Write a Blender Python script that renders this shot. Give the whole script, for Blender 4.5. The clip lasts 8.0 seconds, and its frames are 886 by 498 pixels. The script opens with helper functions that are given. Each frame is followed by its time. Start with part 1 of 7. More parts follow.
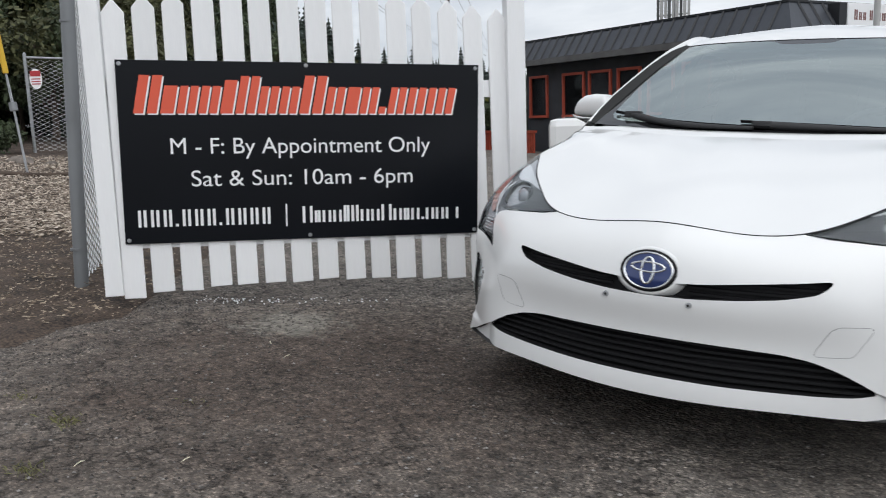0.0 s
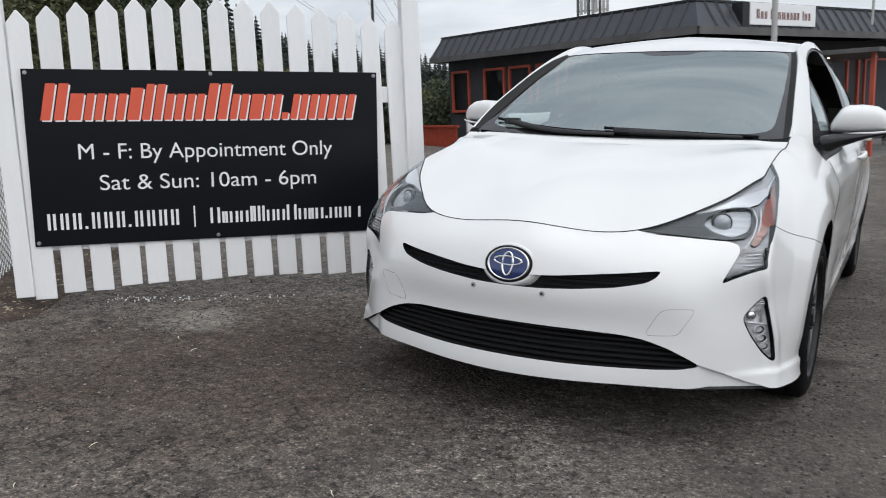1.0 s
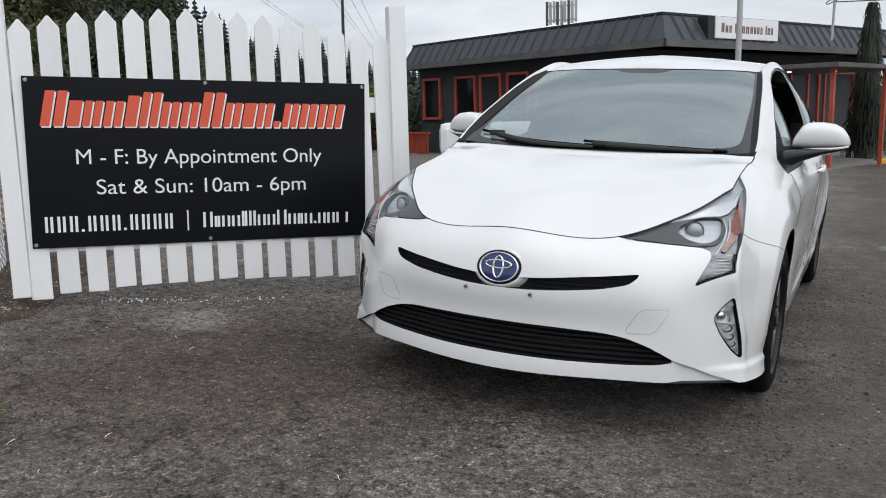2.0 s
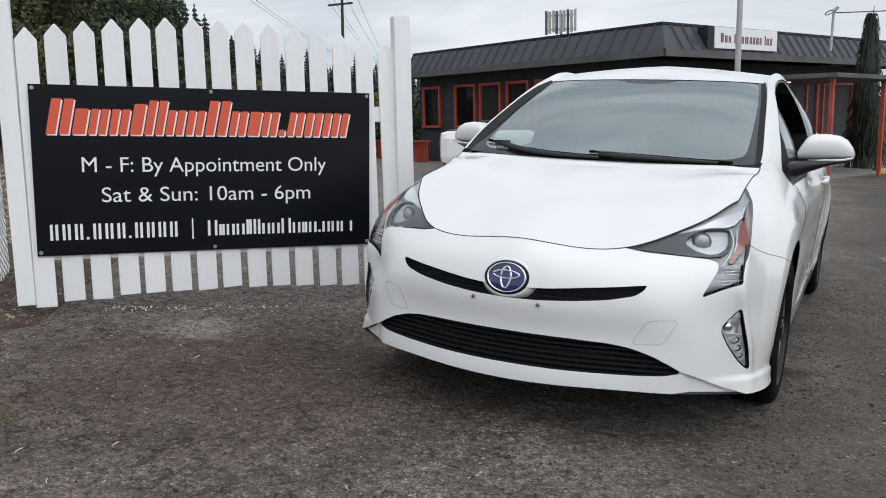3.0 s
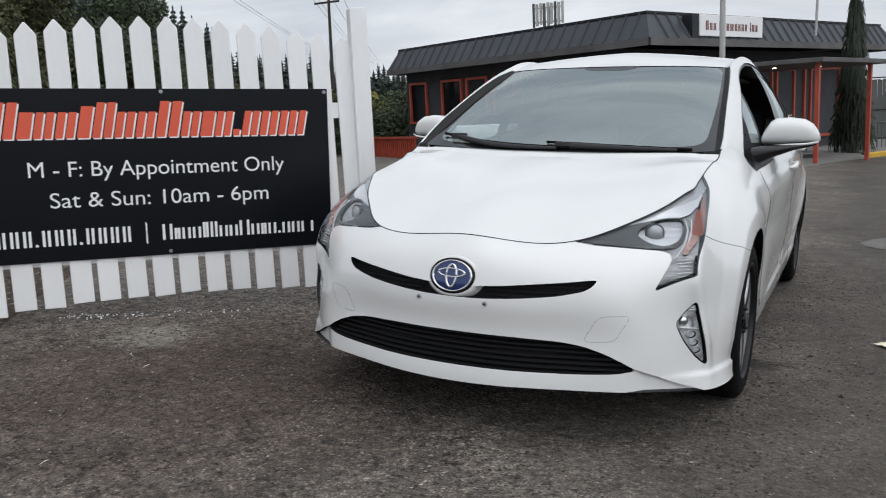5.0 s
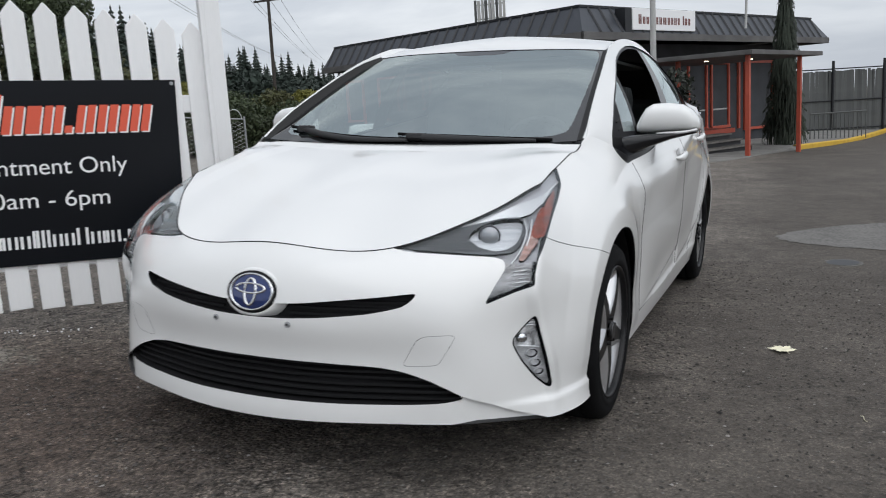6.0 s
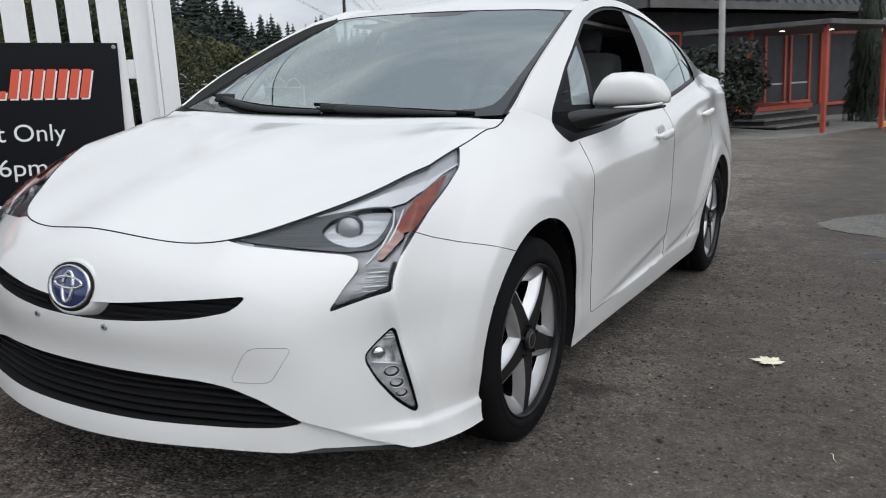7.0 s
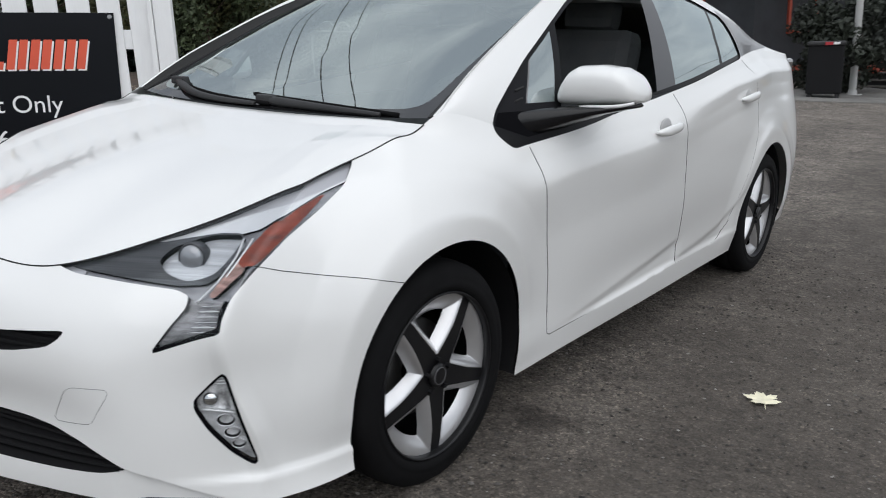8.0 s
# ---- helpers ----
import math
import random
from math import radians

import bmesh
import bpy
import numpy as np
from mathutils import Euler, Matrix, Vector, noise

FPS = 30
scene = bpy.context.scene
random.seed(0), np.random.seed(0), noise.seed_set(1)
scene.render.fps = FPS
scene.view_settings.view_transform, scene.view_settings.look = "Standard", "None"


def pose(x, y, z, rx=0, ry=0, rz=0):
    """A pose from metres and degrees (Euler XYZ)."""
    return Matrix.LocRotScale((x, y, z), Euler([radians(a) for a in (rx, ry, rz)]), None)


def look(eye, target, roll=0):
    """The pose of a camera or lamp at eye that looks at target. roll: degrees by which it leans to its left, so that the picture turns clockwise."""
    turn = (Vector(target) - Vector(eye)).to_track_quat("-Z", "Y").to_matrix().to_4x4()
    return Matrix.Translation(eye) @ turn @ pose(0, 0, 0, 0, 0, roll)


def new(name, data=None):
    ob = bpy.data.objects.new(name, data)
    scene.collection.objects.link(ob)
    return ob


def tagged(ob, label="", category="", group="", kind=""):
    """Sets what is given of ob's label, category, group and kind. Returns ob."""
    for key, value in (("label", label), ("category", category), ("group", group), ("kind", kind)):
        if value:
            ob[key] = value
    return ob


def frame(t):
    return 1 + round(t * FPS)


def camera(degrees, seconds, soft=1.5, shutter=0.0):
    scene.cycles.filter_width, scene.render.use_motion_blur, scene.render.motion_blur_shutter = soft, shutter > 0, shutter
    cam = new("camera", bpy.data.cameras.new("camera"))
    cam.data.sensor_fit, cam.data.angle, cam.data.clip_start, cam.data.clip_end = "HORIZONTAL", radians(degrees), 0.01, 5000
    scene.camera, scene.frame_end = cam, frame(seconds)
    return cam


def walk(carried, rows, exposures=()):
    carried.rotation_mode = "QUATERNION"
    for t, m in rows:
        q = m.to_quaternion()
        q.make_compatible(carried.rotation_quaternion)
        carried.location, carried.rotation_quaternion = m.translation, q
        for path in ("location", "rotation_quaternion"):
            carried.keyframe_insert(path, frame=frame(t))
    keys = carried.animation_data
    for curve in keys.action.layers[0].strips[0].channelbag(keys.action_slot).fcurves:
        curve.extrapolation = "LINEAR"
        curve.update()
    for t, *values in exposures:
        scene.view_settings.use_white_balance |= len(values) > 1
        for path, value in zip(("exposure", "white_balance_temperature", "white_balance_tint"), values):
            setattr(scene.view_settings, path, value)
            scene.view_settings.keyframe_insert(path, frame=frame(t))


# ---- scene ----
cam = camera(56.8, 8.0, soft=1.0, shutter=0.3)
PATH = [
    (0, 0.883, -3.166, 1.067, 80.664, 1.970, 34.675),
    (0.5, 1.107, -3.196, 1.089, 80.226, 1.812, 33.049),
    (1, 1.179, -3.324, 1.125, 80.021, 2.147, 29.687),
    (1.5, 1.201, -3.500, 1.145, 80.150, 1.721, 27.806),
    (3, 1.164, -3.568, 1.165, 80.936, 1.085, 27.422),
    (3.5, 1.162, -3.554, 1.166, 81.161, 1.160, 27.560),
    (4, 1.158, -3.528, 1.165, 81.142, 1.547, 27.672),
    (4.2, 1.156, -3.515, 1.163, 81.047, 1.638, 27.754),
    (5.3, 1.344, -3.260, 1.130, 80.590, 3.216, 26.235),
    (5.5, 1.389, -3.158, 1.115, 80.610, 3.107, 25.269),
    (6, 1.490, -2.804, 1.084, 80.364, 3.396, 23.445),
    (6.5, 1.654, -2.516, 1.055, 79.813, 3.561, 24.454),
    (7, 1.822, -2.185, 1.044, 78.682, 2.844, 28.833),
    (7.5, 1.929, -1.850, 1.089, 77.114, 2.499, 32.932),
    (8, 2.170, -1.589, 1.166, 75.316, 2.077, 37.852),
]
walk(cam, [(t, pose(*p)) for t, *p in PATH], [(0, 0.06), (3.5, 0.04), (5.5, -0.06), (6.5, 0.0), (8, 0.0)])

# ---------------------------------------------------------------- sky and sun
SUN_EL, SUN_AZ = radians(55), radians(118)
world = bpy.data.worlds.new("overcast_sky")
scene.world = world
world.use_nodes = True
wn, wl = world.node_tree.nodes, world.node_tree.links
wn.clear()
w_out = wn.new("ShaderNodeOutputWorld")
w_bg = wn.new("ShaderNodeBackground")
w_sky = wn.new("ShaderNodeTexSky")
w_sky.sky_type = "NISHITA"
w_sky.sun_disc = False
w_sky.sun_elevation, w_sky.sun_rotation = SUN_EL, SUN_AZ
w_sky.dust_density = 3.0
w_gain = wn.new("ShaderNodeVectorMath")
w_gain.operation = "SCALE"
w_gain.inputs["Scale"].default_value = 0.09
wl.new(w_sky.outputs[0], w_gain.inputs[0])
w_co = wn.new("ShaderNodeTexCoord")
w_map = wn.new("ShaderNodeMapping")
w_map.inputs["Scale"].default_value = (1.0, 1.0, 4.5)
wl.new(w_co.outputs["Generated"], w_map.inputs[0])
w_noise = wn.new("ShaderNodeTexNoise")
w_noise.inputs["Scale"].default_value = 2.2
w_noise.inputs["Detail"].default_value = 6.0
w_noise.inputs["Roughness"].default_value = 0.55
w_noise.inputs["Distortion"].default_value = 0.4
wl.new(w_map.outputs[0], w_noise.inputs["Vector"])
w_ramp = wn.new("ShaderNodeValToRGB")
w_ramp.color_ramp.elements[0].position = 0.36
w_ramp.color_ramp.elements[0].color = (0.522, 0.565, 0.632, 1)
w_ramp.color_ramp.elements[1].position = 0.62
w_ramp.color_ramp.elements[1].color = (0.82, 0.855, 0.900, 1)
wl.new(w_noise.outputs["Fac"], w_ramp.inputs[0])
w_mix = wn.new("ShaderNodeMix")
w_mix.data_type = "RGBA"
w_mix.inputs["Factor"].default_value = 0.88
wl.new(w_gain.outputs[0], w_mix.inputs["A"])
wl.new(w_ramp.outputs[0], w_mix.inputs["B"])
wl.new(w_mix.outputs["Result"], w_bg.inputs["Color"])
w_bg.inputs["Strength"].default_value = 1.12
wl.new(w_bg.outputs[0], w_out.inputs[0])

sun_data = bpy.data.lights.new("sun", "SUN")
sun_data.energy, sun_data.angle, sun_data.color = 1.55, radians(90), (0.970, 0.985, 1.0)
sun = new("sun", sun_data)
sun.matrix_world = look((10.4, -5.6, 17), (0, 0, 0))
scene.view_settings.exposure = 0.0

# ---------------------------------------------------------------- materials
def material(name, color, rough=0.5, metal=0.0, spec=0.5, coat=0.0, vary=0.0, scale=8.0, bump=0.0, bump_scale=60.0,
             fine=0.0, random_by=0.0, stretch=(1, 1, 1), coat_rough=0.03):
    """A surface with two scales of colour variation and a fine relief."""
    m = bpy.data.materials.new(name)
    m.use_nodes = True
    n, l = m.node_tree.nodes, m.node_tree.links
    b = n["Principled BSDF"]
    b.inputs["Roughness"].default_value = rough
    b.inputs["Metallic"].default_value = metal
    b.inputs["Specular IOR Level"].default_value = spec
    b.inputs["Coat Weight"].default_value = coat
    b.inputs["Coat Roughness"].default_value = coat_rough
    b.inputs["Base Color"].default_value = (*color, 1)
    co = n.new("ShaderNodeTexCoord")
    mp = n.new("ShaderNodeMapping")
    mp.inputs["Scale"].default_value = stretch
    l.new(co.outputs["Object"], mp.inputs[0])
    last = None
    if vary or fine or random_by:
        hsv = n.new("ShaderNodeHueSaturation")
        hsv.inputs["Color"].default_value = (*color, 1)
        val = n.new("ShaderNodeMath")
        val.operation = "ADD"
        val.inputs[0].default_value = 1.0
        terms = []
        for amount, sc, det in ((vary, scale, 5), (fine, scale * 14, 2)):
            if amount:
                t = n.new("ShaderNodeTexNoise")
                t.inputs["Scale"].default_value = sc
                t.inputs["Detail"].default_value = det
                l.new(mp.outputs[0], t.inputs["Vector"])
                r = n.new("ShaderNodeMapRange")
                r.inputs["From Min"].default_value, r.inputs["From Max"].default_value = 0.3, 0.7
                r.inputs["To Min"].default_value, r.inputs["To Max"].default_value = -amount, amount
                l.new(t.outputs["Fac"], r.inputs["Value"])
                terms.append(r.outputs[0])
        if random_by:
            oi = n.new("ShaderNodeObjectInfo")
            r = n.new("ShaderNodeMapRange")
            r.inputs["To Min"].default_value, r.inputs["To Max"].default_value = -random_by, random_by
            l.new(oi.outputs["Random"], r.inputs["Value"])
            terms.append(r.outputs[0])
        total = None
        for t in terms:
            a = n.new("ShaderNodeMath")
            a.operation = "ADD"
            a.inputs[0].default_value = 1.0 if total is None else 0.0
            if total is not None:
                l.new(total, a.inputs[0])
            l.new(t, a.inputs[1])
            total = a.outputs[0]
        l.new(total, hsv.inputs["Value"])
        l.new(hsv.outputs[0], b.inputs["Base Color"])
    if bump:
        t = n.new("ShaderNodeTexNoise")
        t.inputs["Scale"].default_value = bump_scale
        t.inputs["Detail"].default_value = 4
        l.new(mp.outputs[0], t.inputs["Vector"])
        bp = n.new("ShaderNodeBump")
        bp.inputs["Strength"].default_value = min(1.0, bump)
        bp.inputs["Distance"].default_value = 0.004
        l.new(t.outputs["Fac"], bp.inputs["Height"])
        l.new(bp.outputs[0], b.inputs["Normal"])
    return m


def glass_material(name, tint=(0.75, 0.85, 0.82), mirror=0.05, clear=0.8, rough=0.0, most=1.0):
    """A thin pane, alike from both sides: tinted see-through with a clear gloss that grows at a slant."""
    m = bpy.data.materials.new(name)
    m.use_nodes = True
    n, l = m.node_tree.nodes, m.node_tree.links
    n.remove(n["Principled BSDF"])
    out = n["Material Output"]
    tr = n.new("ShaderNodeBsdfTransparent")
    tr.inputs[0].default_value = (*[c * clear for c in tint], 1)
    gl = n.new("ShaderNodeBsdfGlossy")
    gl.inputs["Roughness"].default_value = rough
    gl.inputs["Color"].default_value = (0.88, 0.97, 0.97, 1)
    lw = n.new("ShaderNodeLayerWeight")
    lw.inputs["Blend"].default_value = 0.5
    p5 = n.new("ShaderNodeMath")
    p5.operation = "POWER"
    p5.inputs[1].default_value = 5.0
    l.new(lw.outputs["Facing"], p5.inputs[0])
    mr = n.new("ShaderNodeMapRange")
    mr.inputs["To Min"].default_value, mr.inputs["To Max"].default_value = mirror, most
    l.new(p5.outputs[0], mr.inputs["Value"])
    mx = n.new("ShaderNodeMixShader")
    l.new(mr.outputs[0], mx.inputs[0])
    l.new(tr.outputs[0], mx.inputs[1])
    l.new(gl.outputs[0], mx.inputs[2])
    l.new(mx.outputs[0], out.inputs[0])
    return m


def asphalt_material():
    m = bpy.data.materials.new("worn_asphalt")
    m.use_nodes = True
    n, l = m.node_tree.nodes, m.node_tree.links
    b = n["Principled BSDF"]
    b.inputs["Roughness"].default_value = 0.88
    b.inputs["Specular IOR Level"].default_value = 0.35
    co = n.new("ShaderNodeTexCoord")

    def noise_at(scale, detail=4, rough=0.6):
        t = n.new("ShaderNodeTexNoise")
        t.inputs["Scale"].default_value, t.inputs["Detail"].default_value = scale, detail
        t.inputs["Roughness"].default_value = rough
        l.new(co.outputs["Object"], t.inputs["Vector"])
        return t.outputs["Fac"]

    def ramp(src, stops):
        r = n.new("ShaderNodeValToRGB")
        while len(r.color_ramp.elements) < len(stops):
            r.color_ramp.elements.new(0.5)
        for e, (p, c) in zip(r.color_ramp.elements, stops):
            e.position, e.color = p, (*c, 1)
        l.new(src, r.inputs[0])
        return r.outputs[0]

    def mix(kind, fac, a, b_):
        x = n.new("ShaderNodeMix")
        x.data_type, x.blend_type = "RGBA", kind
        for name_, v in (("Factor", fac), ("A", a), ("B", b_)):
            if isinstance(v, (int, float)):
                x.inputs[name_].default_value = v
            else:
                l.new(v, x.inputs[name_])
        return x.outputs["Result"]

    base = ramp(noise_at(1.1, 8, 0.7), [(0.30, (0.110, 0.098, 0.087)), (0.5, (0.152, 0.136, 0.121)), (0.70, (0.200, 0.180, 0.160))])
    blot = ramp(noise_at(7, 6, 0.75), [(0.34, (0.80, 0.79, 0.78)), (0.5, (1.0, 1.0, 1.0)), (0.66, (1.16, 1.15, 1.14))])
    base = mix("MULTIPLY", 1.0, base, blot)
    def cells(scale):
        t = n.new("ShaderNodeTexVoronoi")
        t.inputs["Scale"].default_value = scale
        l.new(co.outputs["Object"], t.inputs["Vector"])
        c = n.new("ShaderNodeSeparateColor")
        l.new(t.outputs["Color"], c.inputs[0])
        return c.outputs[0], t.outputs["Distance"]

    fine_c, fine_d = cells(150)
    mid_c, mid_d = cells(70)
    grain = mix("MULTIPLY", 1.0, ramp(fine_c, [(0.0, (0.45, 0.45, 0.45)), (0.5, (0.90, 0.90, 0.90)), (0.86, (1.15, 1.15, 1.14)), (1.0, (2.1, 2.07, 2.04))]),
                ramp(mid_c, [(0.0, (0.66, 0.66, 0.66)), (0.4, (0.95, 0.95, 0.95)), (0.9, (1.08, 1.08, 1.08)), (1.0, (1.6, 1.58, 1.55))]))
    col = mix("MULTIPLY", 1.0, base, grain)
    crack = n.new("ShaderNodeTexVoronoi")
    crack.feature = "DISTANCE_TO_EDGE"
    crack.inputs["Scale"].default_value = 2.1
    bend = n.new("ShaderNodeTexNoise")
    bend.inputs["Scale"].default_value, bend.inputs["Detail"].default_value = 3.0, 8
    l.new(co.outputs["Object"], bend.inputs["Vector"])
    l.new(mix("LINEAR_LIGHT", 0.55, co.outputs["Object"], bend.outputs["Color"]), crack.inputs["Vector"])
    line = ramp(crack.outputs["Distance"], [(0.0, (0.45, 0.43, 0.42)), (0.018, (1, 1, 1))])
    col = mix("MULTIPLY", ramp(noise_at(0.9, 3, 0.5), [(0.42, (0, 0, 0)), (0.6, (0.9, 0.9, 0.9))]), col, line)
    vor = n.new("ShaderNodeTexVoronoi")
    vor.inputs["Scale"].default_value = 62
    l.new(co.outputs["Object"], vor.inputs["Vector"])
    bright = n.new("ShaderNodeSeparateColor")
    l.new(vor.outputs["Color"], bright.inputs[0])
    pick = ramp(bright.outputs[0], [(0.955, (0, 0, 0)), (0.975, (1, 1, 1))])
    near = ramp(vor.outputs["Distance"], [(0.25, (1, 1, 1)), (0.4, (0, 0, 0))])
    chip = mix("MULTIPLY", 1.0, pick, near)
    stone = mix("MIX", bright.outputs[1], ramp(bright.outputs[2], [(0.0, (0.14, 0.13, 0.125)), (1.0, (0.38, 0.37, 0.36))]), ramp(bright.outputs[2], [(0.0, (0.12, 0.10, 0.085)), (1.0, (0.20, 0.185, 0.17))]))
    chip_f = n.new("ShaderNodeSeparateColor")
    l.new(chip, chip_f.inputs[0])
    col = mix("MIX", chip_f.outputs[0], col, stone)
    # brown dirt washed over the lot beside the gate
    near_gate = n.new("ShaderNodeVectorMath")
    near_gate.operation = "DISTANCE"
    l.new(co.outputs["Object"], near_gate.inputs[0])
    near_gate.inputs[1].default_value = (-3.4, -2.2, 0.15)
    fall = n.new("ShaderNodeMapRange")
    fall.inputs["From Min"].default_value, fall.inputs["From Max"].default_value = 0.8, 3.6
    fall.inputs["To Min"].default_value, fall.inputs["To Max"].default_value = 0.8, 0.0
    l.new(near_gate.outputs["Value"], fall.inputs["Value"])
    wash = n.new("ShaderNodeMath")
    wash.operation = "MULTIPLY"
    wash.use_clamp = True
    l.new(fall.outputs[0], wash.inputs[0])
    l.new(ramp(noise_at(3.0, 7, 0.75), [(0.38, (0.1, 0.1, 0.1)), (0.62, (1.3, 1.3, 1.3))]), wash.inputs[1])
    dirt = mix("MULTIPLY", 1.0, ramp(noise_at(30, 6, 0.8), [(0.3, (0.06, 0.049, 0.041)), (0.7, (0.185, 0.15, 0.125))]), ramp(noise_at(90, 3, 0.8), [(0.35, (0.5, 0.5, 0.5)), (0.65, (1.4, 1.4, 1.4))]))
    col = mix("MIX", wash.outputs[0], col, dirt)
    # the driven lane beyond the car is cleaner and darker, with shade beside the car painted in
    sep = n.new("ShaderNodeSeparateXYZ")
    l.new(co.outputs["Object"], sep.inputs[0])
    wob = n.new("ShaderNodeMath")
    wob.operation = "MULTIPLY_ADD"
    wob.inputs[1].default_value, wob.inputs[2].default_value = 1.6, -0.8
    l.new(noise_at(1.4, 6, 0.65), wob.inputs[0])
    lane_x = n.new("ShaderNodeMath")
    lane_x.operation = "ADD"
    l.new(sep.outputs[0], lane_x.inputs[0])
    l.new(wob.outputs[0], lane_x.inputs[1])
    lane_and_shade = n.new("ShaderNodeMapRange")
    # starts under the car's side, so the ground by the wheel is shaded in colour
    lane_and_shade.inputs["From Min"].default_value, lane_and_shade.inputs["From Max"].default_value = 0.1, 1.3
    l.new(lane_x.outputs[0], lane_and_shade.inputs["Value"])
    tone = n.new("ShaderNodeRGB")
    tone.outputs[0].default_value = (0.608, 0.592, 0.576, 1)
    worn = n.new("ShaderNodeMath")
    worn.operation = "MULTIPLY"
    worn.inputs[1].default_value = 0.5
    l.new(lane_and_shade.outputs[0], worn.inputs[0])
    mean = n.new("ShaderNodeRGB")
    mean.outputs[0].default_value = (0.84, 0.84, 0.84, 1)
    col = mix("MIX", worn.outputs[0], col, mix("MULTIPLY", 1.0, base, mean.outputs[0]))
    col = mix("MULTIPLY", lane_and_shade.outputs[0], col, tone.outputs[0])
    # the strip before the gate is darker and browner, with an uneven edge
    brown_d = n.new("ShaderNodeVectorMath")
    brown_d.operation = "DISTANCE"
    l.new(co.outputs["Object"], brown_d.inputs[0])
    brown_d.inputs[1].default_value = (-1.2, -0.90, 0.08)
    brown_n = n.new("ShaderNodeMath")
    brown_n.operation = "MULTIPLY_ADD"
    brown_n.inputs[1].default_value, brown_n.inputs[2].default_value = 1.5, -0.75
    l.new(noise_at(2.2, 7, 0.7), brown_n.inputs[0])
    brown_s = n.new("ShaderNodeMath")
    brown_s.operation = "ADD"
    l.new(brown_d.outputs["Value"], brown_s.inputs[0])
    l.new(brown_n.outputs[0], brown_s.inputs[1])
    brown_mask = n.new("ShaderNodeMapRange")
    brown_mask.inputs["From Min"].default_value, brown_mask.inputs["From Max"].default_value = 0.5, 1.5
    brown_mask.inputs["To Min"].default_value, brown_mask.inputs["To Max"].default_value = 1.0, 0.0
    l.new(brown_s.outputs[0], brown_mask.inputs["Value"])
    brown_tone = n.new("ShaderNodeRGB")
    brown_tone.outputs[0].default_value = (0.58, 0.52, 0.49, 1)
    col = mix("MULTIPLY", brown_mask.outputs[0], col, brown_tone.outputs[0])
    # a pale scuffed patch before the gate
    scuff_d = n.new("ShaderNodeVectorMath")
    scuff_d.operation = "DISTANCE"
    l.new(co.outputs["Object"], scuff_d.inputs[0])
    scuff_d.inputs[1].default_value = (-1.93, -0.44, 0.10)
    scuff_s = n.new("ShaderNodeMath")
    scuff_s.operation = "MULTIPLY_ADD"
    scuff_s.inputs[1].default_value = -0.75
    l.new(noise_at(8, 7, 0.8), scuff_s.inputs[0])
    l.new(scuff_d.outputs["Value"], scuff_s.inputs[2])
    scuff = n.new("ShaderNodeMapRange")
    scuff.inputs["From Min"].default_value, scuff.inputs["From Max"].default_value = -0.22, -0.10
    scuff.inputs["To Min"].default_value, scuff.inputs["To Max"].default_value = 0.75, 0.0
    l.new(scuff_s.outputs[0], scuff.inputs["Value"])
    pale = n.new("ShaderNodeRGB")
    pale.outputs[0].default_value = (0.21, 0.20, 0.175, 1)
    col = mix("MIX", scuff.outputs[0], col, pale.outputs[0])
    # crumbs and hollows, worn smoother in the lane
    rough_side = n.new("ShaderNodeMapRange")
    rough_side.inputs["To Min"].default_value, rough_side.inputs["To Max"].default_value = 1.0, 0.25
    l.new(lane_and_shade.outputs[0], rough_side.inputs["Value"])
    col = mix("MULTIPLY", rough_side.outputs[0], col, ramp(noise_at(26, 6, 0.75), [(0.35, (0.36, 0.35, 0.34)), (0.43, (0.98, 0.98, 0.98)), (0.55, (1.20, 1.19, 1.18)), (0.66, (1.8, 1.77, 1.73))]))
    col = mix("MULTIPLY", rough_side.outputs[0], col, ramp(noise_at(5, 6, 0.7), [(0.34, (0.93, 0.925, 0.92)), (0.5, (1.06, 1.06, 1.06)), (0.66, (1.20, 1.19, 1.18))]))
    # crumbled patches where the binder has gone
    col = mix("MULTIPLY", rough_side.outputs[0], col, ramp(noise_at(13, 8, 0.78), [(0.37, (0.55, 0.54, 0.53)), (0.43, (0.98, 0.98, 0.98)), (0.60, (1.12, 1.11, 1.10)), (0.72, (1.3, 1.28, 1.26))]))
    # an oily stain beside the front wheel
    oil_d = n.new("ShaderNodeVectorMath")
    oil_d.operation = "DISTANCE"
    l.new(co.outputs["Object"], oil_d.inputs[0])
    oil_d.inputs[1].default_value = (0.90, 0.50, -0.055)
    oil_s = n.new("ShaderNodeMath")
    oil_s.operation = "MULTIPLY_ADD"
    oil_s.inputs[1].default_value = -0.22
    l.new(noise_at(11, 5, 0.6), oil_s.inputs[0])
    l.new(oil_d.outputs["Value"], oil_s.inputs[2])
    oil = n.new("ShaderNodeMapRange")
    oil.inputs["From Min"].default_value, oil.inputs["From Max"].default_value = -0.06, 0.0
    oil.inputs["To Min"].default_value, oil.inputs["To Max"].default_value = 1.0, 0.0
    l.new(oil_s.outputs[0], oil.inputs["Value"])
    oily = n.new("ShaderNodeRGB")
    oily.outputs[0].default_value = (0.45, 0.44, 0.44, 1)
    col = mix("MULTIPLY", oil.outputs[0], col, oily.outputs[0])
    # fine crazing of the old surface
    craze = n.new("ShaderNodeTexVoronoi")
    craze.feature = "DISTANCE_TO_EDGE"
    craze.inputs["Scale"].default_value = 6.5
    warp = n.new("ShaderNodeTexNoise")
    warp.inputs["Scale"].default_value, warp.inputs["Detail"].default_value = 9.0, 8
    l.new(co.outputs["Object"], warp.inputs["Vector"])
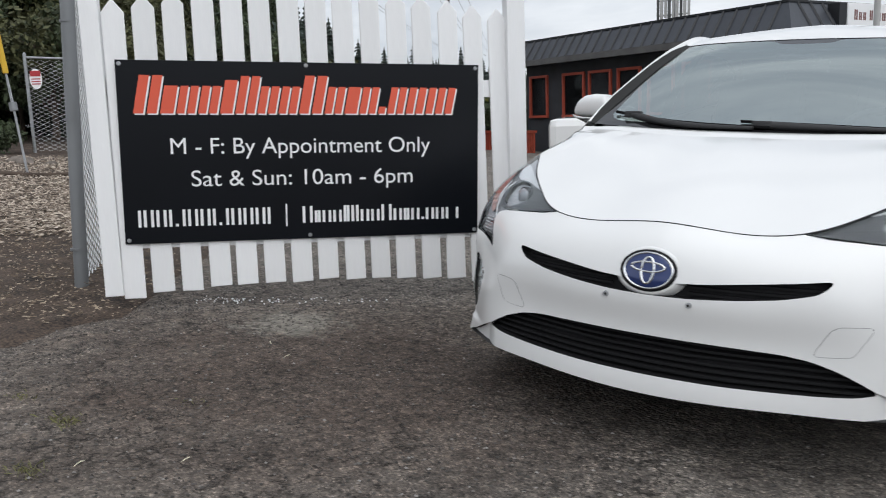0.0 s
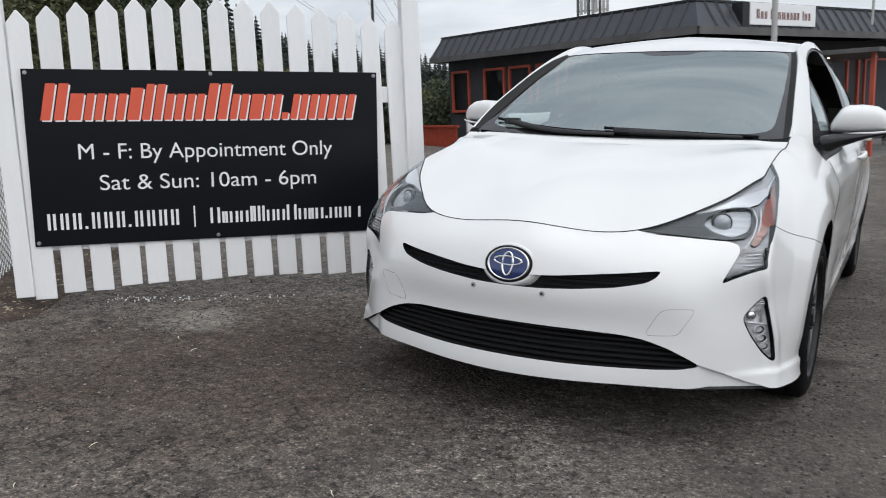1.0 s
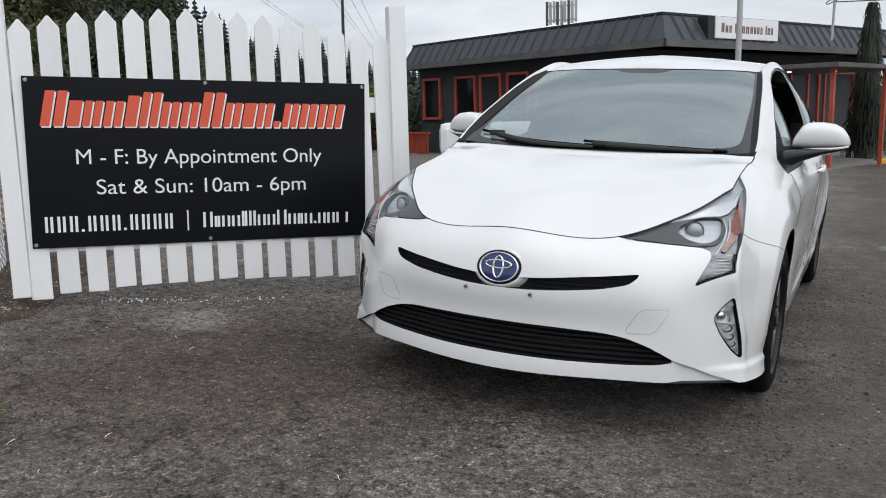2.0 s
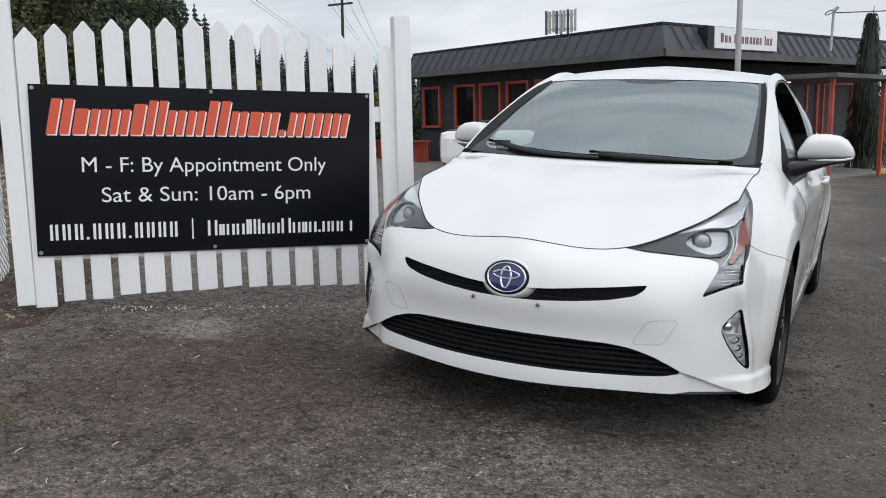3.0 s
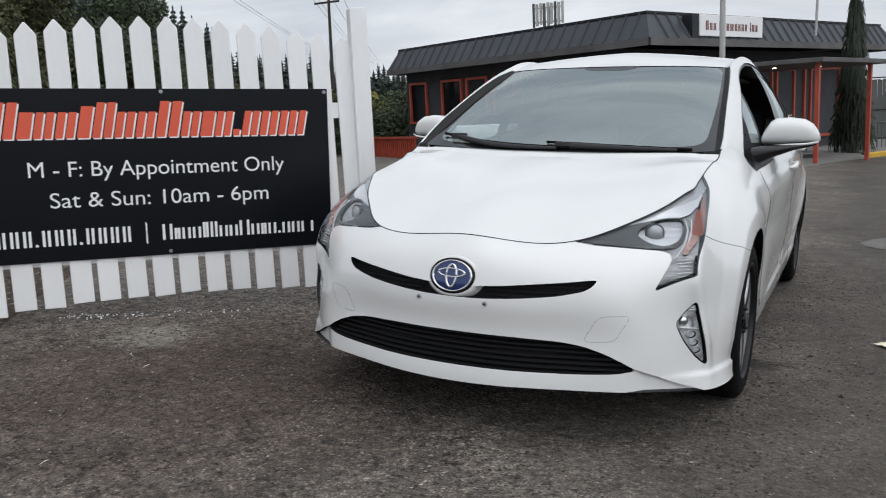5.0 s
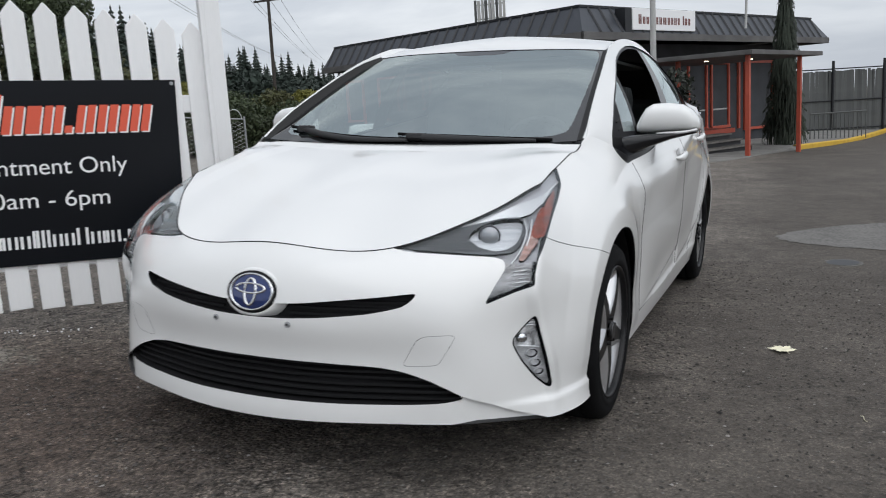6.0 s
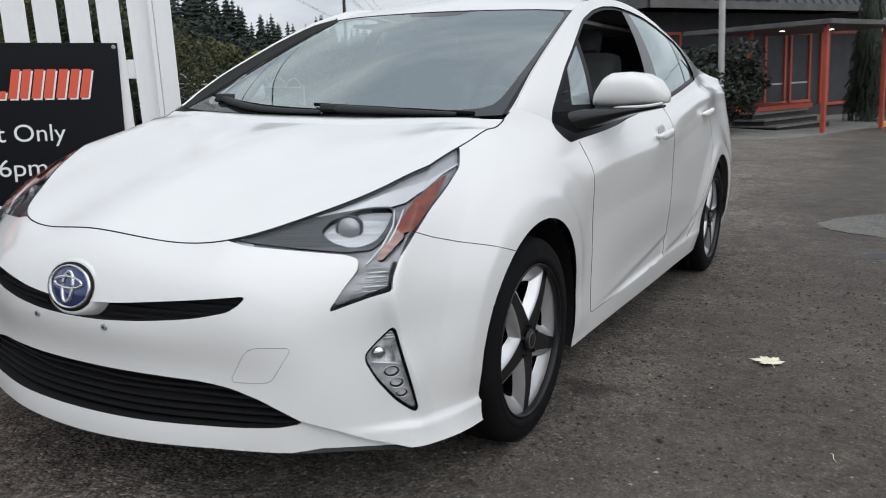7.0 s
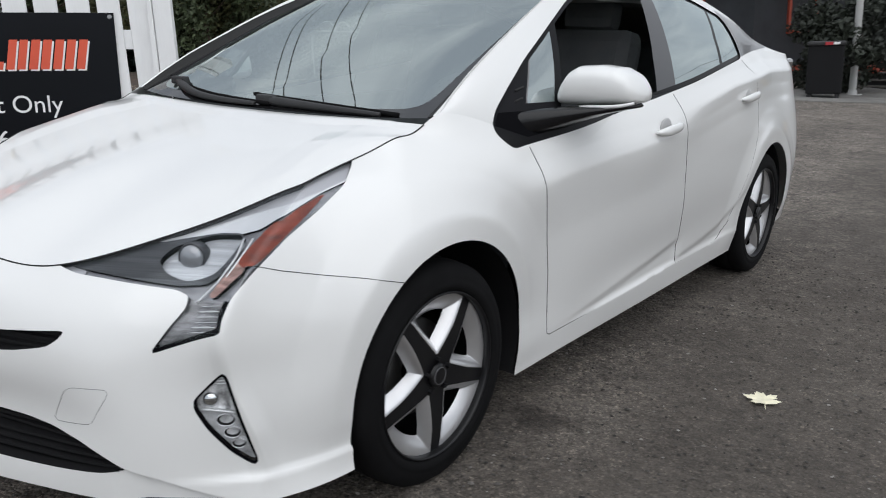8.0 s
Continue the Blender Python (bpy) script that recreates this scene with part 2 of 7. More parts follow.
    l.new(mix("LINEAR_LIGHT", 0.16, co.outputs["Object"], warp.outputs["Color"]), craze.inputs["Vector"])
    craze_line = ramp(craze.outputs["Distance"], [(0.0, (0.14, 0.135, 0.13)), (0.018, (0.5, 0.49, 0.48)), (0.042, (1, 1, 1))])
    craze_where = n.new("ShaderNodeMath")
    craze_where.operation = "MULTIPLY"
    l.new(rough_side.outputs[0], craze_where.inputs[0])
    l.new(ramp(noise_at(1.7, 5, 0.6), [(0.36, (0, 0, 0)), (0.52, (1, 1, 1))]), craze_where.inputs[1])
    col = mix("MULTIPLY", craze_where.outputs[0], col, craze_line)
    l.new(col, b.inputs["Base Color"])
    bp = n.new("ShaderNodeBump")
    bp.inputs["Strength"].default_value, bp.inputs["Distance"].default_value = 0.8, 0.014
    l.new(noise_at(24, 6, 0.75), bp.inputs["Height"])
    bp2 = n.new("ShaderNodeBump")
    bp2.inputs["Strength"].default_value, bp2.inputs["Distance"].default_value = 1.0, 0.008
    l.new(mid_d, bp2.inputs["Height"])
    relief = n.new("ShaderNodeMapRange")
    relief.inputs["To Min"].default_value, relief.inputs["To Max"].default_value = 1.0, 0.5
    l.new(lane_and_shade.outputs[0], relief.inputs["Value"])
    l.new(relief.outputs[0], bp2.inputs["Strength"])
    bp2.invert = True
    l.new(bp.outputs[0], bp2.inputs["Normal"])
    l.new(bp2.outputs[0], b.inputs["Normal"])
    return m


M_ASPHALT = asphalt_material()
M_MULCH = material("bark_mulch", (0.058, 0.040, 0.029), 0.95, vary=0.5, scale=5, fine=0.7, bump=1.0, bump_scale=45)
M_CHIP = material("wood_chip", (0.20, 0.16, 0.12), 0.9)
M_STONE = material("loose_stone", (0.20, 0.19, 0.175), 0.9)


def by_piece(m, *tones):
    """Each loose piece of a mesh takes its own tone between those given."""
    n, l = m.node_tree.nodes, m.node_tree.links
    geo, r = n.new("ShaderNodeNewGeometry"), n.new("ShaderNodeValToRGB")
    while len(r.color_ramp.elements) < len(tones):
        r.color_ramp.elements.new(0.5)
    for e, (p, c) in zip(r.color_ramp.elements, tones):
        e.position, e.color = p, (*c, 1)
    l.new(geo.outputs["Random Per Island"], r.inputs[0])
    l.new(r.outputs[0], n["Principled BSDF"].inputs["Base Color"])


by_piece(M_STONE, (0.0, (0.025, 0.023, 0.021)), (0.90, (0.105, 0.096, 0.088)), (1.0, (0.34, 0.32, 0.30)))
by_piece(M_CHIP, (0.0, (0.05, 0.038, 0.028)), (0.6, (0.17, 0.125, 0.085)), (1.0, (0.46, 0.38, 0.28)))
M_WHITE_WOOD = material("white_painted_wood", (0.84, 0.84, 0.84), 0.55, vary=0.035, scale=2, fine=0.012, bump=0.1, bump_scale=30, random_by=0.04, stretch=(6, 6, 0.6))
M_SIGN_BLACK = material("black_sign_panel", (0.004, 0.005, 0.0075), 0.30, vary=0.15, scale=2, spec=0.20)
M_SIGN_WHITE = material("white_vinyl", (0.86, 0.86, 0.86), 0.5)
M_SIGN_RED = material("orange_red_vinyl", (0.72, 0.105, 0.052), 0.45, vary=0.05, scale=3)
M_GALV = material("galvanised_steel", (0.36, 0.37, 0.38), 0.5, metal=0.7, vary=0.2, scale=14, bump=0.1)
M_PIPE = material("weathered_steel_pipe", (0.22, 0.228, 0.235), 0.5, metal=0.3, vary=0.12, scale=5, stretch=(1, 1, .3))
M_LINK = material("chain_link_wire", (0.66, 0.67, 0.67), 0.5, metal=0.3, vary=0.15, scale=10)
M_ROOF = material("dark_metal_roof", (0.046, 0.051, 0.062), 0.42, metal=0.25, vary=0.15, scale=0.7, fine=0.08)
M_ROOF_SEAM = material("roof_seam", (0.016, 0.017, 0.020), 0.5, metal=0.1)
M_FASCIA = material("weathered_fascia", (0.105, 0.102, 0.10), 0.7, vary=0.25, scale=2)
M_WALL = material("charcoal_siding", (0.036, 0.039, 0.045), 0.75, vary=0.2, scale=2, bump=0.2)
M_ORANGE = material("orange_red_paint", (0.42, 0.075, 0.042), 0.5, vary=0.12, scale=4)
M_GLASS_BLD = glass_material("building_glass", (0.08, 0.09, 0.10), 0.035, 0.9)
M_DARK_ROOM = material("dark_interior", (0.03, 0.03, 0.032), 0.9)
M_CONCRETE = material("pale_concrete", (0.175, 0.170, 0.160), 0.9, vary=0.2, scale=2, fine=0.15, bump=0.5)
M_PATCH = material("grey_asphalt_patch", (0.130, 0.124, 0.116), 0.95, vary=0.15, scale=3, fine=0.35, bump=0.8, bump_scale=70)
M_YELLOW = material("yellow_kerb_paint", (0.58, 0.36, 0.03), 0.7, vary=0.15, scale=3)
M_BARK = material("tree_bark", (0.075, 0.055, 0.042), 0.95, vary=0.3, scale=6, bump=1.0)
M_LEAF = material("dark_leaf", (0.045, 0.062, 0.026), 0.7, vary=0.45, scale=0.5, fine=0.4)
M_LEAF_OLIVE = material("olive_leaf", (0.075, 0.078, 0.030), 0.75, vary=0.4, scale=0.5, fine=0.4)
M_NEEDLE = material("conifer_needles", (0.022, 0.034, 0.026), 0.8, vary=0.35, scale=0.2, fine=0.3)
M_LEAF_YEL = material("yellow_green_leaf", (0.16, 0.155, 0.03), 0.7, vary=0.3, scale=0.8, fine=0.3)
M_POLE_WOOD = material("utility_pole_wood", (0.045, 0.038, 0.033), 0.9, vary=0.2, scale=4)
M_WIRE = material("black_cable", (0.03, 0.03, 0.032), 0.7)
M_SLAT = material("grey_privacy_slat", (0.088, 0.092, 0.090), 0.6, vary=0.12, scale=2, random_by=0.2)
M_POLE_GREY = material("pale_grey_pole_paint", (0.42, 0.42, 0.41), 0.55, vary=0.1, scale=3)
M_LAMP = bpy.data.materials.new("warm_downlight")
M_LAMP.use_nodes = True
M_LAMP.node_tree.nodes["Principled BSDF"].inputs["Emission Color"].default_value = (1.0, 0.85, 0.6, 1)
M_LAMP.node_tree.nodes["Principled BSDF"].inputs["Emission Strength"].default_value = 4.0


# ---------------------------------------------------------------- mesh helpers
def mesh_from(name, verts, faces, mat, smooth=False):
    me = bpy.data.meshes.new(name)
    me.from_pydata([tuple(map(float, v)) for v in verts], [], [tuple(map(int, f)) for f in faces])
    if mat is not None:
        me.materials.append(mat)
    if smooth:
        me.shade_smooth()
    me.update()
    return me


def part(name, bm, mat, parent=None, label="", smooth=False, m=None):
    """Links a bmesh, or a ready mesh, as one object under a thing or a part."""
    if isinstance(bm, bmesh.types.BMesh):
        me = bpy.data.meshes.new(name)
        bm.normal_update()
        bm.to_mesh(me)
        bm.free()
        me.materials.append(mat)
        if smooth:
            me.shade_smooth()
    else:
        me = bm
    ob = new(name, me)
    if parent is not None:
        ob.parent = parent
    if m is not None:
        ob.matrix_basis = m
    if label:
        tagged(ob, label)
    return ob


def thing(name, label, category, group="", kind="", m=None):
    ob = tagged(new(name), label, category, group, kind)
    if m is not None:
        ob.matrix_basis = m
    return ob


def box(bm, x0, x1, y0, y1, z0, z1, m=None, bevel=0.0):
    r = bmesh.ops.create_cube(bm, size=1.0, matrix=Matrix.Translation(((x0 + x1) / 2, (y0 + y1) / 2, (z0 + z1) / 2)) @ Matrix.Diagonal((x1 - x0, y1 - y0, z1 - z0, 1)))
    vs = r["verts"]
    if bevel:
        es = list({e for v in vs for e in v.link_edges})
        vs = list({v for f in bmesh.ops.bevel(bm, geom=es, offset=bevel, segments=2, affect="EDGES", profile=0.6)["faces"] for v in f.verts} | {v for v in vs if v.is_valid})
    if m is not None:
        bmesh.ops.transform(bm, matrix=m, verts=vs)
    return vs


def boxed(x0, x1, y0, y1, z0, z1, m=None, bevel=0.0):
    bm = bmesh.new()
    box(bm, x0, x1, y0, y1, z0, z1, m, bevel)
    return bm


def rod(bm, a, b, r0, r1=None, seg=10):
    a, b = Vector(a), Vector(b)
    d = b - a
    mm = Matrix.Translation((a + b) / 2) @ d.to_track_quat("Z", "Y").to_matrix().to_4x4()
    return bmesh.ops.create_cone(bm, cap_ends=True, segments=seg, radius1=r0, radius2=r0 if r1 is None else r1, depth=d.length, matrix=mm)["verts"]


def rods(*items, seg=10):
    bm = bmesh.new()
    for it in items:
        rod(bm, *it, seg=seg)
    return bm


def grid_faces(n, m, flip=False, wrap=False):
    """Quads of an n by m grid of vertices, row by row."""
    out = []
    for i in range(n - 1):
        for j in range(m if wrap else m - 1):
            k = (j + 1) % m
            q = (i * m + j, i * m + k, (i + 1) * m + k, (i + 1) * m + j)
            out.append(q[::-1] if flip else q)
    return out


def tube(pts, r, seg=6):
    """Vertices and faces of a tube along points; r is a number or one per point."""
    pts = np.asarray(pts, float)
    t = np.gradient(pts, axis=0)
    t /= np.linalg.norm(t, axis=1)[:, None] + 1e-9
    up = np.array([0, 0, 1.0]) if abs(t[:, 2]).mean() < 0.9 else np.array([1.0, 0, 0])
    a = np.cross(t, up)
    a /= np.linalg.norm(a, axis=1)[:, None] + 1e-9
    b = np.cross(a, t)
    rr = np.broadcast_to(np.asarray(r, float), (len(pts),))
    ang = np.arange(seg) * 2 * math.pi / seg
    v = pts[:, None] + rr[:, None, None] * (a[:, None] * np.cos(ang)[None, :, None] + b[:, None] * np.sin(ang)[None, :, None])
    f = grid_faces(len(pts), seg, wrap=True)
    f += [tuple(range(seg))[::-1], tuple((len(pts) - 1) * seg + i for i in range(seg))]
    return v.reshape(-1, 3), f


def merge(*vf):
    vs, fs, o = [], [], 0
    for v, f in vf:
        vs.append(np.asarray(v))
        fs += [tuple(i + o for i in q) for q in f]
        o += len(v)
    return np.concatenate(vs), fs

# ---------------------------------------------------------------- ground
CAR = pose(0, 0, 0, -1.504, 2.639, -0.069)          # the lot slopes: the car stands on this plane
LOT_N = CAR.to_3x3() @ Vector((0, 0, 1))


def lot_z(x, y):
    """Height of the sloping lot, which levels out far away."""
    z = -(LOT_N.x * x + LOT_N.y * y) / LOT_N.z
    z -= 0.046 * max(-x - 4, 0) * min(max((y - 9) / 8, 0), 1) * min(1, 14 / max(-x, 1))      # the cross fall dies out towards the building
    r = math.hypot(x, y)
    if r > 30:
        z *= 30 / r
    return z


def ground_sheet():
    xs = np.unique(np.concatenate([-np.geomspace(0.5, 900, 46), [0], np.geomspace(0.5, 900, 46)]))
    v = [(x, y, lot_z(x, y)) for x in xs for y in xs]
    me = mesh_from("ground", v, grid_faces(len(xs), len(xs), flip=True), M_ASPHALT, smooth=True)
    return tagged(new("ground", me), "dark worn asphalt lot with gravel showing through", "ground", kind="structure")


ground_sheet()


# ---------------------------------------------------------------- gate with the sign board
GA = Vector((-2.725, -0.735, 0.0))
GD = Vector((0.6643, 0.7474, 0.0))
GYAW = math.degrees(math.atan2(GD.y, GD.x))
GATE = Matrix.Translation(GA) @ pose(0, 0, 0, 0, 0, GYAW)      # x along the gate, -y toward the lot
SLOPE = -0.034


def picket_mesh(top, bottom, w, lean):
    """A flat board with a pointed top and eased edges."""
    bm = bmesh.new()
    h, t = w / 2, 0.017
    sh = top - 0.060
    outline = [(-h, bottom), (h, bottom + lean), (h, sh), (0.004, top), (-0.004, top), (-h, sh)]
    front = [bm.verts.new((x, -t / 2, z)) for x, z in outline]
    back = [bm.verts.new((x, t / 2, z)) for x, z in outline]
    bm.faces.new(front)
    bm.faces.new(back[::-1])
    for i in range(6):
        j = (i + 1) % 6
        bm.faces.new((front[j], front[i], back[i], back[j]))
    bmesh.ops.bevel(bm, geom=list(bm.edges), offset=0.003, segments=1, affect="EDGES")
    return bm


def picket_gate():
    g = thing("picket_gate", "white painted wooden picket gate with pointed boards", "gate", m=GATE)
    rng = random.Random(4)
    for i in range(15):
        s = 0.010 + 0.1387 * i + rng.uniform(-0.003, 0.003)
        bow = 1 - ((s - 0.93) / 0.96) ** 2
        top = 1.598 + 0.010 * s + 0.093 * max(bow, 0) + 0.059 + SLOPE * s
        bot = 0.142 + 0.052 * max(bow, 0) ** 0.8 + 0.059 + SLOPE * s + rng.uniform(-0.006, 0.006)
        p = part("picket", picket_mesh(top, bot, 0.104 + rng.uniform(-0.003, 0.003), rng.uniform(-0.004, 0.004)), M_WHITE_WOOD, g)
        p.matrix_basis = pose(s, 0, 0.9, 0, 0.9 - 0.115 * i + rng.uniform(-.2, .2), 0) @ pose(0, 0, -0.9)
    for z in (0.44, 1.20):
        m = pose(0, 0, 0, 0, math.degrees(-math.atan(SLOPE)), 0)
        bm = boxed(-0.08, 2.0, 0.010, 0.048, z + 0.059 - 0.045, z + 0.059 + 0.045, m, 0.003)
        part("rail", bm, M_WHITE_WOOD, g)
    return g


def gate_posts():
    a = thing("gate_post", "white painted square wooden gate post", "post", group="gate posts", m=GATE)
    part("shaft", boxed(-0.043, 0.043, -0.045, 0.045, 0.225, 1.98, pose(-0.096, 0.015, 0, 0, 0.35, 0), 0.004), M_WHITE_WOOD, a)
    b = thing("gate_post", "white painted square wooden gate post with a flat top", "post", group="gate posts", m=GATE)
    part("shaft", boxed(2.008, 2.090, -0.03, 0.06, 0.0, 1.775, None, 0.004), M_WHITE_WOOD, b)
    part("facing_board", boxed(1.984, 2.006, -0.050, 0.03, 0.05, 1.765, None, 0.003), M_WHITE_WOOD, b)


picket_gate()
gate_posts()


def bar(bm, x0, x1, z0, z1, shear=0.0, y=0.0):
    """A flat bar on the board, with slanting ends."""
    t = 0.0012
    v = [bm.verts.new((x + shear * (z - z0), yy, z)) for yy in (y - t, y) for x, z in ((x0, z0), (x1, z0), (x1, z1), (x0, z1))]
    bm.faces.new(v[:4])
    bm.faces.new(v[4:][::-1])
    for i in range(4):
        j = (i + 1) % 4
        bm.faces.new((v[j], v[i], v[i + 4], v[j + 4]))


def lettering(text, height, width, mat, parent, x, z, y):
    """Words in the built-in font, scaled to a cap height and a width, centred on x."""
    cu = bpy.data.curves.new("lettering", "FONT")
    cu.body, cu.size, cu.extrude, cu.align_x = text, 1.0, 0.0, "CENTER"
    cu.fill_mode = "FRONT"
    tmp = new("lettering", cu)
    bpy.context.view_layer.update()
    me = bpy.data.meshes.new_from_object(tmp.evaluated_get(bpy.context.evaluated_depsgraph_get()))
    bpy.data.objects.remove(tmp)
    co = np.empty(len(me.vertices) * 3)
    me.vertices.foreach_get("co", co)
    co = co.reshape(-1, 3)
    sx = width / (co[:, 0].max() - co[:, 0].min())
    sz = height / 0.73
    co[:, 0] -= (co[:, 0].max() + co[:, 0].min()) / 2
    out = np.stack([co[:, 0] * sx + x, -co[:, 2] * 0.3 + y - 0.001, co[:, 1] * sz + z], 1)
    # one object for each letter: pieces that overlap along the line belong together
    edge = [e.vertices[:] for e in me.edges]
    root = list(range(len(out)))

    def top(i):
        while root[i] != i:
            root[i] = root[root[i]]
            i = root[i]
        return i

    for i, j in edge:
        root[top(i)] = top(j)
    groups = {}
    for i in range(len(out)):
        groups.setdefault(top(i), []).append(i)
    runs = sorted((out[g, 0].min(), out[g, 0].max(), g) for g in groups.values())
    letters = []
    for x0, x1, g in runs:
        if letters and x0 < letters[-1][1] - 0.002:
            letters[-1][1] = max(letters[-1][1], x1)
            letters[-1][2] += g
        else:
            letters.append([x0, x1, list(g)])
    owner = {i: k for k, (_, _, g) in enumerate(letters) for i in g}
    faces = [[] for _ in letters]
    for poly in me.polygons:
        if poly.normal.z < 0:
            continue
        faces[owner[poly.vertices[0]]].append(poly.vertices[:])
    for (x0, x1, g), fs in zip(letters, faces):
        at = {i: k for k, i in enumerate(g)}
        me = mesh_from("letter", out[g], [tuple(at[i] for i in q) for q in fs], mat)
        bm = bmesh.new()
        bm.from_mesh(me)
        bmesh.ops.remove_doubles(bm, verts=bm.verts, dist=0.0002)
        bm.to_mesh(me)
        bm.free()
        part("letter", me, None, parent)


def sign_board():
    m = GATE @ pose(0, -0.014, 0.059, 0, math.degrees(-math.atan(SLOPE)), 0)
    s = thing("sign_board", "black sign board with orange and white lettering screwed to the gate", "sign", m=m)
    x0, x1, z0, z1 = -0.036, 1.784, 0.422, 1.322
    part("panel", boxed(x0, x1, -0.006, 0, z0, z1, None, 0.0015), M_SIGN_BLACK, s)
    y = -0.0065
    lettering("M - F: By Appointment Only", 0.084, 1.318, M_SIGN_WHITE, s, 0.860, 0.867, y)
    lettering("Sat & Sun: 10am - 6pm", 0.084, 1.130, M_SIGN_WHITE, s, 0.858, 0.705, y)
    # trade name and phone line, as plain bars
    x = 0.035
    for i, w in enumerate((0.115, 0.066, 0.092, 0.095, 0.062, 0.042, 0.042, 0.095, 0.092, 0.120, 0.092, 0.066, 0.088, 0.036, 0.088, 0.095, 0.150)):
        w *= 0.965
        h = {0: 0.185, 4: 0.165, 5: 0.185, 6: 0.185, 9: 0.190, 13: 0.036}.get(i, 0.135)
        stems = ((0, 1.0),) if w < 0.07 else ((0, 0.42), (0.56, 0.98)) if w < 0.13 else ((0, 0.26), (0.36, 0.62), (0.72, 0.98))
        for a, b in stems:
            bm, bw = bmesh.new(), bmesh.new()
            bar(bw, x + w * a + 0.007, x + w * b + 0.007, 1.059, 1.059 + h, 0.20, y + 0.0004)
            bar(bm, x + w * a, x + w * b, 1.066, 1.066 + h, 0.20, y - 0.001)
            part("name_bar_shadow", bw, M_SIGN_WHITE, s)
            part("name_bar", bm, M_SIGN_RED, s, "orange-red slanted bar")
        x += w + 0.0135

    def plain(x0, x1, z0, z1):
        bm = bmesh.new()
        bar(bm, x0, x1, z0, z1, 0, y)
        part("contact_bar", bm, M_SIGN_WHITE, s)

    x = 0.026
    for i in range(12):
        if i in (3, 7):
            plain(x, x + 0.014, 0.505, 0.519)
            x += 0.030
        else:
            plain(x + .004, x + 0.018, 0.505, 0.590)
            plain(x + .030, x + 0.044, 0.505, 0.590)
            x += 0.0605
    plain(0.752, 0.760, 0.490, 0.605)
    x = 0.838
    for i in range(17):
        w = (0.052, 0.03, 0.045, 0.045, 0.03, 0.014, 0.014, 0.045, 0.045, 0.055, 0.045, 0.03, 0.045, 0.014, 0.045, 0.045, 0.07)[i]
        z1 = 0.505 + (0.086 if i in (0, 4, 5, 6, 9) else 0.014 if i == 13 else 0.062)
        plain(x, x + min(w, .014), 0.505, z1)
        if w > .02:
            plain(x + w - .014, x + w, 0.505, z1)
        x += w + 0.0105
    for sx, sz in ((-0.018, 1.303), (0.875, 1.306), (1.766, 1.303), (-0.018, 0.440), (0.875, 0.440), (1.766, 0.44)):
        bm = bmesh.new()
        rod(bm, (sx, -0.006, sz), (sx, -0.011, sz), 0.011, 0.008, 12)
        part("screw", bm, M_GALV, s)
    return s


sign_board()


# ---------------------------------------------------------------- low building with a metal mansard roof
BC = Vector((-4.1, 19.7, 0))
BANG = math.degrees(math.atan2(0.9, 0.43)) - 90
BLD = Matrix.Translation(BC) @ pose(0, 0, 0, 0, 0, BANG)       # y runs along the entrance side, -x along the window side
B_LEFT, B_BACK, B_TOP, B_EAVE, B_BASE = -11.85, 13.4, 3.6, 2.74, -0.75


def window_unit(b, x, y, w, h, z, along, depth=0.12):
    """An orange-framed window; along 0: on the window side, 1: on the entrance side."""
    m = pose(x, y, z) if along == 0 else pose(x, y, z, 0, 0, 90)
    win = part("window", boxed(-w / 2, w / 2, 0.05, 0.08, 0, h), M_GLASS_BLD, b)
    win.matrix_basis = m
    f = 0.09
    for nm, d in (("frame_top", (-w / 2 - f, w / 2 + f, -0.03, 0.05, h, h + f)), ("frame_sill", (-w / 2 - f, w / 2 + f, -0.06, 0.05, -f, 0)),
                  ("frame_side", (-w / 2 - f, -w / 2, -0.03, 0.05, 0, h)), ("frame_side", (w / 2, w / 2 + f, -0.03, 0.05, 0, h))):
        part(nm, boxed(*d, None, 0.006), M_ORANGE, win)
    return win


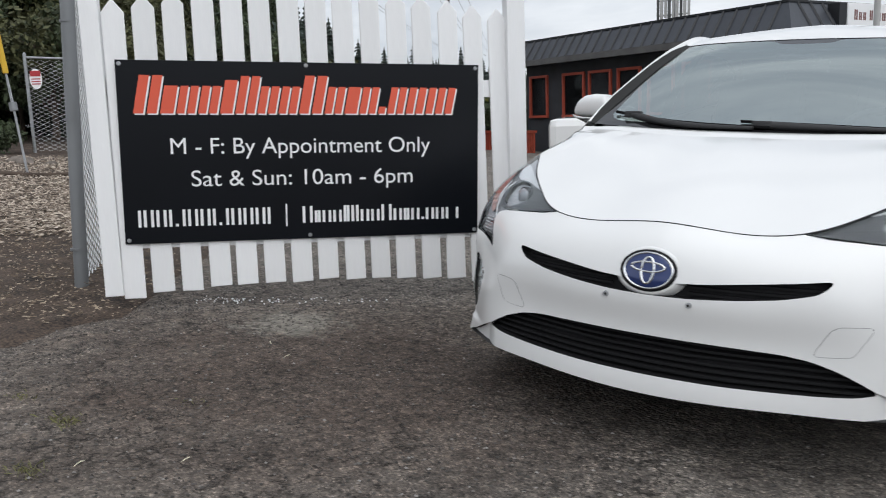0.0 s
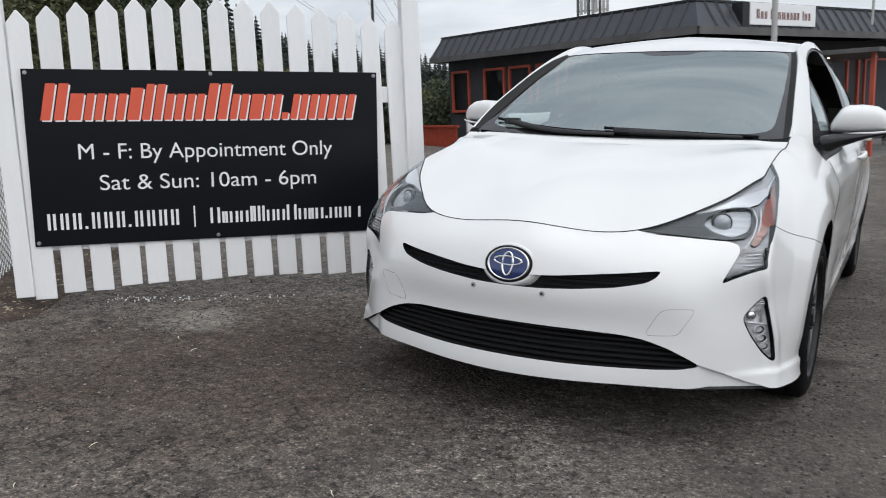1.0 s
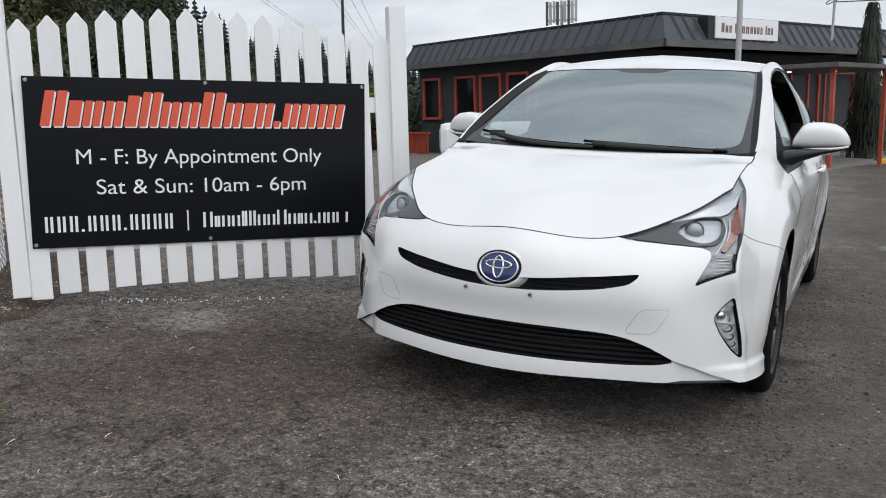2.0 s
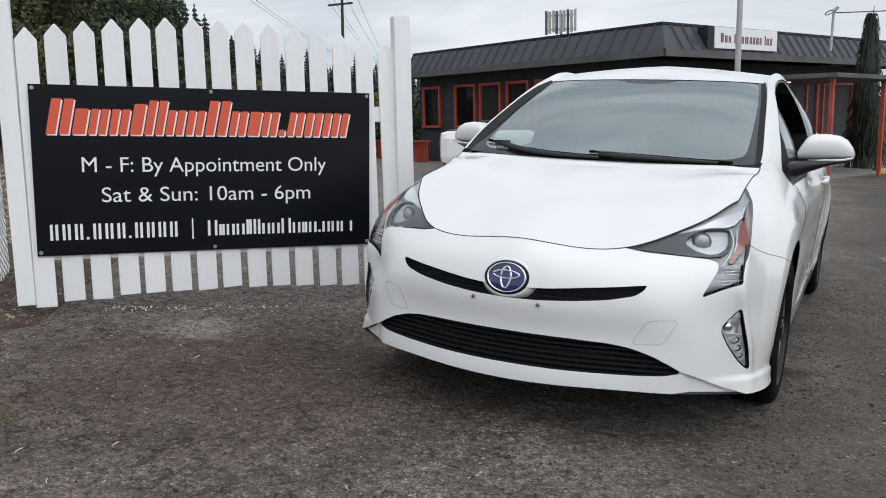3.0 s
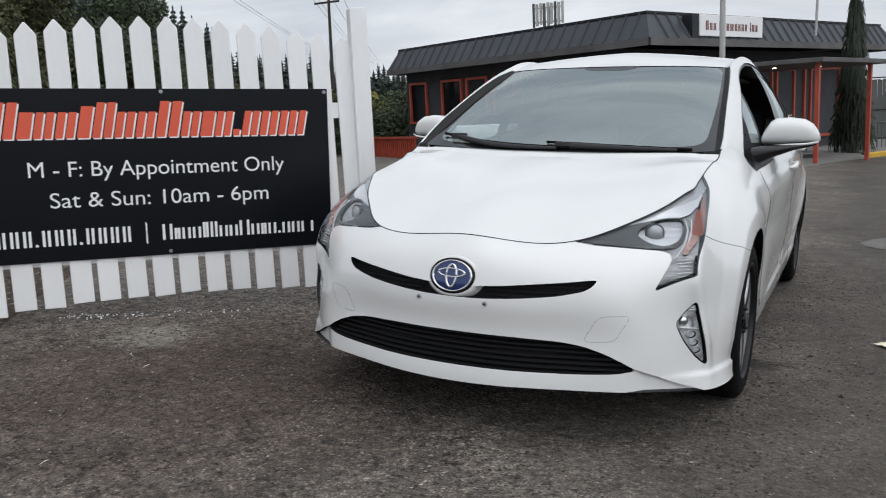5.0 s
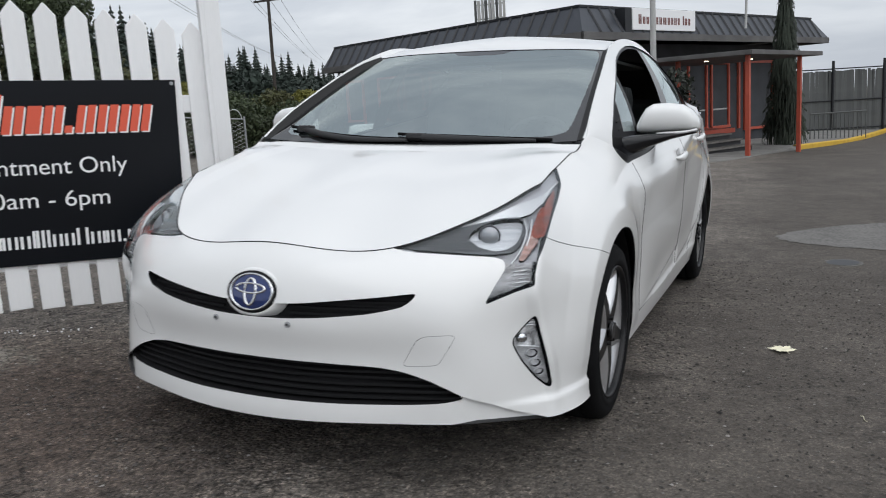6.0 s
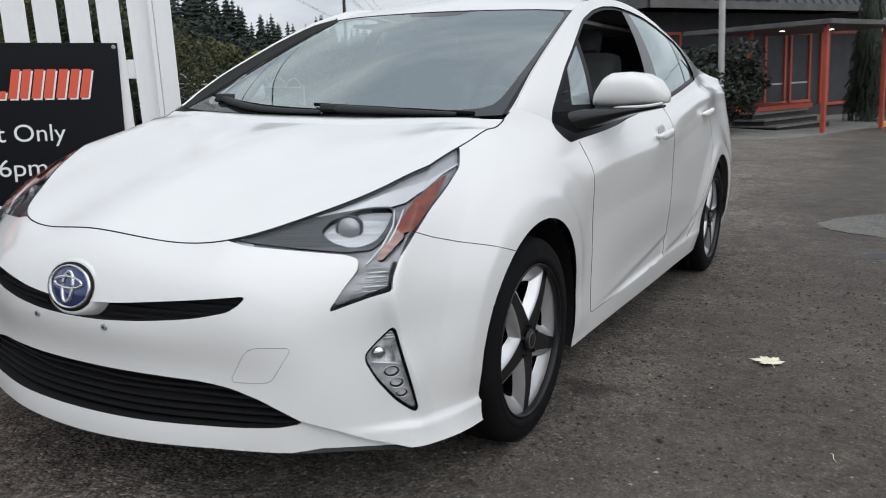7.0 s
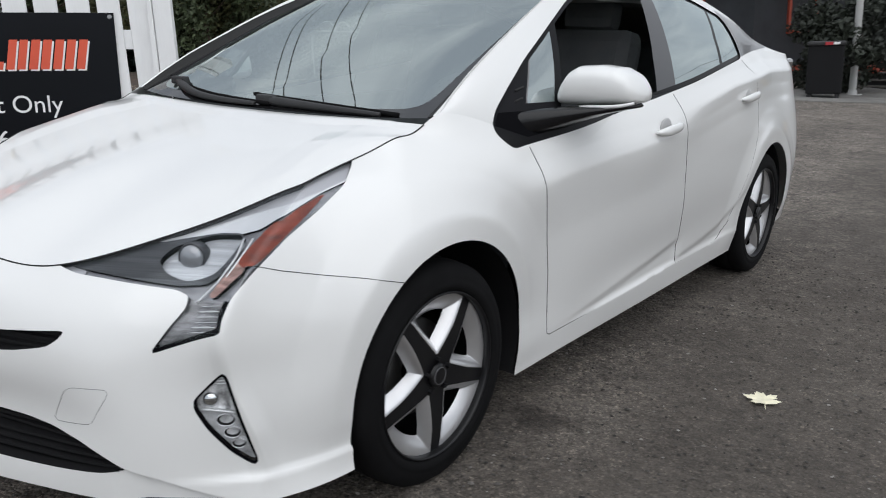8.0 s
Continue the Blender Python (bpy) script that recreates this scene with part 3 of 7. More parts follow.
def building():
    b = thing("building", "low charcoal building with dark standing-seam mansard roof and orange trim", "building", m=BLD)
    wy = 0.2     # walls stand back under the eaves
    wx = -0.9
    part("wall", boxed(B_LEFT + 0.1, wx, wy, wy + 0.2, B_BASE, B_EAVE), M_WALL, b)
    part("wall", boxed(wx - 0.2, wx, wy + 0.2, B_BACK, B_BASE, B_EAVE), M_WALL, b)
    part("wall", boxed(B_LEFT + 0.1, B_LEFT + 0.3, wy + 0.2, B_BACK, B_BASE, B_EAVE), M_WALL, b)
    part("wall", boxed(B_LEFT + 0.3, wx - 0.2, B_BACK - 0.2, B_BACK, B_BASE, B_EAVE), M_WALL, b)
    # mansard
    bm = bmesh.new()
    o, i = 0.45, 0.0
    lo = [(B_LEFT - .2, -o), (o, -o), (o, B_BACK + o), (B_LEFT - .2, B_BACK + o)]
    hi = [(B_LEFT - i, i), (i, i), (i, B_BACK), (B_LEFT, B_BACK)]
    vl = [bm.verts.new((x, y, B_EAVE + 0.16)) for x, y in lo]
    vh = [bm.verts.new((x, y, B_TOP)) for x, y in hi]
    for k in range(4):
        bm.faces.new((vl[k], vl[(k + 1) % 4], vh[(k + 1) % 4], vh[k]))
    bm.faces.new(vh)
    bm.faces.new(vl[::-1])
    part("roof", bm, M_ROOF, b)
    bm = bmesh.new()
    for k in range(4):
        (ax, ay), (bx, by) = lo[k], lo[(k + 1) % 4]
        nx, ny = (0, -1) if k == 0 else (1, 0) if k == 1 else (0, 1) if k == 2 else (-1, 0)
        x0, x1 = min(ax, bx) - 0.03, max(ax, bx) + 0.03
        y0, y1 = min(ay, by) - 0.03, max(ay, by) + 0.03
        box(bm, x0, x1, y0, y1, B_EAVE - 0.04, B_EAVE + 0.16)
    part("fascia", bm, M_FASCIA, b)
    bm = bmesh.new()
    box(bm, B_LEFT - 0.03, 0.03, -0.03, 0.05, B_TOP, B_TOP + 0.06)
    box(bm, -0.05, 0.03, 0.05, B_BACK, B_TOP, B_TOP + 0.06)
    part("roof_cap", bm, M_ROOF_SEAM, b)
    n = 26
    for k in range(n):
        x = B_LEFT - 0.2 + (0.2 - B_LEFT) * (k + 0.5) / n
        part("roof_seam", rods(((x, -o - 0.01, B_EAVE + 0.16), (x, -0.01, B_TOP), 0.036), seg=4), M_ROOF_SEAM, b)
    n = 28
    for k in range(n):
        y = 0.1 + B_BACK * (k + 0.5) / n
        part("roof_seam", rods(((o + 0.01, y, B_EAVE + 0.16), (0.01, y, B_TOP), 0.036), seg=4), M_ROOF_SEAM, b)
    for x, w in ((-10.95, 0.94), (-8.90, 1.04), (-7.49, 0.98), (-6.07, 0.92), (-4.65, 0.95), (-3.2, 0.95)):
        window_unit(b, x, wy - 0.05, w, 1.37, 0.90, 0)
    # entrance side
    for y, w, h, z in ((1.9, 0.9, 1.15, 0.95), (7.12, 1.0, 2.1, -0.03), (8.53, 1.02, 2.1, -0.03), (11.2, 1.9, 2.3, -0.2)):
        win = window_unit(b, wx + 0.04, y, w, h, z, 1)
        if 7 < y < 9:
            part("mid_rail", boxed(-w / 2, w / 2, .02, .055, h * .26, h * .26 + .05), M_POLE_GREY, win, "pale middle rail")
            part("kick_panel", boxed(-w / 2, w / 2, .03, .05, 0, h * .26), M_WALL, win)
    part("corner_board", boxed(wx, wx + .09, 9.70, 9.80, -.2, B_EAVE - .5, None, .006), M_ORANGE, b, "orange upright board")
    part("dark_room", boxed(B_LEFT + 1.2, wx - 0.9, wy + 0.9, B_BACK - 0.4, B_BASE, B_EAVE - 0.3), M_DARK_ROOM, b)
    return b


building()


def shop_sign():
    s = thing("shop_sign", "white shop sign on the metal roof", "sign", m=BLD)
    y0, y1, z0, z1 = 1.75, 4.90, 2.98, 3.58
    part("box", boxed(0.32, 0.46, y0, y1, z0, z1, None, 0.015), M_SIGN_WHITE, s)
    part("side_panel", boxed(0.10, 0.44, y0 - 0.32, y0 - 0.02, z0 - 0.1, z1), M_ROOF_SEAM, s)
    m_bar = material("faded_brown_letters", (0.20, 0.095, 0.085), 0.7)
    y = y0 + 0.27
    for k, w in enumerate((0.17, 0.15, 0.14, 0, 0.16, 0.13, 0.16, 0.2, 0.15, 0.13, 0.15, 0.12, 0, 0.07, 0.16, 0.12)):
        w *= 0.92
        if w:
            h = 0.26 if k in (0, 4, 13) else 0.2
            for a, b in ((0, .34), (.5, .84)):
                part("letter_bar", boxed(0.461, 0.468, y + w * a, y + w * b, z0 + 0.17, z0 + 0.17 + h), m_bar, s, "faded brown letter bar")
        y += w + 0.041 if w else 0.11
    return s


shop_sign()


def entrance_canopy():
    c = thing("entrance_canopy", "flat grey entrance canopy on orange posts", "canopy")
    p1, p2 = Vector((0.10, 18.85, 0)), Vector((1.25, 22.05, 0))
    d = (p2 - p1).normalized()
    ang = math.degrees(math.atan2(d.y, d.x)) - 90
    m = Matrix.Translation(p1) @ pose(0, 0, 0, 0, 0, ang)
    bm = boxed(-3.4, 0.35, -0.25, 4.5, 1.96, 2.07, m, 0.01)
    part("roof", bm, M_FASCIA, c)
    for x, y in ((0.12, 0.05), (0.12, 3.4), (-1.85, 0.3)):
        q = m @ Vector((x, y, 0))
        part("post", boxed(-0.05, 0.05, -0.05, 0.05, lot_z(q.x, q.y) - 0.05, 1.96, Matrix.Translation((q.x, q.y, 0)) @ pose(0, 0, 0, 0, 0, ang), 0.006), M_ORANGE, c)
    for x, y in ((-1.6, 1.4), (-0.9, 2.6)):
        q = m @ Vector((x, y, 0))
        bm = bmesh.new()
        rod(bm, (q.x, q.y, 1.935), (q.x, q.y, 1.955), 0.055, seg=16)
        part("downlight", bm, M_LAMP, c)
    return c


entrance_canopy()

# ---------------------------------------------------------------- surface tools for the car
def cubic(t, y, x):
    """Natural cubic spline through (t, y), at x; y may have several columns."""
    t, y, x = np.asarray(t, float), np.asarray(y, float), np.asarray(x, float)
    n = len(t)
    y = y.reshape(n, -1)
    h = np.diff(t)
    a = np.zeros((n, n))
    r = np.zeros((n, y.shape[1]))
    a[0, 0] = a[-1, -1] = 1
    for i in range(1, n - 1):
        a[i, i - 1], a[i, i], a[i, i + 1] = h[i - 1], 2 * (h[i - 1] + h[i]), h[i]
        r[i] = 6 * ((y[i + 1] - y[i]) / h[i] - (y[i] - y[i - 1]) / h[i - 1])
    m = np.linalg.solve(a, r)
    k = np.clip(np.searchsorted(t, x) - 1, 0, n - 2)
    u, v, hk = t[k + 1] - x, x - t[k], h[k]
    u, v, hk = u[:, None], v[:, None], hk[:, None]
    return (m[k] * u ** 3 + m[k + 1] * v ** 3) / (6 * hk) + (y[k] / hk - m[k] * hk / 6) * u + (y[k + 1] / hk - m[k + 1] * hk / 6) * v


def chord(p):
    d = np.linalg.norm(np.diff(np.asarray(p, float), axis=0), axis=1)
    c = np.concatenate([[0], np.cumsum(np.sqrt(d * (d + 0.05)))])
    return c / c[-1]


def curve(p, n):
    """n points evenly along a smooth curve through p."""
    p = np.asarray(p, float)
    q = cubic(chord(p), p, np.linspace(0, 1, 400))
    s = np.concatenate([[0], np.cumsum(np.linalg.norm(np.diff(q, axis=0), axis=1))])
    x = np.linspace(0, s[-1], n)
    return np.stack([np.interp(x, s, q[:, k]) for k in range(q.shape[1])], 1)


def resample(q, n):
    s = np.concatenate([[0], np.cumsum(np.linalg.norm(np.diff(q, axis=0), axis=1))])
    x = np.linspace(0, s[-1], n)
    return np.stack([np.interp(x, s, q[:, k]) for k in range(q.shape[1])], 1)


def sym_curve(p, n):
    """The left half of a curve that is even about the middle."""
    p = np.asarray(p, float)
    q = curve(np.concatenate([p[:0:-1] * (-1, 1, 1), p]), 2 * n - 1)[n - 1:]
    q[0, 0] = 0
    return q


def coons(c0, c1, d0, d1, bulge=(0, 0, 0)):
    """A patch between four curves: c0, c1 along u, d0, d1 along v."""
    n, m = len(c0), len(d0)
    u, v = np.linspace(0, 1, n)[:, None, None], np.linspace(0, 1, m)[None, :, None]
    s = (1 - v) * c0[:, None] + v * c1[:, None] + (1 - u) * d0[None] + u * d1[None]
    s = s - ((1 - u) * (1 - v) * c0[0] + u * (1 - v) * c0[-1] + (1 - u) * v * c1[0] + u * v * c1[-1])
    return s + 16 * u * (1 - u) * v * (1 - v) * np.asarray(bulge, float)


class Sheet:
    """A piece of surface that can be cut along fields."""

    def __init__(self, v, f):
        self.v, self.f = np.asarray(v, float), f

    @staticmethod
    def grid(g, flip=False):
        n, m = g.shape[:2]
        return Sheet(g.reshape(-1, 3), grid_faces(n, m, flip))

    def split(self, field):
        """Cuts along field = 0; gives the part below and the part above."""
        d = np.where(np.abs(field) < 1e-7, 1e-7, field)
        extra, known = [], {}
        lo, hi = [], []
        neg = d < 0
        base = len(self.v)
        for q in self.f:
            s = [neg[i] for i in q]
            if all(s):
                lo.append(q)
            elif not any(s):
                hi.append(q)
            else:
                a, b = [], []
                for k, i in enumerate(q):
                    j = q[(k + 1) % len(q)]
                    (a if neg[i] else b).append(i)
                    if neg[i] != neg[j]:
                        key = (i, j) if i < j else (j, i)
                        if key not in known:
                            w = d[key[0]] / (d[key[0]] - d[key[1]])
                            known[key] = base + len(extra)
                            extra.append(self.v[key[0]] * (1 - w) + self.v[key[1]] * w)
                        a.append(known[key])
                        b.append(known[key])
                if len(a) > 2:
                    lo.append(tuple(a))
                if len(b) > 2:
                    hi.append(tuple(b))
        v = np.concatenate([self.v, np.array(extra)]) if extra else self.v
        return Sheet(v, lo).clean(), Sheet(v, hi).clean()

    def clean(self):
        used = sorted({i for q in self.f for i in q})
        at = {i: k for k, i in enumerate(used)}
        return Sheet(self.v[used] if used else np.zeros((0, 3)), [tuple(at[i] for i in q) for q in self.f])

    def weld(self, tol=1e-5):
        keys, at, v = {}, [], []
        for p in self.v:
            k = tuple(np.round(p / tol).astype(int))
            if k not in keys:
                keys[k] = len(v)
                v.append(p)
            at.append(keys[k])
        f = []
        for q in self.f:
            r = []
            for i in q:
                if at[i] not in r:
                    r.append(at[i])
            if len(r) > 2:
                f.append(tuple(r))
        return Sheet(np.array(v), f)

    def mirrored(self):
        return Sheet(self.v * (-1, 1, 1), [q[::-1] for q in self.f])

    def plus(self, other):
        v, f = merge((self.v, self.f), (other.v, other.f))
        return Sheet(v, f)

    def whole(self):
        """Both halves, joined at the middle."""
        return self.plus(self.mirrored()).weld()

    def moved(self, d):
        return Sheet(self.v + np.asarray(d, float), self.f)

    def normals(self):
        n = np.zeros_like(self.v)
        for q in self.f:
            a, b, c = self.v[q[0]], self.v[q[1]], self.v[q[2]]
            w = np.cross(b - a, c - a)
            for i in q:
                n[i] += w
        return n / (np.linalg.norm(n, axis=1)[:, None] + 1e-12)

    def puffed(self, d):
        return Sheet(self.v + self.normals() * d, self.f)

    def rim(self):
        """Edges of the outline, in the direction of their face."""
        seen = {}
        for q in self.f:
            for k, i in enumerate(q):
                j = q[(k + 1) % len(q)]
                if (j, i) in seen:
                    del seen[(j, i)]
                else:
                    seen[(i, j)] = 1
        return list(seen)

    def walls_to(self, other, skip=None):
        """Side walls from this outline to the same outline elsewhere."""
        n = len(self.v)
        v = np.concatenate([self.v, other.v])
        f = [(i, i + n, j + n, j) for i, j in self.rim() if skip is None or not (skip(self.v[i]) and skip(self.v[j]))]
        return Sheet(v, f).clean()

    def mesh(self, name, mat, smooth=True):
        return mesh_from(name, self.v, self.f, mat, smooth)


def sd_poly(p, poly):
    """Signed distance to a polygon, negative inside."""
    poly = np.asarray(poly, float)
    best = np.full(len(p), 1e9)
    inside = np.zeros(len(p), bool)
    for a, b in zip(poly, np.roll(poly, -1, axis=0)):
        ab = b - a
        t = np.clip(((p - a) @ ab) / (ab @ ab + 1e-12), 0, 1)
        best = np.minimum(best, np.linalg.norm(p - a - t[:, None] * ab, axis=1))
        c = (a[1] > p[:, 1]) != (b[1] > p[:, 1])
        x = a[0] + (p[:, 1] - a[1]) * ab[0] / (ab[1] if ab[1] else 1e-12)
        inside ^= c & (p[:, 0] < x)
    return np.where(inside, -best, best)


def rounded(poly, n=120, keep=0.6):
    """A closed outline with softened corners."""
    p = np.asarray(poly, float)
    for _ in range(3):
        q = np.roll(p, -1, axis=0)
        w = 0.5 - keep / 2
        p = np.stack([p * (1 - w) + q * w, p * w + q * (1 - w)], 1).reshape(-1, p.shape[1])
    return p


def xz(v):
    return np.stack([np.abs(v[:, 0]), v[:, 2]], 1)


def az(v):
    return np.stack([np.abs(v[:, 0]) + v[:, 1], v[:, 2]], 1)


def yz(v):
    return v[:, 1:3]


def lathe(profile, seg, axis="x"):
    """A body of revolution about the x axis from (x, r) pairs."""
    pr = np.asarray(profile, float)
    an = np.arange(seg) * 2 * math.pi / seg
    v = np.stack([np.broadcast_to(pr[:, 0, None], (len(pr), seg)), pr[:, 1, None] * np.cos(an), pr[:, 1, None] * np.sin(an)], 2)
    return Sheet(v.reshape(-1, 3), grid_faces(len(pr), seg, wrap=True))


# ---------------------------------------------------------------- car materials
def paint_material():
    m = material("pearl_white_paint", (0.765, 0.765, 0.755), 0.38, spec=0.5, coat=1.0, coat_rough=0.06)
    return m


M_PAINT = paint_material()
M_GAP = material("dark_panel_gap", (0.012, 0.012, 0.012), 0.8)
M_TRIM = material("gloss_black_trim", (0.007, 0.007, 0.008), 0.3, spec=0.10)
M_FRIT = material("black_glass_border", (0.012, 0.012, 0.013), 0.03, spec=0.5)
M_FRIT.node_tree.nodes["Principled BSDF"].inputs["IOR"].default_value = 1.7
M_BASE_BLACK = material("black_mirror_base", (0.004, 0.004, 0.005), 0.16, spec=0.03)
M_PLASTIC = material("matt_black_plastic", (0.018, 0.018, 0.019), 0.6, vary=0.1, scale=20, bump=0.15, bump_scale=400)
M_GRILLE = material("black_grille", (0.012, 0.012, 0.013), 0.65, spec=0.15)
M_RUBBER = material("tyre_rubber", (0.006, 0.006, 0.0065), 0.85, spec=0.12, vary=0.2, scale=9, bump=0.15, bump_scale=200)
M_CHROME = material("chrome", (0.75, 0.76, 0.77), 0.08, metal=1.0)
M_SATIN = material("satin_silver", (0.48, 0.475, 0.495), 0.28, metal=0.35)
M_ALLOY = material("machined_alloy", (0.60, 0.60, 0.61), 0.30, metal=0.75, vary=0.08, scale=10)
M_DARK_LAMP = material("smoked_lamp_housing", (0.060, 0.062, 0.068), 0.3, metal=0.15, spec=0.4, vary=0.5, scale=2, bump=0.5, bump_scale=3.0, stretch=(1, 1, 60))
M_AMBER = material("amber_reflector", (0.20, 0.029, 0.010), 0.3, spec=0.3, vary=0.55, scale=22, fine=0.2, coat=0.3, stretch=(1, 1, 5))
M_FADED = material("pinkish_clear_reflector", (0.36, 0.22, 0.19), 0.25, metal=0.2, vary=0.6, scale=26, stretch=(1, 1, 5))
M_BLUE = material("deep_blue_enamel", (0.012, 0.03, 0.13), 0.12, metal=0.3, coat=1.0)
M_BRAKE = material("brake_disc_steel", (0.28, 0.28, 0.28), 0.4, metal=0.9)
M_WIND = glass_material("windshield_glass", (0.82, 0.88, 0.88), 0.46, 0.97, most=0.62)
M_SIDE_GLASS = glass_material("tinted_side_glass", (0.34, 0.38, 0.37), 0.46, 0.9)
M_CLEAR_GLASS = glass_material("pale_green_side_glass", (0.80, 0.88, 0.84), 0.06, 0.92)
M_LENS = glass_material("clear_lamp_lens", (0.94, 0.95, 0.96), 0.02, 1.0)
M_SEAT = material("grey_seat_cloth", (0.085, 0.088, 0.092), 0.85, vary=0.1, scale=12, bump=0.3, bump_scale=150)
M_CABIN = material("dark_cabin_trim", (0.035, 0.036, 0.038), 0.7)
M_HEADLINER = material("pale_headliner", (0.30, 0.30, 0.29), 0.95)


# ---------------------------------------------------------------- the car's lower body, as a net of section curves
# each station runs from the bottom edge up to the bonnet line or the window line
STATIONS = [
    [(0, -.925, .198), (0, -.938, .262), (0, -.918, .38), (0, -.932, .48), (0, -.917, .58), (0, -.882, .652), (0, -.828, .708)],
    [(.24, -.905, .203), (.24, -.917, .266), (.24, -.898, .383), (.24, -.910, .48), (.24, -.892, .582), (.24, -.853, .648), (.237, -.797, .690)],
    [(.42, -.852, .205), (.42, -.863, .270), (.42, -.845, .38), (.425, -.852, .48), (.42, -.837, .582), (.405, -.798, .65), (.40, -.745, .706)],
    [(.60, -.778, .205), (.605, -.780, .285), (.60, -.770, .38), (.59, -.768, .48), (.585, -.742, .580), (.565, -.69, .662), (.515, -.60, .752)],
    [(.72, -.68, .203), (.715, -.668, .285), (.70, -.655, .38), (.695, -.647, .47), (.682, -.640, .575), (.655, -.575, .68), (.592, -.45, .800)],
    [(.812, -.585, .197), (.794, -.570, .272), (.773, -.572, .38), (.757, -.585, .49), (.742, -.597, .585), (.722, -.50, .71), (.652, -.315, .848)],
    [(.850, -.46, .188), (.827, -.46, .262), (.824, -.45, .38), (.816, -.45, .49), (.802, -.44, .60), (.768, -.35, .745), (.694, -.20, .884)],
    [(.856, -.31, .180), (.846, -.31, .252), (.849, -.30, .38), (.851, -.295, .49), (.844, -.27, .625), (.800, -.20, .785), (.705, -.09, .913)],
    [(.852, .0, .178), (.856, 0, .26), (.862, 0, .38), (.867, 0, .50), (.867, 0, .64), (.835, .0, .80), (.704, .01, .942)],
    [(.848, .36, .175), (.851, .36, .255), (.847, .36, .35), (.854, .36, .5), (.862, .35, .66), (.848, .30, .83), (.706, .115, .968)],
    [(.847, .46, .175), (.851, .46, .256), (.842, .46, .347), (.852, .46, .5), (.865, .45, .665), (.858, .42, .82), (.722, .205, .993)],
    [(.846, .60, .176), (.852, .60, .257), (.853, .60, .345), (.862, .60, .5), (.868, .60, .67), (.866, .58, .80), (.822, .50, .906)],
    [(.846, 1.0, .178), (.857, 1.0, .262), (.857, 1.0, .36), (.872, 1.0, .5), (.883, 1.0, .67), (.887, 1.0, .82), (.834, 1.0, .948)],
    [(.846, 1.5, .180), (.857, 1.5, .272), (.862, 1.5, .385), (.880, 1.5, .52), (.892, 1.5, .70), (.894, 1.5, .87), (.838, 1.5, 1.003)],
    [(.846, 2.0, .185), (.858, 2.0, .278), (.866, 2.0, .40), (.882, 2.0, .54), (.893, 2.0, .72), (.886, 2.0, .90), (.824, 2.0, 1.062)],
    [(.846, 2.5, .190), (.860, 2.5, .28), (.872, 2.5, .41), (.884, 2.5, .55), (.886, 2.5, .73), (.862, 2.5, .94), (.775, 2.46, 1.116)],
    [(.840, 3.0, .200), (.855, 3.0, .285), (.868, 3.0, .42), (.874, 3.0, .57), (.864, 3.0, .75), (.822, 3.0, .95), (.730, 2.93, 1.132)],
    [(.790, 3.36, .22), (.800, 3.37, .30), (.815, 3.37, .44), (.818, 3.38, .58), (.800, 3.38, .75), (.765, 3.35, .95), (.735, 3.28, 1.108)],
    [(.600, 3.52, .24), (.610, 3.54, .32), (.620, 3.54, .46), (.620, 3.54, .60), (.610, 3.54, .76), (.590, 3.47, .95), (.570, 3.38, 1.10)],
    [(0, 3.57, .25), (0, 3.59, .33), (0, 3.59, .47), (0, 3.59, .61), (0, 3.59, .77), (0, 3.53, .95), (0, 3.45, 1.10)],
]
HALF = np.array(STATIONS)
for _k, _d in ((2, .004), (3, .013), (4, .028), (5, .033), (6, .017), (7, .004)):      # fuller bumper corners
    HALF[_k] += np.array([0, .35, .9, 1, 1, .75, .1])[:, None] * _d * np.array([.707, -.707, 0])
for _k, _d, _x, _z in ((3, .010, .014, .005), (4, .026, .034, .013), (5, .032, .034, .013), (6, .010, .004, .006), (7, .0, -.008, .0)):      # rounded lamp corners, wide bonnet line
    HALF[_k][5] += _d * np.array([.66, -.66, .36])
    HALF[_k][4] += _d * .35 * np.array([.707, -.707, 0])
    HALF[_k][6] += (_x, 0, _z)
for _k, _d in ((6, .014), (7, .012), (8, .007)):      # the lamp's upper end lies closer in
    HALF[_k][6] += (-.8 * _d, .6 * _d, 0)
    HALF[_k][5] += (-.5 * _d, .4 * _d, 0)
for _k, _d in ((0, 1), (1, 1), (2, 1), (3, .7), (4, .3)):      # the lip leans back
    HALF[_k][0] += (0, -.016 * _d, .010 * _d)
HALF = np.concatenate([HALF[:5], [HALF[4] * .2 + HALF[5] * .8 + (-.002, -.004, 0)], HALF[5:6], [HALF[5] * .8 + HALF[6] * .2 + (.002, -.004, 0)], HALF[6:]])   # a tighter corner


def body_surface():
    """Fine grid of the left half, u from the nose round the side to the tail, v from bottom to top; and the knots of u."""
    net = np.concatenate([HALF[3:0:-1] * (-1, 1, 1), HALF])
    kv = np.mean([chord(s) for s in HALF], axis=0)
    ku = np.mean([chord(net[:, j]) for j in range(7)], axis=0)
    k = ku[3:]
    us = np.concatenate([np.linspace(k[i], k[i + 1], n, endpoint=False) for i, n in enumerate([26, 22, 24, 20, 14, 10, 10, 14, 20, 26, 30, 14, 12, 26, 30, 30, 30, 30, 24, 16, 20])] + [k[-1:]])
    vs = np.linspace(0, 1, 84)
    rows = np.stack([cubic(kv, s, vs) for s in net])                      # stations x v x 3
    g = np.stack([cubic(ku, rows[:, j], us) for j in range(len(vs))], 1)  # u x v x 3
    g[0, :, 0] = 0
    return pressed(g), us, k


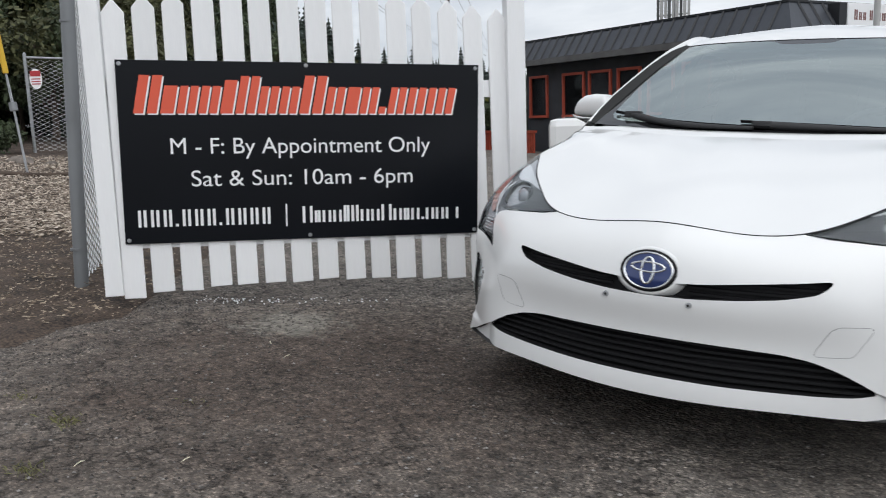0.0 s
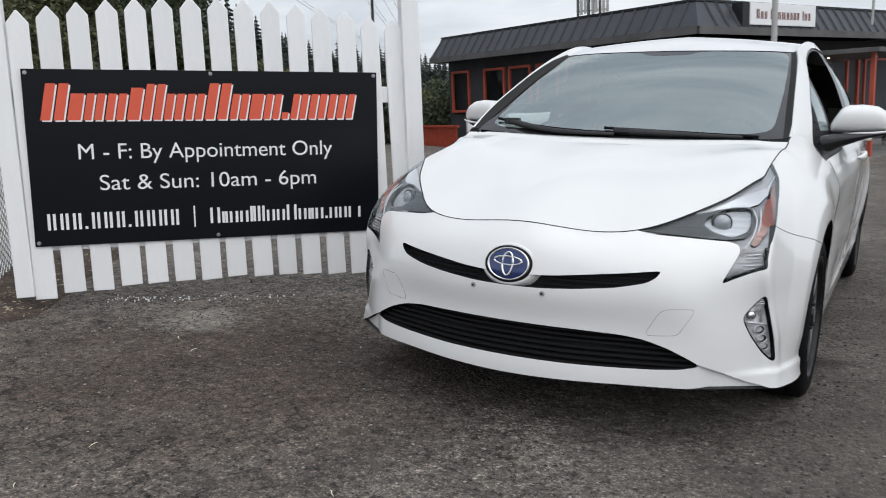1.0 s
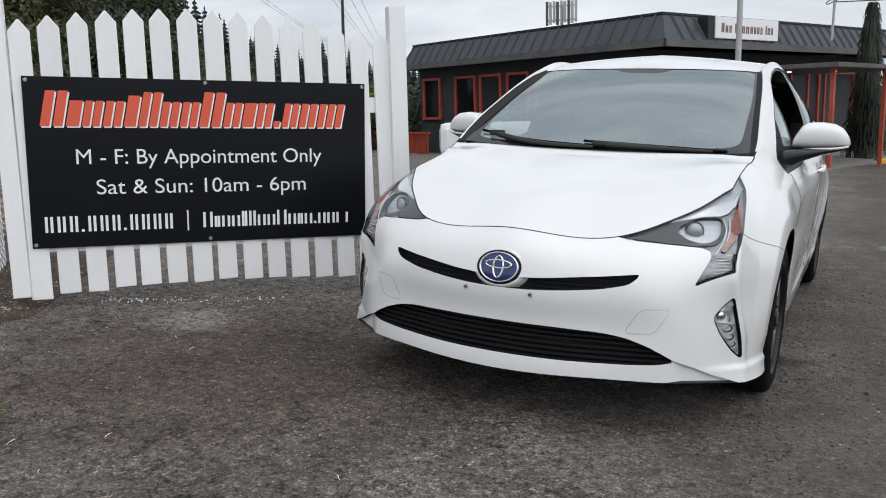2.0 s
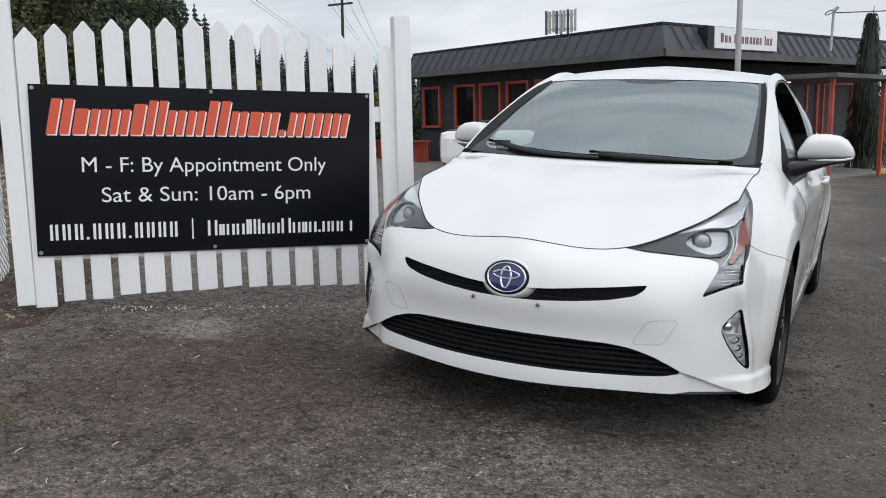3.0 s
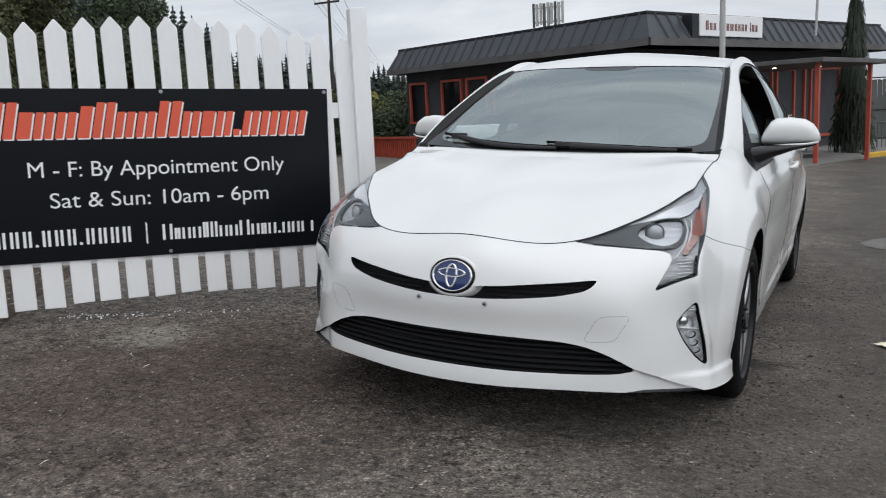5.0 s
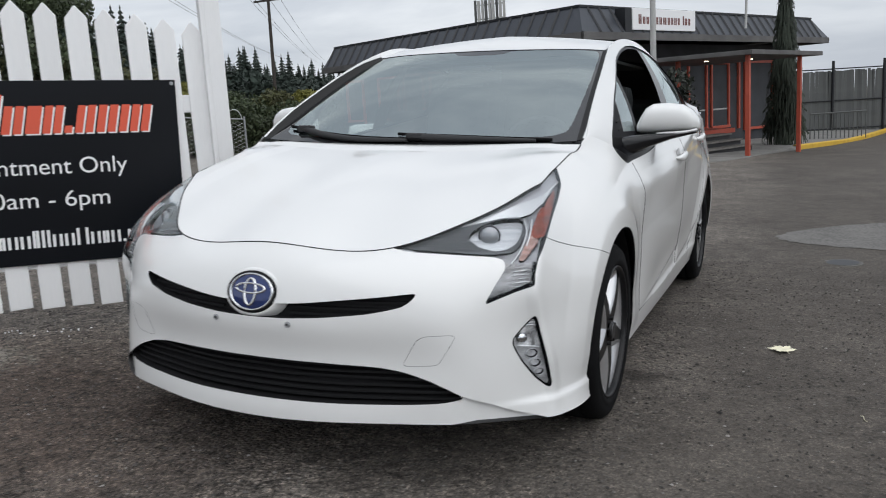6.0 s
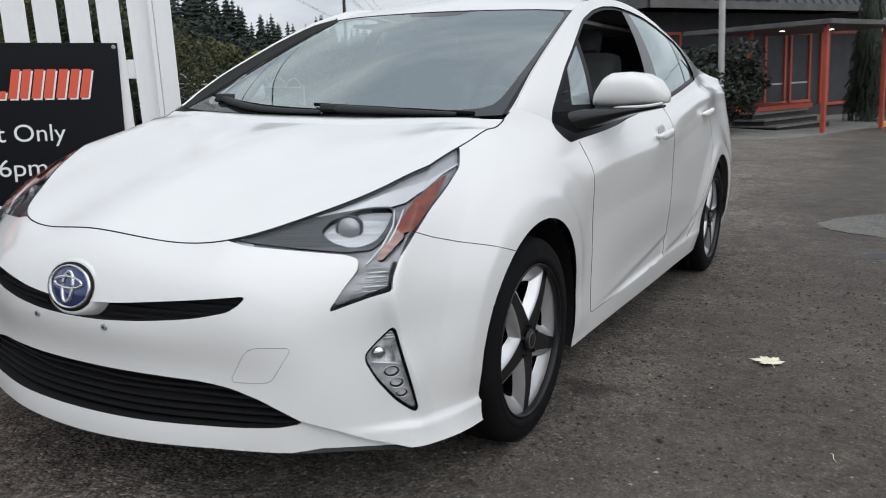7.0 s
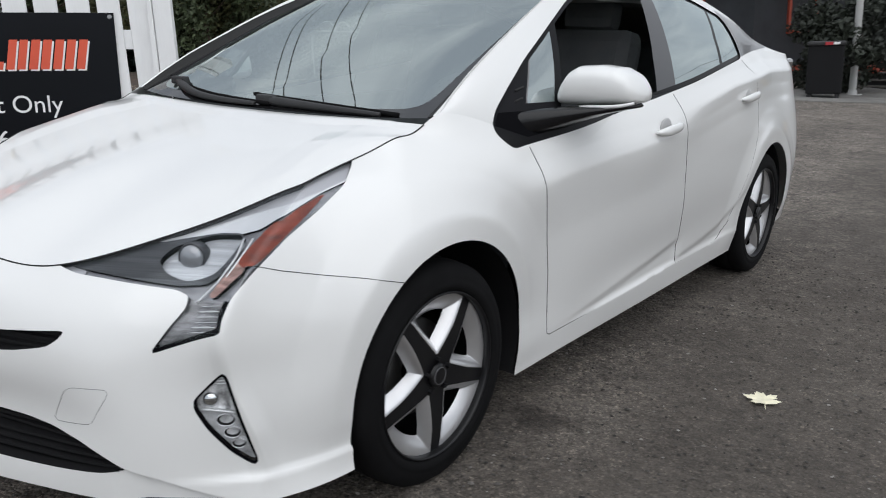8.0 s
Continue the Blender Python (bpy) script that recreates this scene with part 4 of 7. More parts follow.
def tent(z, lo, mid, hi):
    """Rises from 0 at lo to 1 at mid, with a crisp fold there, and falls to 0 at hi."""
    return np.clip(np.minimum((z - lo) / (mid - lo), (hi - z) / (hi - mid)), 0, 1)


def pressed(g):
    """The folds pressed into the panels: sill hollow, shoulder line, arch flanges, bumper corner."""
    n = np.cross(np.gradient(g, axis=0), np.gradient(g, axis=1))
    n /= np.linalg.norm(n, axis=2)[..., None] + 1e-12
    y, z = g[..., 1], g[..., 2]
    n = np.where((n[..., 0] < 0)[..., None] & (g[..., 0] > .3)[..., None], -n, n)
    out = np.zeros(y.shape)
    sill = np.interp(y, [.6, 1.0, 1.49, 2.0, 2.3], [.256, .263, .273, .279, .30])
    for fy, fz, ay, az_ in (([.58, .741, 1.039, 1.335, 1.631], [.255, .272, .307, .339, .381], [.60, .80, 1.2, 1.60, 1.66], [0, .006, .010, .012, 0]),
                            ([1.63, 1.905, 2.098, 2.245, 2.4], [.295, .325, .356, .428, .55], [1.60, 1.66, 2.1, 2.3, 2.4], [0, .007, .010, .006, 0])):
        out -= np.interp(y, ay, az_) * np.clip((np.interp(y, fy, fz) + .012 - z) / .032, 0, 1) * np.clip((z - sill) / .016, 0, 1)
    fold = np.interp(y, [1.3, 1.62, 2.10, 2.78, 3.3], [.885, .928, .990, 1.030, 1.030])
    out += np.interp(y, [1.3, 1.75, 2.2, 3.0, 3.3], [0, .012, .022, .022, .008]) * tent(z, fold - .12, fold, fold + .06)
    out -= np.interp(y, [1.5, 1.8, 2.4, 3.0, 3.3], [0, .007, .012, .010, 0]) * tent(z, fold - .24, fold - .055, fold)
    fold = np.interp(y, [.45, .61, .96, 1.30, 1.7], [.765, .782, .812, .828, .86])
    out += np.interp(y, [.3, .6, 1.2, 1.7], [0, .011, .011, 0]) * tent(z, fold - .18, fold, fold + .07)
    for cy, cz, r in ((0.035, 0.315, 0.368), (2.70, 0.315, 0.372)):
        d = np.hypot(y - cy, np.maximum(z - cz, 0)) - r
        out += np.where(g[..., 0] > .6, .014 * np.clip((.18 - d) / .12, 0, 1), 0) * np.clip((z - .2) / .12, 0, 1)
        out += np.where(g[..., 0] > .6, .007 * np.clip((.135 - d) / .07, 0, 1) ** 2, 0) * np.clip((z - .38) / .25, 0, 1)
    out += np.where((y < -.28) & (y > -.75) & (g[..., 0] > .6), .009 * np.clip((np.interp(y, [-.6, -.3], [.262, .246]) - z) / .012, 0, 1), 0) * np.clip((y + .75) / .15, 0, 1)
    a = np.abs(g[..., 0]) + y
    line = np.interp(z, [.24, .28, .36, .46, .60], [.262, .250, .222, .172, .140])
    out += np.where((y < -.3) & (g[..., 0] > .6), .012 * np.clip(1 - np.abs(a - line) / .05, 0, 1) * tent(z, .22, .36, .62), 0)
    return g + n * out[..., None]


BODY, BODY_U, KNOT = body_surface()


HL_TOP = 6.3


def edge_at(station):
    station = station + (3 if station > 9 else 2 if station > 5 else 1 if station == 5 else 0)
    i = min(int(station), len(KNOT) - 2)
    u = KNOT[i] + (KNOT[i + 1] - KNOT[i]) * (station - i)
    return int(np.searchsorted(BODY_U, u - 1e-9))


def edge_between(s0, s1, n):
    return resample(BODY[edge_at(s0):edge_at(s1) + 1, -1], n)


ARCH = [(0.035, 0.315, 0.368), (2.70, 0.315, 0.372)]
LAMP = rounded([(-.400, .704), (-.40, .80), (0.0, 1.05), (.575, 1.05), (.543, .893), (.512, .850), (.428, .807), (.326, .763), (.232, .709), (.172, .667), (.144, .626), (.137, .596),
                (.030, .570), (-.078, .546), (-.017, .602), (.034, .641), (.040, .664), (.0, .673), (-.16, .682), (-.32, .690)], keep=0.8)
FOG = rounded([(.146, .514), (.178, .428), (.208, .356), (.233, .292), (.220, .284), (.200, .290), (.148, .319), (.082, .375), (.045, .422), (.046, .443), (.080, .468)], keep=0.7)
SLOT = rounded([(-.2, .549), (.06, .546), (.16, .552), (.28, .565), (.39, .576), (.484, .587), (.470, .566), (.445, .548), (.36, .529), (.24, .516), (.10, .506), (-.2, .503)], keep=0.7)
INTAKE = rounded([(-.2, .381), (.0, .381), (.22, .381), (.37, .375), (.45, .363), (.52, .340), (.575, .312), (.615, .287), (.56, .275), (.45, .270), (.25, .268), (.0, .266), (-.2, .266)], keep=0.7)
FLAP = rounded([(.494, .467), (.580, .471), (.586, .460), (.547, .390), (.534, .383), (.456, .378), (.449, .388)], keep=0.7)
DLO = rounded([(.346, .930), (.365, .905), (.395, .884), (.47, .891), (.67, .912), (1.06, .950), (1.34, .982), (1.67, 1.019), (2.10, 1.075), (2.36, 1.103), (2.392, 1.112), (2.372, 1.19), (2.352, 1.27), (2.31, 1.300), (2.19, 1.323), (2.02, 1.357), (1.80, 1.390),
               (1.63, 1.404), (1.417, 1.412), (1.25, 1.400), (1.12, 1.375), (.96, 1.325), (.785, 1.240), (.585, 1.135), (.447, 1.048), (.375, .995), (.350, .960)], keep=0.7)
BUMPER_SEAM = [(-.60, .750), (-.552, .733), (-.53, .722), (-.467, .700), (-.378, .676), (-.273, .652), (-.162, .620), (-.10, .600)]
DOOR_F = [(.43, .99), (.464, .890), (.480, .82), (.502, .72), (.530, .62), (.560, .48), (.575, .36), (.582, .265), (.600, .2555)]
SILL = [(.60, .256), (1.0, .263), (1.49, .273), (2.0, .279), (2.12, .295), (2.22, .36)]
DOOR_M = [(1.46, 1.03), (1.485, .95), (1.520, .82), (1.555, .70), (1.590, .55), (1.615, .40), (1.630, .275)]
DOOR_R = [(2.20, .34), (2.27, .48), (2.36, .62), (2.44, .75), (2.47, .90), (2.43, 1.05), (2.36, 1.12)]


def on_body(line, uv, n, keep):
    """Points of the body's surface over a line drawn in one of its projections."""
    q = resample(np.asarray(line, float), n)
    p = BODY.reshape(-1, 3)
    p = p[keep(p)]
    u = uv(p)
    out = []
    for a in q:
        d = ((u - a) ** 2).sum(1)
        i = np.argpartition(d, 9)[:9]
        m = np.c_[np.ones(9), u[i] - a]
        out.append(np.linalg.lstsq(m, p[i], rcond=None)[0][0])
    return np.array(out)


def side_of(p, line):
    """Positive behind a line that runs top to bottom or bottom to top, read as y over z."""
    a = np.asarray(sorted(line, key=lambda q: q[1]), float)
    return p[:, 0] - np.interp(p[:, 1], a[:, 1], a[:, 0])


def car_body(car):
    s = Sheet.grid(BODY, flip=True)
    for cy, cz, r in ARCH:
        _, s = s.split(np.hypot(s.v[:, 1] - cy, np.maximum(s.v[:, 2] - cz, 0)) - r + np.where(np.abs(s.v[:, 0]) < 0.6, 9, 0))
    pieces = {}
    pieces["lamp"], s = s.split(sd_poly(az(s.v), LAMP) + np.where(s.v[:, 1] < 0.2, 0, 9))
    pieces["fog"], s = s.split(sd_poly(az(s.v), FOG) + np.where(s.v[:, 1] < 0.2, 0, 9))
    pieces["slot"], s = s.split(sd_poly(xz(s.v), SLOT) + np.where(s.v[:, 1] < -.3, 0, 9))
    pieces["intake"], s = s.split(sd_poly(xz(s.v), INTAKE) + np.where(s.v[:, 1] < -.3, 0, 9))
    pieces["trim"], s = s.split(sd_poly(yz(s.v), DLO) + np.where(s.v[:, 1] > .2, 0, 9))
    lines = []
    loop = np.concatenate([FLAP, FLAP[:1]])
    lines.append((on_body(loop, xz, 120, lambda p: p[:, 1] < -.5), 0.0005))
    lines.append((on_body(BUMPER_SEAM[2:-1], yz, 40, lambda p: (p[:, 1] < 0) & (p[:, 0] > .60)), 0.0011))
    for line, r in ((DOOR_F, .0014), (SILL, .0013), (DOOR_M, .0014), (DOOR_R, .0006)):
        pts = on_body(line, yz, 90, lambda p: (p[:, 1] > .2) & (p[:, 1] < 2.9) & (p[:, 0] > .5))
        lines.append((pts[pts[:, 2] < np.interp(pts[:, 1], [.40, .67, 1.06, 1.34, 1.67, 2.10, 2.40], [.886, .912, .950, .982, 1.019, 1.075, 1.108])], r))
    gaps = [Sheet(*tube(pts, r, 5)) for pts, r in lines]
    # panels
    flap, s = s.split(sd_poly(xz(s.v), FLAP) + np.where(s.v[:, 1] < -.3, 0, 9))
    seam_z = np.interp(s.v[:, 1], [q[0] for q in BUMPER_SEAM], [q[1] for q in BUMPER_SEAM])
    bumper, s = s.split(np.where(s.v[:, 1] < -.52, s.v[:, 1] + .52, np.where(s.v[:, 1] > -.1, .1, np.maximum(s.v[:, 2] - seam_z, s.v[:, 1] + .1))))
    sill_z = np.interp(s.v[:, 1], [q[0] for q in SILL[:-1]], [q[1] for q in SILL[:-1]])
    rocker, s = s.split(np.where((s.v[:, 1] > .602) & (s.v[:, 1] < 2.2), s.v[:, 2] - sill_z, .2))
    fender, s = s.split(side_of(yz(s.v), DOOR_F))
    front_door, s = s.split(side_of(yz(s.v), DOOR_M))
    rear_door, quarter = s.split(side_of(yz(s.v), DOOR_R))
    lip_z = np.interp(bumper.v[:, 0], [0, .606, .666, .734, .812, .84], [.285, .293, .266, .230, .197, .15])
    lip, bumper = bumper.split(np.where(bumper.v[:, 1] < -.3, bumper.v[:, 2] - lip_z, 1))
    k = np.clip((lip.v[:, 0] - .585) / .06, 0, 1)[:, None]
    lip = Sheet(lip.v + lip.normals() * (-.014 * k), lip.f)
    b = part("front_bumper", bumper.whole().mesh("front_bumper", M_PAINT), None, car)
    for k in (flap, flap.mirrored()):
        part("tow_eye_cover", k.mesh("tow_eye_cover", M_PAINT), None, b)
    part("lower_lip", lip.whole().mesh("lower_lip", M_PAINT), None, b)
    low = BODY[:edge_at(16), 0]
    inw = low * (.93, 1, 1) + np.stack([0 * low[:, 0], .07 * np.clip(-low[:, 1] - .3, 0, .6), 0 * low[:, 0] + .012], 1)
    chin = np.stack([low, low * .6 + inw * .4 + (0, 0, .002), inw], 1)
    chin = Sheet.grid(chin)
    for cy, cz, r in ARCH:
        _, chin = chin.split(np.abs(chin.v[:, 1] - cy) - r)
    part("chin", chin.whole().mesh("chin", M_PLASTIC), None, b)
    for nm, sh in (("front_fender", fender), ("rocker_panel", rocker), ("front_door", front_door), ("rear_door", rear_door), ("rear_quarter", quarter)):
        for k in (sh, sh.mirrored()):
            part(nm, k.mesh(nm, M_PAINT), None, car)
    for k in gaps:
        for q in (k, k.mirrored()):
            part("panel_gap", q.mesh("panel_gap", M_GAP), None, car)
    return pieces


CAR_THING = thing("car", "pearl white hatchback car with black grille, parked beside the gate", "car", m=CAR)
PIECES = car_body(CAR_THING)


def lens_box(name, piece, depth, inner_mat, parent, label):
    """A lamp: clear cover on the body's surface, a housing behind it, and walls between."""
    out = []
    for k in (0, 1):
        sh = piece if k == 0 else piece.mirrored()
        inner = sh.puffed(-depth)
        lamp = part(name, sh.walls_to(inner).mesh(name, M_DARK_LAMP), None, parent, label)
        cover = part("cover", sh.puffed(-0.0005).mesh("cover", M_LENS), None, lamp, "clear plastic cover")
        out.append((lamp, inner))
    return out


def headlights(car):
    bowl = rounded([(-.37, .700), (-.318, .706), (-.136, .734), (-.024, .749), (.117, .765), (.186, .767), (.203, .758), (.175, .726), (.130, .694), (.091, .678), (.007, .673), (-.186, .684), (-.32, .693)], keep=0.8)
    eye = rounded([(-.066, .714), (-.028, .735), (.026, .748), (.099, .761), (.185, .764), (.195, .757), (.153, .721), (.112, .696), (.060, .684), (.020, .682), (-.035, .693)], keep=0.75)
    amber = rounded([(.452, .834), (.352, .808), (.278, .780), (.248, .762), (.186, .720), (.202, .710), (.236, .719), (.300, .752), (.375, .790)], keep=0.8)
    faded = rounded([(.190, .722), (.140, .688), (.100, .656), (.122, .655), (.184, .692), (.212, .708)], keep=0.8)
    for k, (lamp, inner) in enumerate(lens_box("headlight", PIECES["lamp"], 0.014, None, car, "swept headlight with smoked housing and amber strip")):
        sx = 1 if k == 0 else -1
        a, rest = inner.split(sd_poly(az(inner.v), amber))
        part("amber_reflector", a.puffed(0.009).mesh("amber_reflector", M_AMBER), None, lamp, "amber side reflector strip")
        a, rest = rest.split(sd_poly(az(rest.v), faded))
        part("faded_reflector", a.puffed(0.008).mesh("faded_reflector", M_FADED), None, lamp, "pinkish clear lower end of the amber strip")
        e, rest = rest.split(sd_poly(az(rest.v), eye))
        part("eye_reflector", e.puffed(-0.012).mesh("eye_reflector", M_RIBBED), None, lamp, "ribbed bright reflector")
        dark, rest = rest.split(sd_poly(az(rest.v), bowl))
        part("bowl", dark.puffed(0.004).mesh("bowl", M_DARK_LAMP), None, lamp, "dark smoked lamp bowl")
        low, rest = rest.split(rest.v[:, 2] - 0.652)
        foot, low = low.split(np.where(low.v[:, 2] < .655, -sd_poly(az(low.v), LAMP) - .006, 1))
        part("dark_rim", foot.puffed(.011).mesh("dark_rim", M_BASE_BLACK), None, lamp)
        part("lower_reflector", low.mesh("lower_reflector", M_SMOKE), None, lamp, "dark streaked lower reflector")
        # grey rim along the upper edge above a bright bar
        up = az(rest.v)
        bar_z = np.interp(up[:, 0], [-.4, -.2, 0, .2, .40, .50, .56], [.70, .724, .758, .797, .832, .852, .868])
        low, rim = rest.split(np.where(up[:, 0] > -.30, up[:, 1] - bar_z, 1))
        part("housing", rim.mesh("housing", M_SATIN), None, lamp, "satin grey lamp housing")
        edge_line = np.array([(-.06, .747), (.11, .764), (.19, .768), (.245, .778), (.30, .798), (.43, .836), (.60, .87)])
        up = az(low.v)
        outer, brt = low.split(up[:, 1] - np.interp(up[:, 0], edge_line[:, 0], edge_line[:, 1]) + .002)
        part("bright_bar", brt.puffed(.003).mesh("bright_bar", M_BRIGHT), None, lamp, "bright silver bar")
        part("side_housing", outer.puffed(-.003).mesh("side_housing", M_SMOKE2), None, lamp, "dark silver housing beside the amber strip")
        for rail_line in ([(.196, .764), (.178, .733), (.123, .686), (.064, .648)], [(.225, .765), (.196, .737), (.150, .697)]):
            pts = on_body(rail_line, az, 24, lambda p: (p[:, 1] < -.2) & (p[:, 0] > .5)) * (sx, 1, 1)
            tv, tf = tube(pts + np.array((-sx * .008, .008, 0)), .0024, 6)
            part("bright_rail", mesh_from("bright_rail", tv, tf, M_BRIGHT, True), None, lamp)
        c = Vector((sx * 0.610, -0.577, 0.722))
        aim = Vector((sx * 0.42, -0.90, 0.10)).normalized()
        mm = Matrix.Translation(c) @ aim.to_track_quat("X", "Z").to_matrix().to_4x4()
        an = np.linspace(0, math.pi / 2, 10)
        ball = lathe([(0.014 * math.sin(q), 0.0285 * math.cos(q) + 1e-4) for q in an], 28)
        part("projector", ball.mesh("projector", M_LENS2), None, lamp, "round projector lens", m=mm)
        ring = lathe([(-.03, .033), (.000, .0335), (.003, .031), (.0, .0285), (-.03, .027)], 28)
        part("projector_ring", ring.mesh("projector_ring", M_DARK_LAMP), None, lamp, "smoked ring", m=mm)
        for j in range(7):
            z = 0.578 + 0.0105 * j
            a0, a1 = -0.045 + 0.011 * j, 0.118 + 0.003 * j
            pts = on_body([(a0 * .55 + a1 * .45, z), (a1, z + .006)], az, 6, lambda p: (p[:, 1] < -.3) & (p[:, 0] > .5)) * (sx, 1, 1)
            tv, tf = tube(pts + np.array((-sx * .007, .008, 0)), np.array([.0004, .0016, .0009, .0019, .0012, .0006]) * (.6 + .5 * (j % 3)), 6)
            part("reflector_rib", mesh_from("reflector_rib", tv, tf, M_BRIGHT, True), None, lamp)


M_FOG_GREY = material("lamp_grey_plastic", (0.60, 0.60, 0.61), 0.25, metal=0.25, vary=0.35, scale=30, fine=0.15)
M_SMOKE2 = material("dark_silver_housing", (0.28, 0.28, 0.295), 0.22, metal=0.4, vary=0.5, scale=12, stretch=(1, 1, 4))
M_SMOKE = material("streaked_lower_reflector", (0.24, 0.235, 0.24), 0.2, metal=0.3, vary=0.9, scale=13, fine=0.25, stretch=(1, 1, 5))
M_LENS2 = material("dark_projector_glass", (0.30, 0.31, 0.33), 0.06, metal=0.3, coat=1.0)
M_BRIGHT = material("bright_reflector", (0.74, 0.74, 0.75), 0.2, metal=0.35, vary=0.10, scale=6, stretch=(1, 1, 1))
# silvered unit; the strong mottling paints its sparkle into the colour
M_UNIT = material("silvered_unit_painted_sparkle", (0.86, 0.86, 0.87), 0.12, metal=0.4, vary=0.9, scale=42, fine=0.2, stretch=(1, 1, .5))
M_RIBBED = material("ribbed_reflector", (0.50, 0.51, 0.53), 0.25, metal=0.3, bump=0.5, bump_scale=3.0, stretch=(1, 1, 90), vary=0.25, scale=1.2)
headlights(CAR_THING)


def fog_lamps(car):
    keep = lambda p: (p[:, 1] < -.3) & (p[:, 0] > .5)
    for k, (lamp, inner) in enumerate(lens_box("fog_lamp", PIECES["fog"], 0.014, None, car, "tall daytime running lamp with clear cover")):
        sx = 1 if k == 0 else -1
        frame_f = -sd_poly(az(inner.v), FOG) - 0.007
        rim, rest = inner.split(frame_f)
        part("dark_rim", rim.puffed(.011).mesh("dark_rim", M_BASE_BLACK), None, lamp)
        top, rest = rest.split(0.472 - rest.v[:, 2])
        part("upper_reflector", top.mesh("upper_reflector", M_FOG_GREY), None, lamp, "bright ribbed reflector")
        midl, low = rest.split(0.414 - rest.v[:, 2])
        part("lamp_unit", midl.mesh("lamp_unit", M_UNIT), None, lamp)
        part("lower_housing", low.mesh("lower_housing", M_FOG_GREY), None, lamp)
        off = np.array((-sx * .006, .007, 0))
        for j in range(5):
            z = 0.476 + .0075 * j
            pts = on_body([(.098 + .011 * j, z), (.164 - .001 * j, z + .003)], az, 5, keep) * (sx, 1, 1)
            tv, tf = tube(pts + off, .0031, 6)
            part("reflector_rib", mesh_from("reflector_rib", tv, tf, M_BRIGHT, True), None, lamp)
        pts = on_body([(.070, .419), (.166, .411)], az, 5, keep) * (sx, 1, 1)
        tv, tf = tube(pts + off * .6, .003, 6)
        part("bright_bar", mesh_from("bright_bar", tv, tf, M_BRIGHT, True), None, lamp)
        q = on_body([(.080, .440), (.112, .440)], az, 3, keep)[1] * (sx, 1, 1)
        nrm = Vector((sx * .72, -.69, .05)).normalized()
        mm = Matrix.Translation(Vector(q) - nrm * .012) @ nrm.to_track_quat("X", "Z").to_matrix().to_4x4()
        an = np.linspace(0, math.pi / 2, 8)
        part("bulb_lens", lathe([(0.010 * math.sin(w), 0.017 * math.cos(w) + 1e-4) for w in an], 20).mesh("bulb_lens", M_CHROME), None, lamp, m=mm)
        for a, z, r in ((.138, .392, .0215), (.156, .362, .0195), (.174, .334, .0165)):
            q = on_body([(a, z), (a + .004, z)], az, 2, keep)[0] * (sx, 1, 1)
            mm = Matrix.Translation(Vector(q) - nrm * .013) @ nrm.to_track_quat("X", "Z").to_matrix().to_4x4() @ Matrix.Diagonal((1, 1, .68, 1))
            led = part("led_lens", lathe([(0, r), (.006, r), (.007, r * .93), (.003, r * .9)], 20).mesh("led_ring", M_BRIGHT), None, lamp, m=mm)
            part("led_cup", lathe([(.003, r * .9), (-.004, r * .5), (-.005, .0003)], 20).mesh("led_cup", M_GRILLE), None, led)


fog_lamps(CAR_THING)


def grilles(car):
    mid = (lambda p: abs(p[0]) < 1e-4)
    for nm, dep, slats in (("slot", 0.035, (.520, .537, .556)), ("intake", 0.05, (.282, .300, .318, .336, .354, .370))):
        sh = PIECES[nm]
        back = sh.moved((0, dep, 0))
        g = part("upper_grille" if nm == "slot" else "lower_grille", back.whole().mesh("grille_back", M_GRILLE), None, car, "black plastic grille")
        part("surround", sh.walls_to(back, mid).whole().mesh("surround", M_GRILLE), None, g)
        for z in slats:
            near = sh.v[np.abs(sh.v[:, 2] - z) < 0.004]
            if len(near) < 3:
                continue
            xm = near[:, 0].max() - 0.006
            o = np.argsort(near[:, 0])
            for x0, x1 in (((-xm, -.115), (.115, xm)) if nm == "slot" else ((-xm, xm),)):
                xs = np.linspace(x0, x1, 60)
                ys = np.interp(np.abs(xs), near[o, 0], near[o, 1]) + 0.024
                v = []
                for x, y in zip(xs, ys):
                    v += [(x, y, z - 0.004), (x, y, z + 0.003), (x, y + 0.02, z + 0.006), (x, y + 0.02, z)]
                part("slat", mesh_from("slat", v, grid_faces(60, 4, wrap=True), M_GRILLE), None, g)


grilles(CAR_THING)


